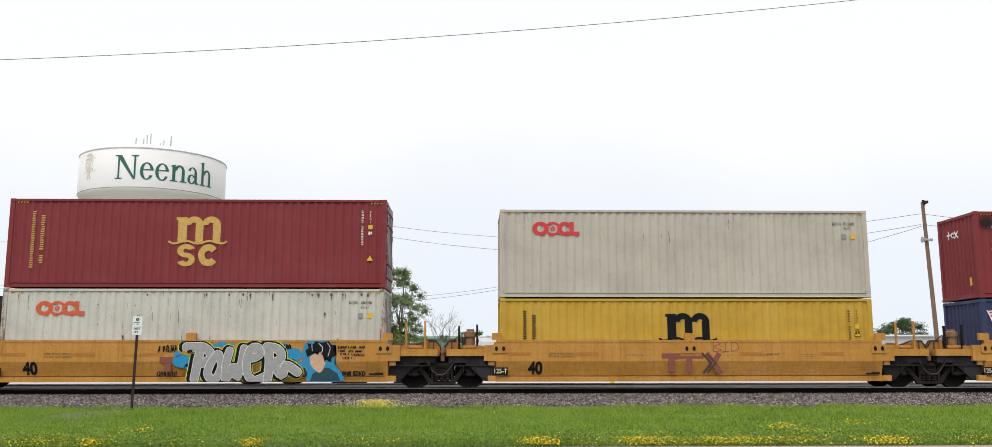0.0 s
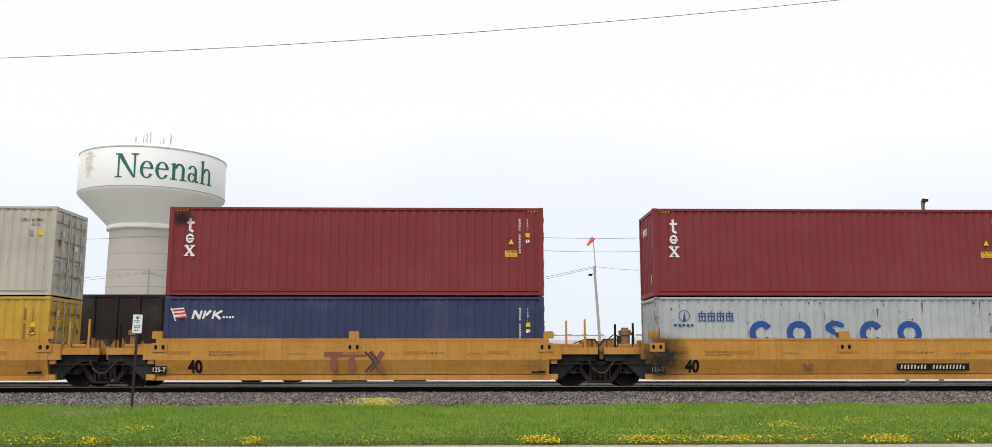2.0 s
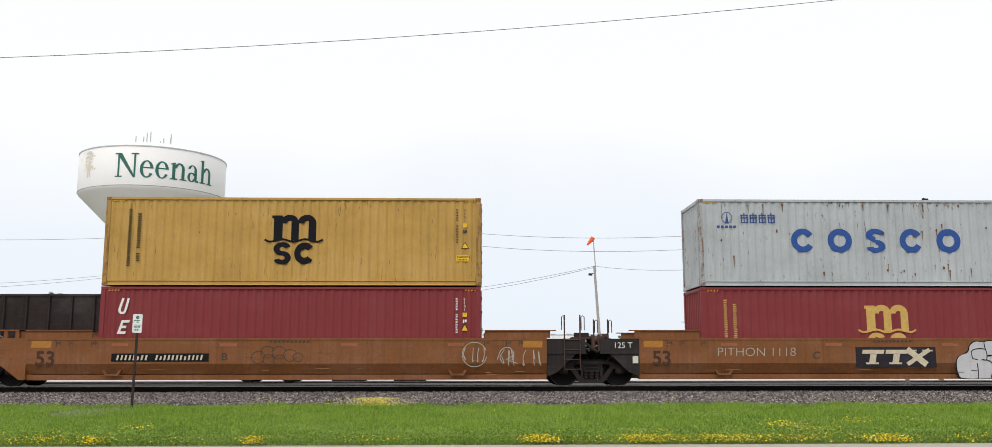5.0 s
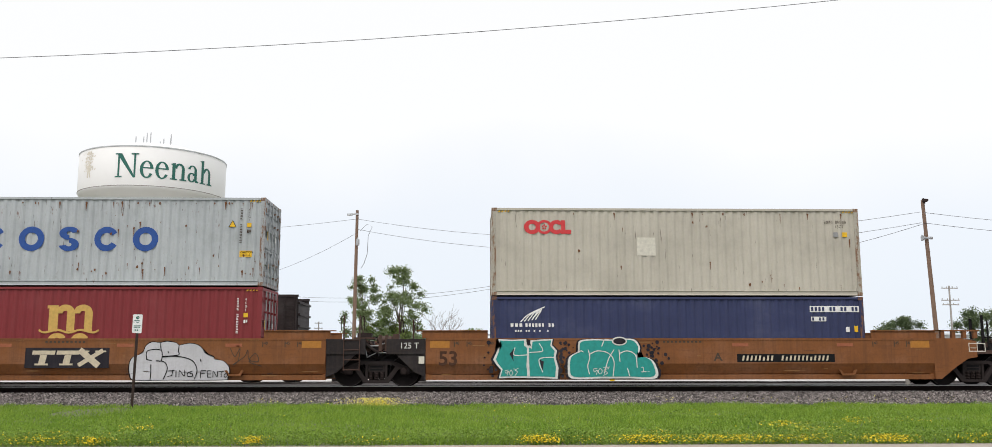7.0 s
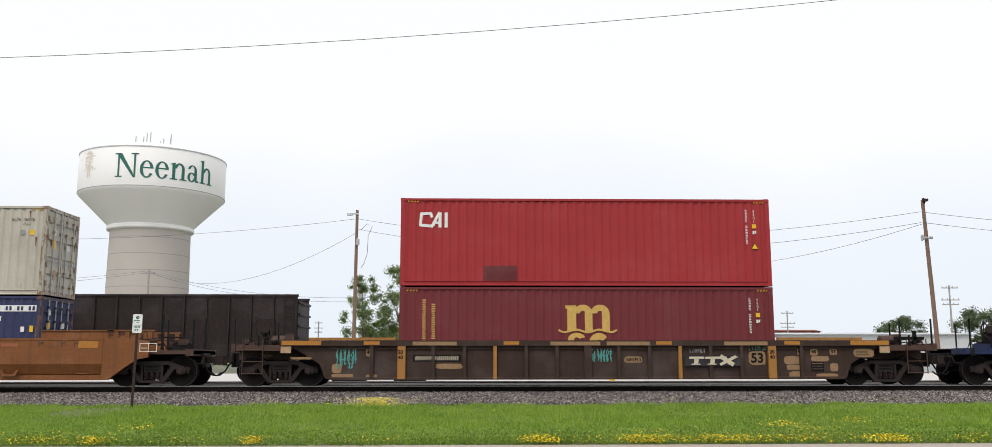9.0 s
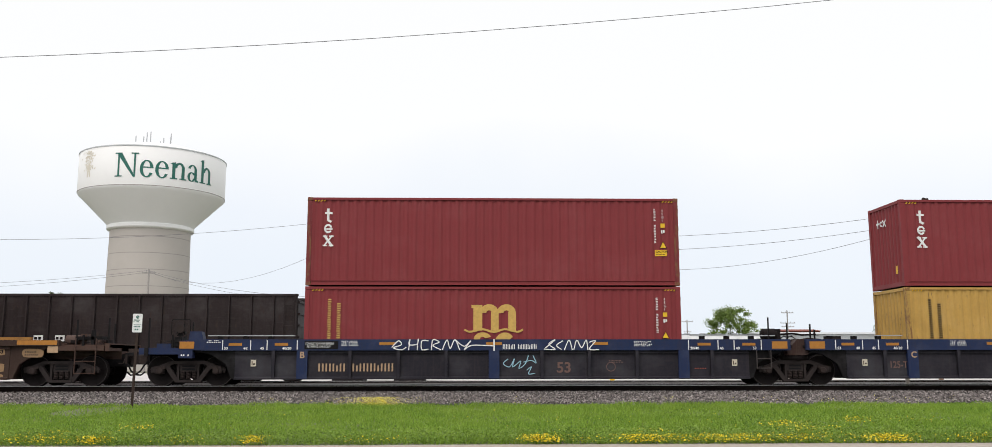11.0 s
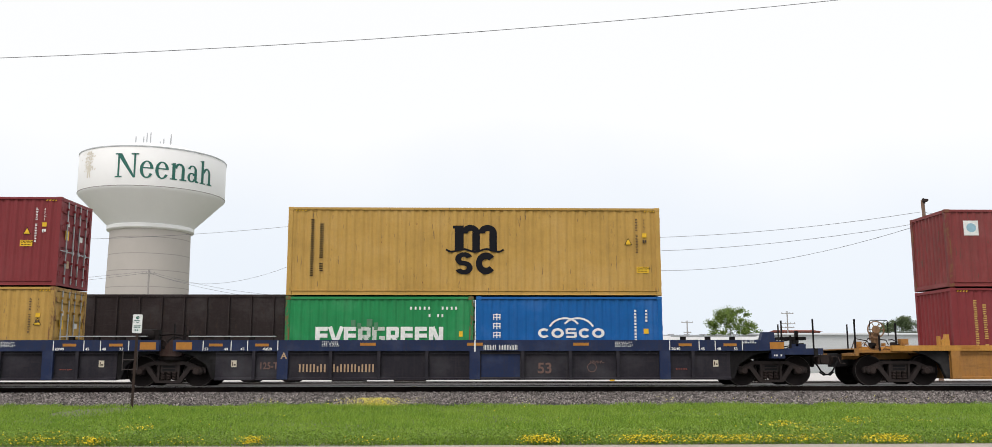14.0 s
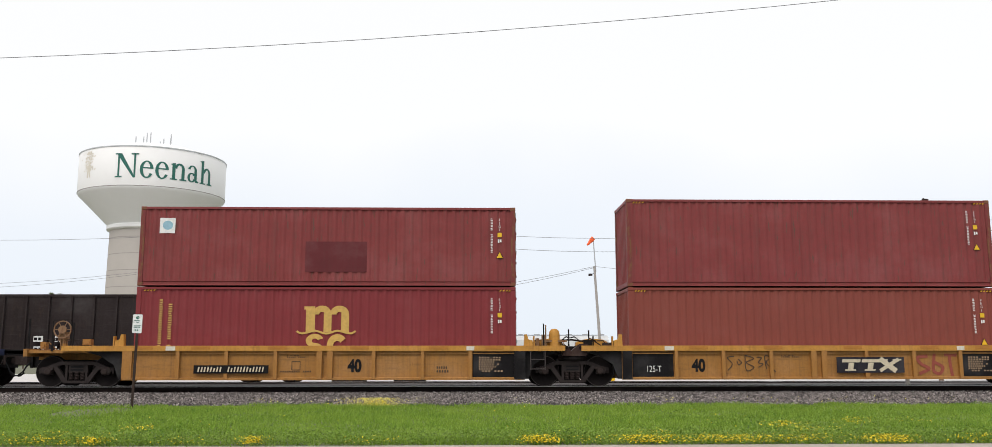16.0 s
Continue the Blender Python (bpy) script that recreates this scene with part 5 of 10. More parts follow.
def number_plate_bars(parent, x0, x1, z0, z1, y, ground="black", ink="logo_cream", groups=(4, 6), seed=1, back=True):
    if back:
        part("number_board", Flat().rect(x0, x1, z0, z1).bm, M[ground], parent, at=pose(0, y, 0))
    f = Flat()
    w = x1 - x0
    h = z1 - z0
    n = sum(groups) + 0.8 * (len(groups) - 1)
    dx = w * (0.90 if back else 1.0) / n
    x = x0 + w * (0.05 if back else 0.0)
    edge = 0.2 if back else 0.04
    for g in groups:
        for k in range(g):
            f.glyph(x, x + dx * 0.74, z0 + h * edge, z1 - h * edge, k + seed + g, 0.2 if back else 0.0)
            x += dx
        x += 0.8 * dx
    tagged(part("number_marking", f.bm, M[ink], parent, at=pose(0, y - 0.004, 0)), kind="stuff")


def small_writing(parent, x0, x1, z0, z1, y, cols, rows, ink="mark_dark", seed=1):
    tagged(part("small_writing", Flat().bars(x0, x1, z0, z1, cols, rows, 0.7, seed).bm, M[ink], parent, at=pose(0, y, 0)), kind="stuff")


def reflectors(parent, xs, z, y, w=0.45, h=0.11, ink="reflector"):
    for x in xs:
        part("reflector", shared(("reflector", w, h), lambda b: box(b, -w / 2, w / 2, -0.004, 0.0, 0, h)), M[ink], parent, at=pose(x, y, z))


def block_t(parent, x, z, w, h, ink, y, slant=0.0, stripe=None):
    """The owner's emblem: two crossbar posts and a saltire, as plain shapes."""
    f = Flat()
    a = w / 3.1
    t = h * 0.24
    for k in (0, 1):
        x0 = x + k * a * 1.02
        f.rect(x0, x0 + a * 0.98, z + h - t, z + h, slant)
        f.rect(x0 + a * 0.34, x0 + a * 0.66, z, z + h - t - 0.002, slant)
    x0 = x + 2.04 * a
    f.stroke([(x0 + 0.02, z + h), (x0 + a, z)], t)
    f.stroke([(x0 + a + slant * h, z + h), (x0 + 0.02, z)], t * 0.9)
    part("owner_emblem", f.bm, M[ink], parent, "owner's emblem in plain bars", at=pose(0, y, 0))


def tag_scrawl(parent, pts, w, ink, y, name="paint_scrawl", label="spray-painted scrawl"):
    part(name, Flat().curve(pts, w, 5).bm, M[ink], parent, label, at=pose(0, y, 0))


def scrawl_points(x0, x1, z0, z1, n, seed):
    rnd = random.Random(seed)
    return [(x0 + (x1 - x0) * (i / (n - 1)) + rnd.uniform(-0.5, 0.3) * (x1 - x0) / n, (z0 if i % 2 else z1) + rnd.uniform(-0.12, 0.12) * (z1 - z0)) for i in range(n)]


def well_core(c, body, h_in, tone, z_top):
    """Floor beams and end bulkheads inside the well, which carry the lower container."""
    part("well_floor", shared(("well_floor", body), lambda b: [box(b, x - 0.12, x + 0.12, -1.32, 1.32, 0.215, 0.28) for x in [(-1 + 2 * k / 6) * (body - 0.3) for k in range(7)]] and None), M["iron_brown"], c)
    for s in (-1, 1):
        part("bulkhead", shared(("bulkhead", z_top), lambda b: box(b, -0.05, 0.05, -1.30, 1.30, 0.25, z_top - 0.15)), tone, c, at=pose(s * (body - 0.05), 0, 0))


def smooth_side_car(u, tone, body, reach, label, ends, z_top=1.505, z_fold=0.85, dark="car_black", coaming=False):
    """A well car unit with plain folded side sheets. ends: 'joint' or 'coupler' at -x and +x."""
    c = thing("well_car", aboard(u), label, "well car", "well cars of the train")
    RIDING.append(c)
    skin, blk = M[tone], M[dark]
    prof = [(HW, z_top), (HW, z_fold), (HW - 0.15, 0.40), (HW - 0.22, 0.395), (HW - 0.22, 0.375), (HW - 0.10, 0.365), (HW - 0.10, 0.21), (HW - 0.26, 0.21), (HW - 0.28, 0.385), (HW - 0.10, z_fold), (HW - 0.10, z_top)]
    for s in (-1, 1):
        part("side_wall", shared(("side_sheet", body, z_top, z_fold, s), lambda b: slab(b, prof, -body, body, s), bevel=0.01), skin, c)
        part("top_chord", shared(("top_chord", body, z_top, s), lambda b: slab(b, [(HW + 0.012, z_top + 0.018), (HW + 0.012, z_top - 0.05), (HW - 0.14, z_top - 0.05), (HW - 0.14, z_top + 0.018)], -body, body, s), bevel=0.008), skin, c)
    well_core(c, body, 1.3, skin, z_top)
    if coaming:
        for s in (-1, 1):
            for e in (-1, 1):
                part("end_coaming", shared(("end_coaming", s, e), lambda b: (box(b, *sorted((e * 6.22, e * (body + 0.12))), *sorted((s * 1.30, s * 1.36)), z_top + 0.02, z_top + 0.245), box(b, *sorted((e * 6.22, e * (body + 0.3))), *sorted((s * 1.26, s * 1.40)), z_top + 0.245, z_top + 0.275)), bevel=0.006), skin, c)
    return c


def deck_end(c, s, body, reach, tone, dark, posts_tone, z_deck=1.28):
    """The end platform beyond the well, over a truck, up to the coupler."""
    a, b_ = s * (body - 0.02), s * reach
    x0, x1 = min(a, b_), max(a, b_)
    part("deck_beam", shared(("deck_beam", round(x1 - x0, 2)), lambda b: (box(b, 0, x1 - x0, -1.40, -1.22, 1.03, z_deck), box(b, 0, x1 - x0, 1.22, 1.40, 1.03, z_deck), box(b, 0, x1 - x0, -0.3, 0.3, 0.9, 1.2)), bevel=0.01), tone, c, at=pose(x0, 0, 0))
    part("deck_plate", shared(("deck_plate", round(x1 - x0, 2)), lambda b: box(b, 0, x1 - x0, -1.22, 1.22, z_deck - 0.08, z_deck - 0.02)), tone, c, at=pose(x0, 0, 0))
    part("end_sill", shared("end_sill", lambda b: box(b, -0.06, 0.06, -1.42, 1.42, 0.93, 1.29), bevel=0.01), tone, c, at=pose(s * reach, 0, 0))
    hose_set(c, s * (reach + 0.02), s, dark)


def corner_brackets(c, body, tone):
    """Slotted plates and guide posts of the well's corners and middle."""
    def slots(b):
        box(b, -0.24, 0.24, -0.015, 0.0, 0, 0.28)
    def hole(b):
        prism(b, [(0.05 * math.cos(k * math.tau / 10), 0.075 * math.sin(k * math.tau / 10)) for k in range(10)], -0.012, 0.0)
    for x in (-body + 0.12, 0.0, body - 0.12):
        plate = part("slot_plate", shared("slot_plate", slots, bevel=0.006), tone, c, at=pose(x, -HW - 0.014, 1.10))
        for dx in (-0.115, 0.115):
            part("slot", shared("slot_hole", hole), M["black"], plate, at=pose(dx, -0.016, 0.15))
        part("guide_post", shared("guide_post", lambda b: (prism(b, [(-0.16, 0), (0.16, 0), (0.16, 0.20), (0.13, 0.23), (-0.13, 0.23), (-0.16, 0.20)], -0.07, 0.07)), bevel=0.012), tone, c, at=pose(x if x == 0 else x * (body - 0.02) / (body - 0.12), -HW + 0.07, 1.52))


def yellow_unit(u, ends, label, number=False, power=False, bid=False):
    c = smooth_side_car(u, "car_yellow", 6.23, 7.9, label, ends)
    skin, blk = M["car_yellow"], M["car_black"]
    y = -HW - 0.016
    corner_brackets(c, 6.23, skin)
    for e, s in zip(ends, (-1, 1)):
        for sy in (-1, 1):
            part("end_gusset", shared(("end_gusset", s, sy), lambda b: box(b, *sorted((s * 6.23, s * 6.62)), *sorted((sy * 1.30, sy * 1.44)), 0.86, 1.36), bevel=0.015), skin, c)
            part("end_foot", shared(("end_foot", s, sy), lambda b: box(b, *sorted((s * 6.23, s * 6.50)), *sorted((sy * 1.28, sy * 1.42)), 0.22, 0.40), bevel=0.015), skin, c)
        if e == "joint":
            for sy in (-1, 1):
                part("end_beam", shared(("end_beam", s, sy), lambda b: (box(b, *sorted((s * 6.5, s * 7.80)), *sorted((sy * 1.18, sy * 1.38)), 1.02, 1.24), box(b, *sorted((s * 6.7, s * 7.3)), *sorted((sy * 1.10, sy * 1.2)), 1.24, 1.36)), bevel=0.012), skin, c)
                part("wheel_guard", shared(("wheel_guard", s, sy), lambda b: (box(b, *sorted((s * 6.4, s * 7.75)), *sorted((sy * 1.05, sy * 1.30)), 0.80, 1.01), prism(b, [(s * 6.30, 0.23), (s * 6.62, 0.23), (s * 7.0, 0.62), (s * 7.25, 0.78), (s * 6.30, 0.82)], *sorted((sy * 1.22, sy * 1.30)))), bevel=0.01), blk, c)
            # duller yellow at the joint: grime, and shade painted in with it
            joint_gear(c, s * 7.9, s, M["car_yellow_old"], blk, True)
            if s > 0:
                handrail(c, 6.80, 1.20, 2.10, skin)
                handrail(c, 7.40, 1.20, 2.14, skin)
            else:
                handrail(c, -7.42, 1.20, 1.98, M["car_black"], w=0.03)
                handrail(c, -6.84, 1.20, 2.02, M["car_black"], w=0.03)
        else:
            deck_end(c, s, 6.23, 9.35, skin, blk, skin)
            joint_clutter(c, s * 9.1, s, skin, M["deck_brown"], 71)
            joint_clutter(c, s * 8.2, s, skin, M["deck_brown"], 72)
            part("deck_rod", shared("deck_rod", lambda b: (tube(b, [(6.7, -1.43, 1.15), (7.6, -1.44, 1.12), (9.2, -1.43, 1.15)], 0.02, 6), box(b, 6.6, 6.9, -1.45, -1.38, 1.05, 1.27), box(b, 7.9, 8.05, -1.45, -1.38, 1.0, 1.27), box(b, 8.75, 9.25, -1.46, -1.38, 0.93, 0.98))), M["car_yellow_old"], c, at=Matrix.Diagonal((s, 1, 1, 1)))
            for sy in (-1, 1):
                part("wheel_guard", shared(("wheel_guard_c", s, sy), lambda b: prism(b, [(s * 6.23, 0.22), (s * 6.5, 0.22), (s * 6.95, 0.62), (s * 7.4, 0.86), (s * 9.2, 0.92), (s * 9.2, 1.03), (s * 6.23, 1.03)], *sorted((sy * 1.24, sy * 1.38))), bevel=0.012), skin, c)
            brake_wheel_stand(c, s * 8.33, skin, 1.26, 1.80)
            part("wire_guard", shared("wire_guard", lambda b: (tube(b, [(-0.42, 0, 0.1), (-0.42, 0, 0.86), (0.05, 0, 0.86), (0.05, 0, 0.1)], 0.012, 5), tube(b, [(0.0, 0.05, 0.0), (0.0, 0.05, 0.68), (0.36, 0.05, 0.68), (0.36, 0.05, 0.0)], 0.012, 5))), M["iron_brown"], c, at=pose(s * 8.33, -1.0, 1.22))
            handrail(c, s * 9.16, 1.28, 2.12, blk, w=0.035)
            handrail(c, s * 9.30, 1.28, 2.22, skin, w=0.03)
            part("deck_box", shared("deck_box", lambda b: (box(b, -1.05, 0.35, -1.18, -0.7, 1.28, 1.42), box(b, -0.5, 0.1, -1.24, -0.9, 1.42, 1.47))), skin, c, at=pose(s * 7.0, 0, 0))
    # painted writing
    part("size_number", lettering("40", 0.44, 0.80, 0.0, 0.045), M["black"], c, "black stencilled number 40", at=pose(-5.22, -HW + 0.128, 0.43, 18.43))
    reflectors(c, [-5.5, -3.35, 0.05, 1.95, 4.6] if not power else [-5.5, -3.35, -1.2], 1.02, -HW - 0.002, 0.75)
    part("stencil", lettering("57000 LBS. MAX GROSS WEIGHT\nFOR 20 FT. CONTAINERS", 0.155, 0.82, 0.0, 0.0), M["mark_dark"], c, at=pose(-4.55, y + 0.012, 0.97))
    small_writing(c, -2.1, -1.3, 1.0, 1.08, y + 0.012, 14, 2, "mark_faint", 4)
    if not power:
        part("stencil", lettering("LD LMT 115,200 PER UNIT", 0.075, 0.9, 0.0, 0.0), M["mark_dark"], c, at=pose(1.95, y + 0.012, 1.02))
        small_writing(c, 3.6, 4.2, 0.98, 1.08, y + 0.012, 12, 2, "mark_faint", 6)
    small_writing(c, 5.55, 6.05, 0.55, 0.78, y + 0.012, 9, 4, "mark_faint", 7)
    part("dark_plate", Flat().rect(5.65, 6.1, 0.42, 0.48).rect(5.85, 6.1, 0.46, 0.5).bm, M["black"], c, at=pose(0, y, 0))
    if "joint" == ends[0]:
        board = part("load_board", Flat().rect(-6.32, -5.86, 0.42, 0.66).bm, M["black"], c, at=pose(0, -1.44, 0))
        part("load_mark", lettering("125-T", 0.15, 0.9), M["logo_cream"], board, at=pose(-6.29, -0.006, 0.47))
    return c


def brown_unit(u, ends, label):
    body = 8.2
    c = smooth_side_car(u, "car_brown", body, 9.75, label, ends, z_fold=0.72, coaming=True)
    skin, blk, dk = M["car_brown"], M["car_black"], M["deck_brown"]
    y = -HW - 0.006
    for e, s in zip(ends, (-1, 1)):
        if e == "joint":
            for sy in (-1, 1):
                part("end_panel", shared(("brown_end", s, sy), lambda b: (box(b, *sorted((s * 8.21, s * 9.45)), *sorted((sy * 1.30, sy * 1.44)), 1.02, 1.50), prism(b, [(s * 8.21, 0.30), (s * 8.55, 0.45), (s * 9.15, 1.02), (s * 8.21, 1.02)], *sorted((sy * 1.28, sy * 1.40)))), bevel=0.012), M["end_panel_grey"], c)
            joint_gear(c, s * 9.75, s, dk, blk)
            joint_clutter(c, s * 9.75, s, dk, M["iron_brown"], int(u) + s)
            if s > 0:
                ladder(c, 8.77, 0.50, 1.75, dk, 0.50, 4)
                handrail(c, 8.77, 1.45, 2.25, dk, -1.46, 0.022)
                handrail(c, 9.27, 1.45, 2.25, dk, -1.46, 0.022)
                part("joint_deck", shared("joint_deck", lambda b: box(b, 9.05, 9.72, -1.25, -0.55, 1.50, 1.56), bevel=0.01), dk, c)
                part("joint_box", shared("joint_box", lambda b: box(b, 9.15, 9.60, -1.1, -0.7, 1.56, 1.70), bevel=0.02), M["iron_brown"], c)
                part("diagonal_pipe", shared("diagonal_pipe", lambda b: tube(b, [(9.25, -1.3, 1.45), (9.45, -1.34, 1.36), (9.72, -1.34, 1.14), (9.86, -1.3, 1.08)], 0.045, 7)), M["truck_grey"], c)
                grab_hoop(c, 8.68, 1.78, M["iron_brown"], 0.10, 0.45, -1.46)
                grab_hoop(c, 9.31, 1.78, M["iron_brown"], 0.10, 0.45, -1.46)
            else:
                part("load_mark", lettering("125 T", 0.185, 0.98, 0.0, 0.0), M["logo_pale"], c, "pale load mark 125 T", at=pose(-8.98, -1.446, 1.20))
                air_cylinder(c, -9.55, dk, 1.48, 0.14)
                ladder(c, -9.27, 0.50, 1.75, dk, 0.50, 4, 1.46)
                for q, hoop in ((9.27, -9.23), (8.77, -8.73)):
                    handrail(c, -q, 1.45, 2.25, dk, 1.46, 0.022)
                    grab_hoop(c, hoop, 1.78, M["iron_brown"], 0.10, 0.45, 1.46)
                for q in (9.46, 9.66):
                    part("joint_post", shared("joint_post", lambda b: box(b, -0.05, 0.05, -0.06, 0.06, 0, 0.52), bevel=0.01), dk, c, at=pose(-q, -1.25, 1.12))
                part("card_holder", Flat().rect(-8.42, -8.24, 0.72, 0.95).bm, M["patch"], c, at=pose(0, -1.447, 0))
        else:
            x_in, x_out = s * 8.2, s * 9.6
            for sy in (-1, 1):
                part("end_panel", shared(("brown_taper", s, sy), lambda b: prism(b, [(s * 8.2, 0.22), (s * 8.40, 0.22), (s * 8.9, 0.60), (s * 9.3, 0.86), (s * 9.62, 0.92), (s * 9.62, 1.42), (s * 9.1, 1.52), (s * 8.2, 1.52)], *sorted((sy * 1.30, sy * 1.44))), bevel=0.012), skin, c)
                part("upper_frame", shared(("brown_frame", s, sy), lambda b: [box(b, *sorted((s * (8.5 + 0.36 * k), s * (8.62 + 0.36 * k))), *sorted((sy * 1.26, sy * 1.38)), 1.52, 1.76) for k in range(4)] and box(b, *sorted((s * 8.3, s * 9.75)), *sorted((sy * 1.25, sy * 1.40)), 1.745, 1.79)), skin, c)
            part("deck_plate", shared(("brown_deck", s), lambda b: (box(b, *sorted((s * 8.2, s * 11.0)), -1.25, 1.25, 1.02, 1.14), box(b, *sorted((s * 10.75, s * 11.0)), -1.3, 1.3, 0.96, 1.18)), bevel=0.012), dk, c)
            hose_set(c, s * 10.85, s, blk)
            handrail(c, s * 10.95, 1.15, 2.12, blk, -1.15, 0.035)
            handrail(c, s * 10.75, 1.15, 2.25, blk, 0.9, 0.035)
            handrail(c, s * 10.15, 1.15, 2.10, blk, -1.2, 0.022)
            handrail(c, s * 9.98, 1.15, 2.28, blk, -1.2, 0.032)
            joint_clutter(c, s * 11.0, s, dk, blk, int(u) + 5)
            joint_clutter(c, s * 10.2, s, dk, M["iron_brown"], int(u) + 6)
            part("deck_rail", shared(("deck_rail", s), lambda b: (tube(b, [(s * 10.0, -1.2, 1.55), (s * 10.7, -1.2, 1.55)], 0.03, 6), box(b, *sorted((s * 10.1, s * 10.9)), -1.0, -0.6, 1.14, 1.36))), blk, c)
            if s < 0:
                part("brake_housing", shared("brake_housing", lambda b: (prism(b, [(-10.32, 1.14), (-10.05, 1.14), (-9.3, 1.46), (-9.3, 1.56), (-10.05, 1.86), (-10.12, 2.14), (-10.30, 2.16)], -0.85, -0.6), box(b, -10.40, -10.22, -0.95, -0.75, 1.5, 2.2), box(b, -9.9, -9.5, -1.1, -0.5, 1.1, 1.45)), bevel=0.015), dk, c)
                part("brake_wheel", MESHES.get("brake_wheel") or shared("bw", lambda b: lathe(b, [(0.2, 0), (0.27, 0.02)], 20)), blk, c, at=pose(-10.46, -0.80, 1.95, 0, 0, 84))
                part("valve_dome", shared("valve_dome", lambda b: lathe(b, [(0.28, 0.0), (0.28, 0.22), (0.24, 0.34), (0.12, 0.42), (0.02, 0.43)], 18, "z"), smooth=True), dk, c, at=pose(-9.62, -1.0, 1.50))
                part("plate", Flat().rect(-9.7, -9.35, 1.12, 1.28).bm, M["mark_tan"], c, at=pose(0, -1.446, 0))
            else:
                part("panel_frame", Flat().rect(9.35, 9.90, 1.09, 1.115).rect(9.35, 9.90, 1.345, 1.37).rect(9.35, 9.375, 1.09, 1.37).rect(9.875, 9.90, 1.09, 1.37).rect(9.62, 9.64, 1.09, 1.37).rect(9.4, 9.6, 1.2, 1.22).bm, M["patch"], c, at=pose(0, -1.447, 0))
    for x in (-5.5, 5.35):
        pad = part("jacking_pad", shared("jacking_pad", lambda b: prism(b, [(-0.20, 0.34), (0.20, 0.34), (0.30, 0.52), (0.22, 0.52), (0.15, 0.40), (-0.15, 0.40), (-0.22, 0.52), (-0.30, 0.52)], -HW - 0.035, -HW + 0.05), bevel=0.008), skin, c, at=pose(x, 0, 0))
    rnd = random.Random(int(u))
    for k in range(26):
        x, z = rnd.uniform(-7.8, 7.8), rnd.choice((rnd.uniform(0.3, 0.6), rnd.uniform(0.9, 1.45)))
        part("scuff", Flat().rect(x, x + rnd.uniform(0.05, 0.5), z, z + rnd.uniform(0.008, 0.03), rnd.uniform(-0.5, 0.5)).bm, M["mark_faint" if k % 3 else "deck_brown"], c, at=pose(0, -HW - 0.008 if z > 0.75 else -HW - 0.02, 0))
    if ends[1] == "joint":
        for k in range(5):
            za, zb, yy = rnd.uniform(1.1, 1.5), rnd.uniform(1.05, 1.5), rnd.uniform(-1.3, -0.9)
            bm = bmesh.new()
            tube(bm, [(9.25 + 0.05 * k, yy, za), (9.5, yy - 0.05, min(za, zb) - rnd.uniform(0.0, 0.15)), (9.8, yy, min(za, zb) - rnd.uniform(-0.1, 0.25)), (10.15 + 0.04 * k, yy + 0.05, zb)], 0.014 + 0.004 * (k % 2), 6)
            part("air_hose", bm, M["galv" if k % 2 else "iron"], c)
    if ends[0] == "joint":
        part("size_number", lettering("53", 0.46, 1.02, 0.0, 0.022), M["faded_brown"], c, "dark stencilled number 53", at=pose(-7.78, y - 0.006, 0.66))
    else:
        part("size_number", lettering("53", 0.46, 1.02, 0.0, 0.022), M["faded_brown"], c, "dark stencilled number 53", at=pose(-7.90, y - 0.006, 0.66))
    for s in (-1, 1):
        reflectors(c, [s * 7.75], 1.22, -HW - 0.004, 0.62, 0.22)
        for x in (6.2, 6.9, 7.3):
            tick = part("tick", Flat().rect(s * x, s * x + 0.03, 1.25, 1.42).bm, M["mark_dark"], c, at=pose(0, y, 0))
            part("size_mark", lettering({6.2: "40", 6.9: "45", 7.3: "48"}[x], 0.1, 0.9), M["mark_dark"], tick, at=pose(s * x + 0.045, 0, 1.32))
    reflectors(c, [-5.3, -1.9, 1.9, 5.3], 1.26, -HW - 0.004, 0.52, 0.1, "faded_orange")
    small_writing(c, -0.6, 0.7, 1.36, 1.46, y, 10, 1, "mark_dark", 11)
    return c


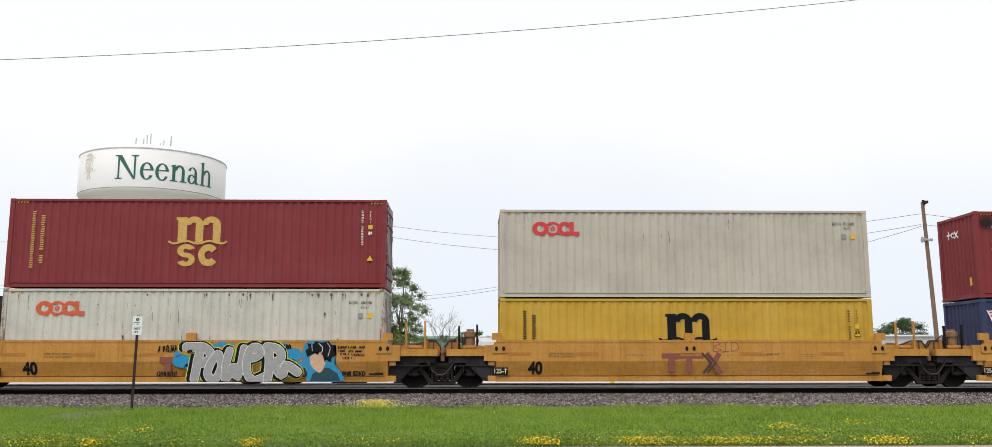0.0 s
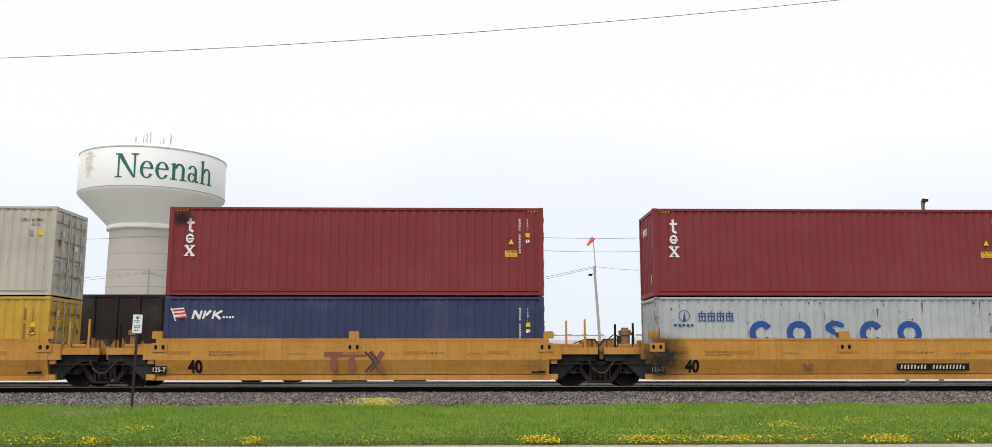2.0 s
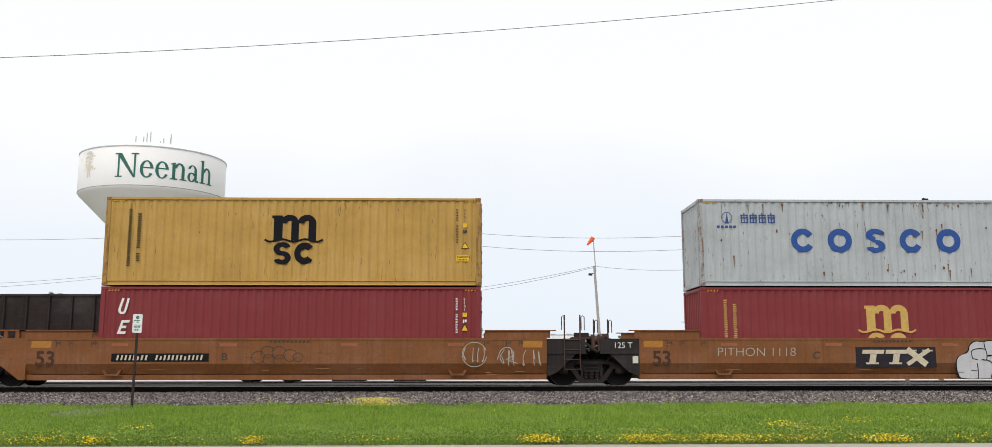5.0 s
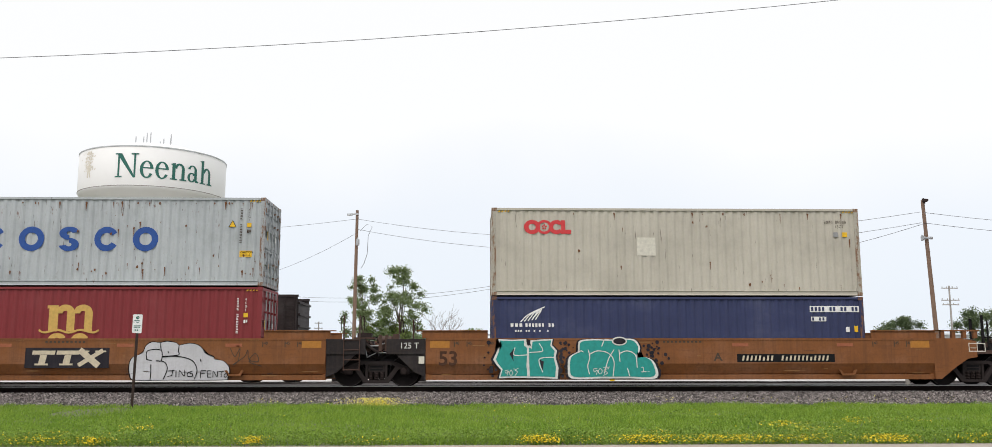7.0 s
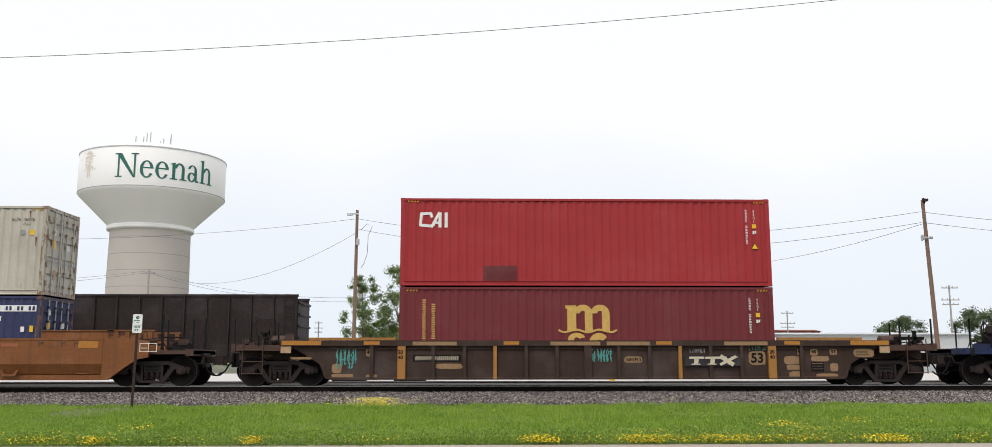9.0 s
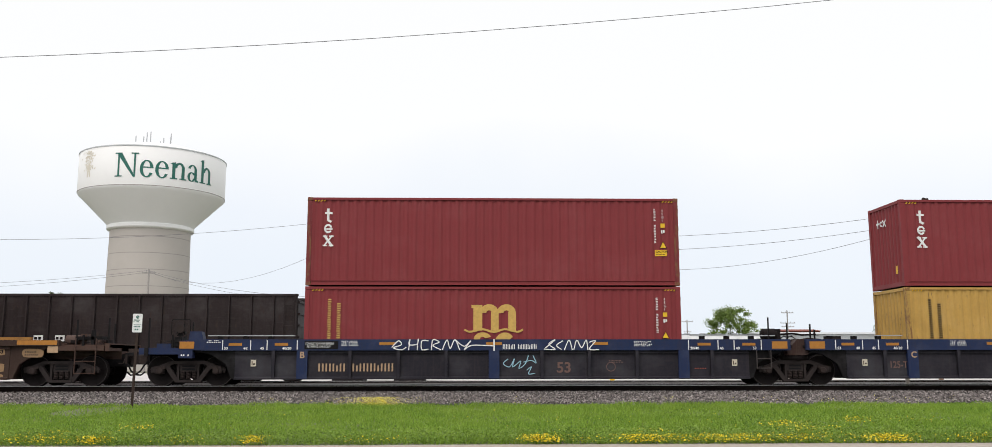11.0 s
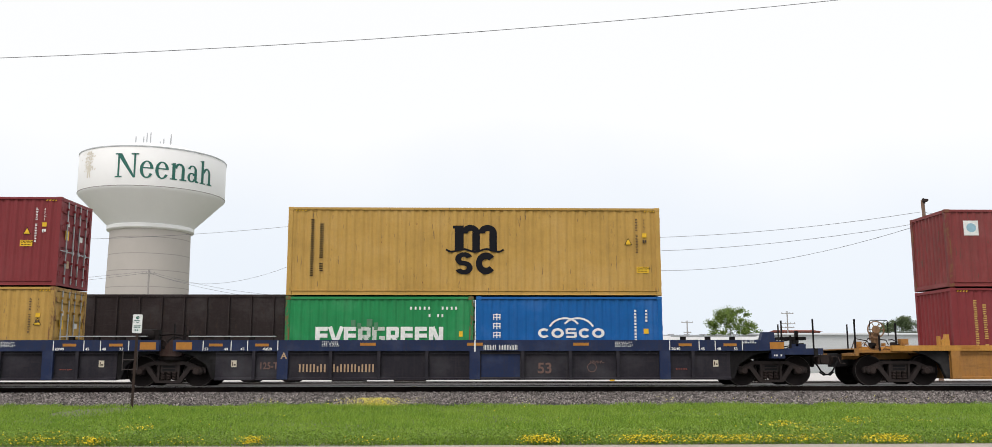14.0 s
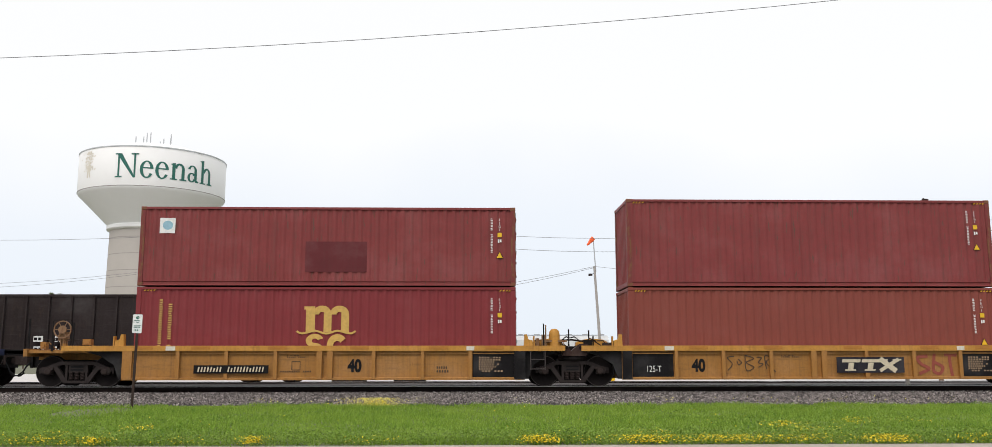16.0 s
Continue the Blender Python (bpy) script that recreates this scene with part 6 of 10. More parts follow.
def ribbed_unit(u, ends, label, sill, panel, body, reach, z_sill, ribs, style):
    """A well car unit with a deep top sill, recessed panels and upright ribs."""
    c = thing("well_car", aboard(u), label, "well car", "well cars of the train")
    RIDING.append(c)
    ms, mp, blk = M[sill], M[panel], M["car_black"]
    z0, z1 = z_sill
    for s in (-1, 1):
        part("side_panel", shared(("rib_panel", body, z0, s), lambda b: slab(b, [(HW - 0.12, z0 + 0.02), (HW - 0.12, 0.30), (HW - 0.04, 0.27), (HW - 0.04, 0.21), (HW - 0.22, 0.21), (HW - 0.18, z0 + 0.02)], -body, body, s), bevel=0.006), mp, c)
        part("panel_rail", shared(("panel_rail", body, z0, s), lambda b: slab(b, [(HW - 0.06, z0 - 0.09), (HW - 0.06, z0 - 0.055), (HW - 0.13, z0 - 0.055), (HW - 0.13, z0 - 0.09)], -body, body, s)), mp, c)
        long = [reach - 0.25 if e == "joint" else body + style["over"] for e in ends]
        part("top_sill", shared(("top_sill", *long, z0, z1, s), lambda b: slab(b, [(HW, z1), (HW, z0), (HW - 0.16, z0), (HW - 0.16, z1)], -long[0], long[1], s), bevel=0.012), ms, c)
    well_core(c, body, 1.2, mp, z1)
    for x, w, tone in ribs:
        part("rib", shared(("rib", w, z0), lambda b: prism(b, [(-w / 2, 0.235), (w / 2, 0.235), (w / 2, z0), (-w / 2, z0)], -HW + 0.005, -HW + 0.13), bevel=0.008), M[tone], c, at=pose(x, 0, 0))
        part("rib", MESHES[("rib", w, z0)], M[tone], c, at=pose(x, 0, 0, 0, 0, 180))
    for e, s in zip(ends, (-1, 1)):
        for sy in (-1, 1):
            part("arch_plate", shared(("arch_plate", s, sy, body, reach), lambda b: prism(b, [(s * body, 0.24), (s * (body + 0.12), 0.24), (s * (body + 0.30), 0.70), (s * (body + 0.75), 0.98), (s * (reach - 0.3), z0), (s * body, z0)], *sorted((sy * (HW - 0.3), sy * (HW - 0.14)))), bevel=0.008), mp if style["arch"] else blk, c)
        if e == "joint":
            joint_gear(c, s * reach, s, M[style["gear"]], blk)
            joint_clutter(c, s * reach, s, M[style["gear"]], M["iron"], int(u) + s)
            if s > 0:
                ladder(c, reach - 1.36, 0.52, z0, M["rim"], 0.46, 2)
                part("yoke", shared(("yoke", z1), lambda b: prism(b, style["yoke"], -1.24, -0.9), bevel=0.012), M["yoke_rust"], c, "rusty yoke plate between two cars", at=pose(reach + 0.04, 0, 0))
                part("centre_disc", shared("centre_disc", lambda b: lathe(b, [(0.46, 0.80), (0.50, 0.86), (0.50, 0.94), (0.42, 0.99)], 20, "z", (0, -0.72, 0))), M["iron"], c, at=pose(reach + 0.04, 0, 0))
                part("joint_pipe", shared(("cross_pipe", z1), lambda b: tube(b, [(-0.5, -0.9, z1 + 0.16), (0.0, -0.92, z1 + 0.20), (0.35, -0.9, z1 + 0.15), (0.8, -0.9, z1 + 0.17)], 0.03, 6)), M["iron"], c, at=pose(reach, 0, 0))
                for q in (-0.22, 0.22):
                    part("yoke_bolt", shared("yoke_bolt", lambda b: lathe(b, [(0.05, 0.0), (0.05, -0.05), (0.03, -0.06)], 10)), M["iron"], c, at=pose(reach + 0.04 + q, -1.22, z0 + 0.12))
                handrail(c, reach - 0.94, z0 - 0.3, z1 + 0.70, blk, -1.42, 0.02)
                handrail(c, reach - 0.05, z1, z1 + 0.55, blk, -0.6, 0.02)
                if style["gear"] == "car_yellow":
                    part("valve_dome", shared("upright_dome", lambda b: lathe(b, [(0.18, 0.0), (0.18, 0.34), (0.16, 0.46), (0.09, 0.54), (0.02, 0.55)], 18, "z"), smooth=True), M["car_yellow"], c, "yellow domed brake valve", at=pose(reach - 0.56, -1.0, z1))
                    part("valve_bracket", shared("valve_bracket", lambda b: (box(b, -0.42, -0.32, -0.06, 0.06, 0, 0.36), box(b, -0.32, 0.4, -0.05, 0.05, 0.12, 0.18), box(b, -0.62, -0.5, -0.05, 0.05, 0.0, 0.24))), M["post_rust"], c, at=pose(reach - 0.56, -1.1, z1))
                    handrail(c, reach - 0.86, z1, z1 + 0.66, M["post_rust"], -1.25, 0.022)
                else:
                    part("valve_dome", shared("side_dome", lambda b: lathe(b, [(0.10, -0.30), (0.2, -0.24), (0.2, 0.18), (0.1, 0.28)], 16, "x"), smooth=True), M["iron"], c, at=pose(reach - 0.74, -0.9, z1 + 0.16))
                    part("valve_box", shared("valve_box", lambda b: box(b, -0.1, 0.1, -0.15, 0.15, 0, 0.34), bevel=0.02), M["iron"], c, at=pose(reach - 0.52, -0.9, z1))
            else:
                for q, hh in ((0.52, 0.5), (0.66, 0.32)):
                    part("lever_post", shared(("lever_post", hh), lambda b: box(b, -0.02, 0.02, -0.03, 0.03, 0, hh)), M["iron"], c, at=pose(-reach + q, -1.1, z1))
                part("low_box", shared("low_box", lambda b: box(b, 0.0, 0.5, -0.1, 0.1, 0.0, 0.1), bevel=0.02), M["iron_brown"], c, at=pose(-reach + 0.95, -1.2, z1))
        else:
            far = body + style["deck"]
            part("deck_plate", shared(("rib_deck", s, far, z0), lambda b: (box(b, *sorted((s * body, s * far)), -1.3, 1.3, z0 - 0.06, z0 + 0.04), box(b, *sorted((s * (far - 0.12), s * far)), -1.4, 1.4, z0 - 0.16, z0 + 0.08), box(b, *sorted((s * body, s * far)), -0.3, 0.3, 0.85, z0)), bevel=0.01), M[style["deck_tone"]], c)
            hose_set(c, s * far, s, blk)
            handrail(c, s * (far - 0.08), z0, 2.15, blk, -1.25, 0.022)
            handrail(c, s * (far - 0.6), z0, 2.05, blk, 0.6, 0.02)
            handrail(c, s * (far - 0.85), z0, 1.62, blk, -1.3, 0.025)
            joint_clutter(c, s * (far - 0.1), s, M[style["deck_tone"]], M["iron"], int(u) + 5)
            joint_clutter(c, s * (far - 1.0), s, M[style["deck_tone"]], M["iron_brown"], int(u) + 6)
            if s < 0:
                brake_wheel_stand(c, s * (far - 0.95), M[style.get("stand", "car_black")], z0, 1.82, style.get("stand", "iron_brown"))
                handrail(c, s * (far - 1.45), z0, 2.02, blk, -1.2, 0.022)
                grab_hoop(c, s * (far - 1.0) - 0.3, 1.62, blk, 0.6, 0.5, -1.0)
            else:
                handrail(c, s * (far - 1.1), z0, 2.1, blk, -1.2, 0.022)
                part("side_table", shared("side_table", lambda b: (box(b, -0.6, 0.25, -1.2, -0.7, z0 + 0.2, z0 + 0.3), box(b, -0.1, 0.0, -1.2, -1.1, z0, z0 + 0.5))), blk, c, at=pose(s * (far - 0.55), 0, 0))
    return c


def walkway(c, x0, x1, z, tone="galv"):
    """A low grating with brackets on the sill."""
    w = part("walkway", shared(("walkway", round(x1 - x0, 2)), lambda b: box(b, 0, x1 - x0, -0.12, 0.05, 0.10, 0.13)), M[tone], c, at=pose(x0, -HW + 0.22, z))
    for k in np.arange(0.3, x1 - x0 - 0.2, 0.80):
        part("walkway_foot", shared("walkway_foot", lambda b: box(b, 0, 0.16, -0.1, 0.04, 0, 0.1), bevel=0.01), M["iron"], w, at=pose(float(k), 0, 0))


def blue_unit(u, ends, label, sized=1.95):
    ribs = [(x, 0.10, "car_slate") for x in (-7.0, -4.58, -3.05, -1.53, 1.53, 3.05, 4.58, 7.0)] + [(-6.09, 0.34, "car_blue"), (0.0, 0.34, "car_blue"), (6.09, 0.34, "car_blue")]
    c = ribbed_unit(u, ends, label, "car_blue", "car_slate", 8.22, 9.8, (1.12, 1.47), ribs, dict(over=1.05, arch=False, gear="iron_brown", deck=2.85, deck_tone="car_black", yoke=[(-0.35, 1.17), (-0.24, 1.20), (0.0, 1.47), (0.36, 1.47), (0.36, 1.0), (0.30, 0.96), (-0.32, 0.96)]))
    y = -HW - 0.006
    for s in (-1, 1):
        walkway(c, *sorted((s * 6.35, s * 9.1)), 1.475)
        for x in (6.25, 7.2, 7.72, 8.6):
            part("tick", Flat().rect(s * x - 0.014, s * x + 0.014, 1.14, 1.45).bm, M["white"], c, at=pose(0, y, 0))
        reflectors(c, [s * 6.75, s * 8.2], 1.27, y, 0.42, 0.085)
        for text, x in ((("20/40", 6.30), ("45", 7.25), ("48", 7.77), ("53", 8.32)) if s > 0 else (("40/20", -6.72), ("45", -7.42), ("48", -7.94), ("53", -8.55))):
            part("size_mark", lettering(text, 0.085, 1.1), M["white"], c, at=pose(x, y - 0.002, 1.145))
        if ends[(s + 1) // 2] == "joint":
            part("end_reflector", Flat().rect(*sorted((s * 8.95, s * 9.45)), 1.17, 1.40).bm, M["reflector"], c, at=pose(0, y, 0))
        else:
            part("sill_end", shared(("blue_sill_end", s), lambda b: (prism(b, [(s * 9.20, 1.44), (s * 9.28, 1.72), (s * 9.64, 1.72), (s * 9.68, 1.44), (s * 9.96, 1.42), (s * 9.96, 1.16), (s * 9.20, 1.12)], -HW - 0.003, -HW + 0.30), box(b, *sorted((s * 9.54, s * 9.98)), -HW + 0.01, -HW + 0.3, 0.88, 1.17)), bevel=0.012), M["car_blue"], c, "raised blue end block with a step box")
            part("end_reflector", Flat().rect(*sorted((s * 9.49, s * 9.95)), 1.18, 1.40).bm, M["reflector"], c, at=pose(0, y - 0.004, 0))
            part("end_deck", shared(("blue_end_deck", s), lambda b: (box(b, *sorted((s * 9.97, s * 11.25)), -1.36, -0.5, 1.0, 1.20), box(b, *sorted((s * 10.3, s * 10.75)), -1.2, -0.9, 1.20, 1.34)), bevel=0.01), M["car_blue"], c)
            small_writing(c, *sorted((s * 8.62, s * 9.10)), 1.35, 1.46, y, 8, 2, "white", 21)
            small_writing(c, *sorted((s * 9.62, s * 9.90)), 0.93, 1.02, -HW + 0.006, 4, 1, "white", 22)
    reflectors(c, [-3.4, 0.0, 3.4], 1.29, y, 0.5, 0.09)
    part("tick", Flat().rect(-0.025, 0.025, 1.10, 1.47).bm, M["white"], c, at=pose(0, y - 0.006, 0))
    small_writing(c, -4.85, -4.25, 1.26, 1.43, y, 9, 4, "white", 8)
    small_writing(c, 4.5, 5.1, 1.24, 1.42, y, 9, 4, "white", 9)
    number_plate_bars(c, 0.28, 1.38, 1.15, 1.32, y, back=False, ink="white")
    for x in (-7.72, 7.66):
        card = part("card_holder", Flat().rect(0, 0.17, 0, 0.21).bm, M["leaf_mark"], c, at=pose(x, -HW + 0.10, 0.62))
        part("card_writing", Flat().rect(0.03, 0.06, 0.04, 0.17).bm, M["mark_dark"], card, at=pose(0, -0.003, 0))
        part("card_line", Flat().rect(0.08, 0.14, 0.05, 0.10).bm, M["mark_dark"], card, at=pose(0, -0.003, 0))
    small_writing(c, 6.45, 6.95, 0.52, 0.57, -HW + 0.11, 9, 1, "graffiti_red", 17)
    small_writing(c, 3.7, 4.2, 0.72, 0.82, -HW + 0.11, 9, 2, "faded_red", 18)
    part("heritage_mark", Flat().ring(2.35 + 1.4, 0.6, 0.15, 0.13).bm, M["faded_red"], c, at=pose(0, -HW + 0.11, 0))
    part("size_number", lettering("53", 0.34, 1.05), M["faded_red"], c, "faded red number 53", at=pose(sized + 0.06, -HW + 0.10, 0.41))
    return c


def old_yellow_unit(u, ends, label):
    ribs = [(x, 0.11, "car_yellow_old") for x in (-4.62, -3.1, -1.55, 1.55, 3.1, 4.62)] + [(-0.17, 0.17, "car_yellow_old"), (0.17, 0.17, "car_yellow_old"), (-6.2, 0.30, "car_yellow_old" if ends[0] == "coupler" else "car_black"), (6.2, 0.36, "car_black")]
    c = ribbed_unit(u, ends, label, "car_yellow", "car_yellow_old", 6.36, 7.91, (1.12, 1.29), ribs, dict(over=1.9, arch=False, gear="car_yellow", deck=3.1, deck_tone="car_yellow_old", stand="post_rust", yoke=[(-0.36, 1.33), (-0.27, 1.33), (-0.07, 1.13), (0.20, 1.35), (0.46, 1.35), (0.44, 1.0), (0.38, 0.96), (-0.36, 0.96)]))
    y = -HW - 0.006
    for s, e in zip((-1, 1), ends):
        if e == "joint":
            part("dark_panel", Flat().rect(*sorted((s * 4.7, s * 6.02)), 0.30, 1.10).bm, M["car_black"], c, "black-painted end panel", at=pose(0, -HW + 0.114, 0))
        part("corner_guide", shared("corner_guide", lambda b: (prism(b, [(-0.16, 0), (0.12, 0), (0.12, 0.16), (-0.02, 0.2), (-0.06, 0.36), (-0.14, 0.36)], -0.1, 0.1), box(b, 0.14, 0.18, -0.1, 0.1, 0, 0.3)), bevel=0.01), M["car_yellow"], c, at=pose(s * 6.5, -HW + 0.14, 1.29) @ Matrix.Diagonal((s, 1, 1, 1)))
    reflectors(c, [-5.7, -3.9, -1.5, 1.1, 3.6, 5.4], 1.17, y, 0.6, 0.1)
    part("stripe", Flat().rect(-5.0, -4.7, 1.14, 1.27).rect(4.5, 4.75, 1.14, 1.27).bm, M["patch"], c, at=pose(0, y - 0.006, 0))
    return c


def dark_unit(u, ends, label):
    xs = [-6.9, -4.95, -3.95, -2.97, -1.98, -0.99, 0.99, 1.98, 2.97, 3.95, 4.95, 6.9]
    ribs = [(x, 0.11, "car_yellow_old" if k in (3, 8) else "car_dark_brown") for k, x in enumerate(xs)] + [(0.0, 0.24, "car_dark_brown"), (-5.95, 0.25, "car_yellow_old"), (5.95, 0.25, "car_yellow_old")]
    c = ribbed_unit(u, ends, label, "car_dark_brown", "car_dark_brown", 8.25, 9.8, (1.27, 1.45), ribs, dict(over=1.55, arch=True, gear="deck_brown", deck=3.1, deck_tone="deck_brown", yoke=[]))
    y = -HW - 0.006
    for s in (-1, 1):
        part("raised_sill", shared(("raised_sill", s), lambda b: box(b, *sorted((s * 6.15, s * 8.9)), -HW + 0.02, -HW + 0.16, 1.455, 1.54), bevel=0.01), M["car_yellow_old"], c)
        part("end_stripe", Flat().rect(*sorted((s * 8.5, s * 9.75)), 1.30, 1.44).bm, M["reflector"], c, at=pose(0, y, 0))
        ladder(c, *((10.33,) if s > 0 else (-10.97,)), 0.38, 1.50, M["deck_brown"], 0.64, 3)
        air_cylinder(c, s * 9.98, M["deck_brown"], 1.46, 0.16)
        part("end_beam", shared(("dark_end_beam", s), lambda b: box(b, *sorted((s * 9.75, s * 11.2)), -1.42, -1.30, 1.12, 1.26), bevel=0.01), M["deck_brown"], c)
        part("post_stripe", Flat().rect(*sorted((s * 9.45, s * 9.78)), 1.05, 1.27).bm, M["mark_tan"], c, at=pose(0, -HW + 0.02, 0))
    reflectors(c, [-6.9, -2.45, 2.45, 6.6], 1.31, y, 0.5, 0.11)
    for x0, x1 in ((-5.6, -4.2), (-1.2, 0.4), (0.6, 2.0), (4.4, 5.8)):
        part("pale_band", Flat().rect(x0, x1, 1.29, 1.41).bm, M["bare_tan"], c, "bare tan patch of paint", at=pose(0, y, 0))
    return c


def load_train():
    # four yellow units with plain sides
    a = yellow_unit(-8.87, ("joint", "joint"), "yellow well car with a grey spray-painted mural on its side", power=True)
    b = yellow_unit(7.04, ("joint", "joint"), "yellow well car with dark red owner's emblem and one scrawl")
    d = yellow_unit(22.86, ("joint", "joint"), "yellow well car with dark red owner's emblem, clean sides")
    e = yellow_unit(38.66, ("joint", "coupler"), "yellow well car with a black number board and a brake wheel")
    y = -HW - 0.004
    for c in (b, d):
        f = Flat()
        f.rect(-0.93, 0.42, 0.93, 1.10).rect(-0.62, -0.42, 0.90, 0.93)
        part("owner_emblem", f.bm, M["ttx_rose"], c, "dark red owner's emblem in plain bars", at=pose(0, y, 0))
        g = Flat().rect(-0.72, -0.52, 0.50, 0.93).rect(-0.15, 0.05, 0.50, 0.93).stroke([(0.55, 1.06), (0.92, 0.52)], 0.17).stroke([(0.90, 1.06), (0.78, 0.86)], 0.17)
        part("owner_emblem", g.bm, M["ttx_rose"], c, at=pose(0, y - 0.004, 0))
        h = Flat().stroke([(0.38, 1.09), (0.66, 0.79), (0.40, 0.48)], 0.07).stroke([(0.52, 1.09), (0.80, 0.79), (0.54, 0.48)], 0.05)
        part("owner_chevron", h.bm, M["mark_dark"], c, at=pose(0, y - 0.008, 0))
    tag_scrawl(b, [(0.75, 1.15), (0.76, 1.45), (0.98, 1.40), (0.78, 1.31), (1.0, 1.2), (0.76, 1.15)], 0.022, "ttx_rose", y)
    tag_scrawl(b, [(1.05, 1.45), (1.22, 1.45), (1.14, 1.44), (1.14, 1.16), (1.04, 1.15), (1.24, 1.16)], 0.022, "ttx_rose", y)
    tag_scrawl(b, [(1.32, 1.16), (1.34, 1.44), (1.52, 1.40), (1.54, 1.22), (1.32, 1.16)], 0.022, "ttx_rose", y)
    number_plate_bars(e, 1.65, 4.02, 0.50, 0.72, -HW + 0.03, groups=(4, 5))
    small_writing(e, 5.3, 5.9, 0.45, 0.72, y + 0.02, 2, 2, "black", 13)
    part("soot_stain", Flat().rect(-1, 1, -1, 1).bm, M["soot"], e, "soft black soot stain", at=pose(-5.95, -HW - 0.02, 0.95) @ Matrix.Diagonal((1.0, 1, 0.85, 1)))
    part("cross_mark", Flat().stroke([(0.62, 0.5), (0.92, 0.72)], 0.06).stroke([(0.62, 0.72), (0.92, 0.5)], 0.06).bm, M["ttx_rose"], e, at=pose(-2.0, -HW + 0.02, 0))
    mural_word(a)

    f = brown_unit(60.38, ("coupler", "joint"), "rust-brown well car with pale scrawls and a brake platform")
    g = brown_unit(79.75, ("joint", "joint"), "rust-brown well car with a silver bubble mural")
    h = brown_unit(99.32, ("joint", "coupler"), "rust-brown well car with two turquoise block murals")
    number_plate_bars(f, -5.55, -2.5, 0.78, 1.04, -HW - 0.004)
    number_plate_bars(h, 1.78, 4.95, 0.76, 1.02, -HW - 0.004)
    bub = Flat()
    for cx, cz, r in ((-0.95, 0.92, 0.20), (-0.66, 1.08, 0.20), (-0.62, 0.84, 0.17), (-0.3, 1.06, 0.21), (-0.28, 0.82, 0.18), (0.05, 0.98, 0.20), (0.3, 0.92, 0.15)):
        bub.ring(cx, cz, r, r - 0.022, 10, 340, 1.1)
    tagged(part("paint_scrawl", bub.bm, M["mark_dark"], f, "thin dark bubble scrawl", at=pose(0, y - 0.004, 0)), kind="stuff")
    part("paint_scrawl", Flat().ring(5.89, 1.0, 0.40, 0.378, 20, 350).bm, M["chalk"], f, "pale ring round a scrawl", at=pose(0, y - 0.004, 0))
    handwriting(f, 5.5, 6.25, 0.78, 1.2, 5, 61, y - 0.008, 0.024, "chalk", "pale spray-painted scrawl")
    handwriting(f, 6.7, 8.1, 0.66, 1.15, 8, 64, y - 0.008, 0.022, "chalk", "pale spray-painted scrawl")
    part("paint_scrawl", ribbon(Flat(), [(6.62, 0.85), (6.75, 1.15), (7.0, 1.22), (7.15, 1.0), (6.95, 0.85), (7.25, 0.72)], 0.024).bm, M["chalk"], f, "pale spray-painted scrawl", at=pose(0, y - 0.012, 0))
    part("white_writing", lettering("PITHON 1118", 0.26, 1.10, 0.05, -0.018), M["chalk"], g, "white chalked writing", at=pose(-5.67, y - 0.004, 0.95))
    silver_mural(g)
    block_board(g, -1.2, 1.42, 0.60, 1.23)
    teal_mural(h)
    tag_scrawl(g, [(5.2, 1.2), (5.35, 0.95), (5.5, 1.2), (5.45, 0.8), (5.3, 0.7), (5.65, 0.95), (5.75, 1.15), (5.8, 0.85), (6.1, 0.8), (6.0, 1.05), (5.8, 0.8), (6.2, 0.65)], 0.022, "mark_dark", y)
    part("unit_letter", lettering("A", 0.26, 1.1), M["mark_dark"], h, at=pose(1.02, y, 0.80))
    part("unit_letter", lettering("C", 0.24, 1.1, 0.2), M["mark_dark"], g, at=pose(-2.6, y, 0.85))
    part("unit_letter", lettering("B", 0.24, 1.1), M["mark_dark"], f, at=pose(-2.1, y, 0.82))

    k = dark_unit(122.88, ("coupler", "coupler"), "dark brown ribbed well car with tan bare patches")
    yk = -HW + 0.112
    number_plate_bars(k, -5.6, -4.05, 0.78, 1.0, yk, groups=(4, 6))
    def worn(x0, x1, z0, z1, seed):
        """A bare patch with an uneven outline."""
        rnd = random.Random(seed)
        mx, mz, rx, rz = (x0 + x1) / 2, (z0 + z1) / 2, (x1 - x0) / 2, (z1 - z0) / 2
        pts = [(mx + rx * (max(-1, min(1, 1.25 * math.cos(i * math.tau / 16))) * rnd.uniform(0.9, 1.03)), mz + rz * (max(-1, min(1, 1.25 * math.sin(i * math.tau / 16))) * rnd.uniform(0.88, 1.03))) for i in range(16)]
        part("bare_patch", Flat().poly(pts).bm, M["bare_tan"], k, "bare tan patch of old paint", at=pose(0, yk, 0))
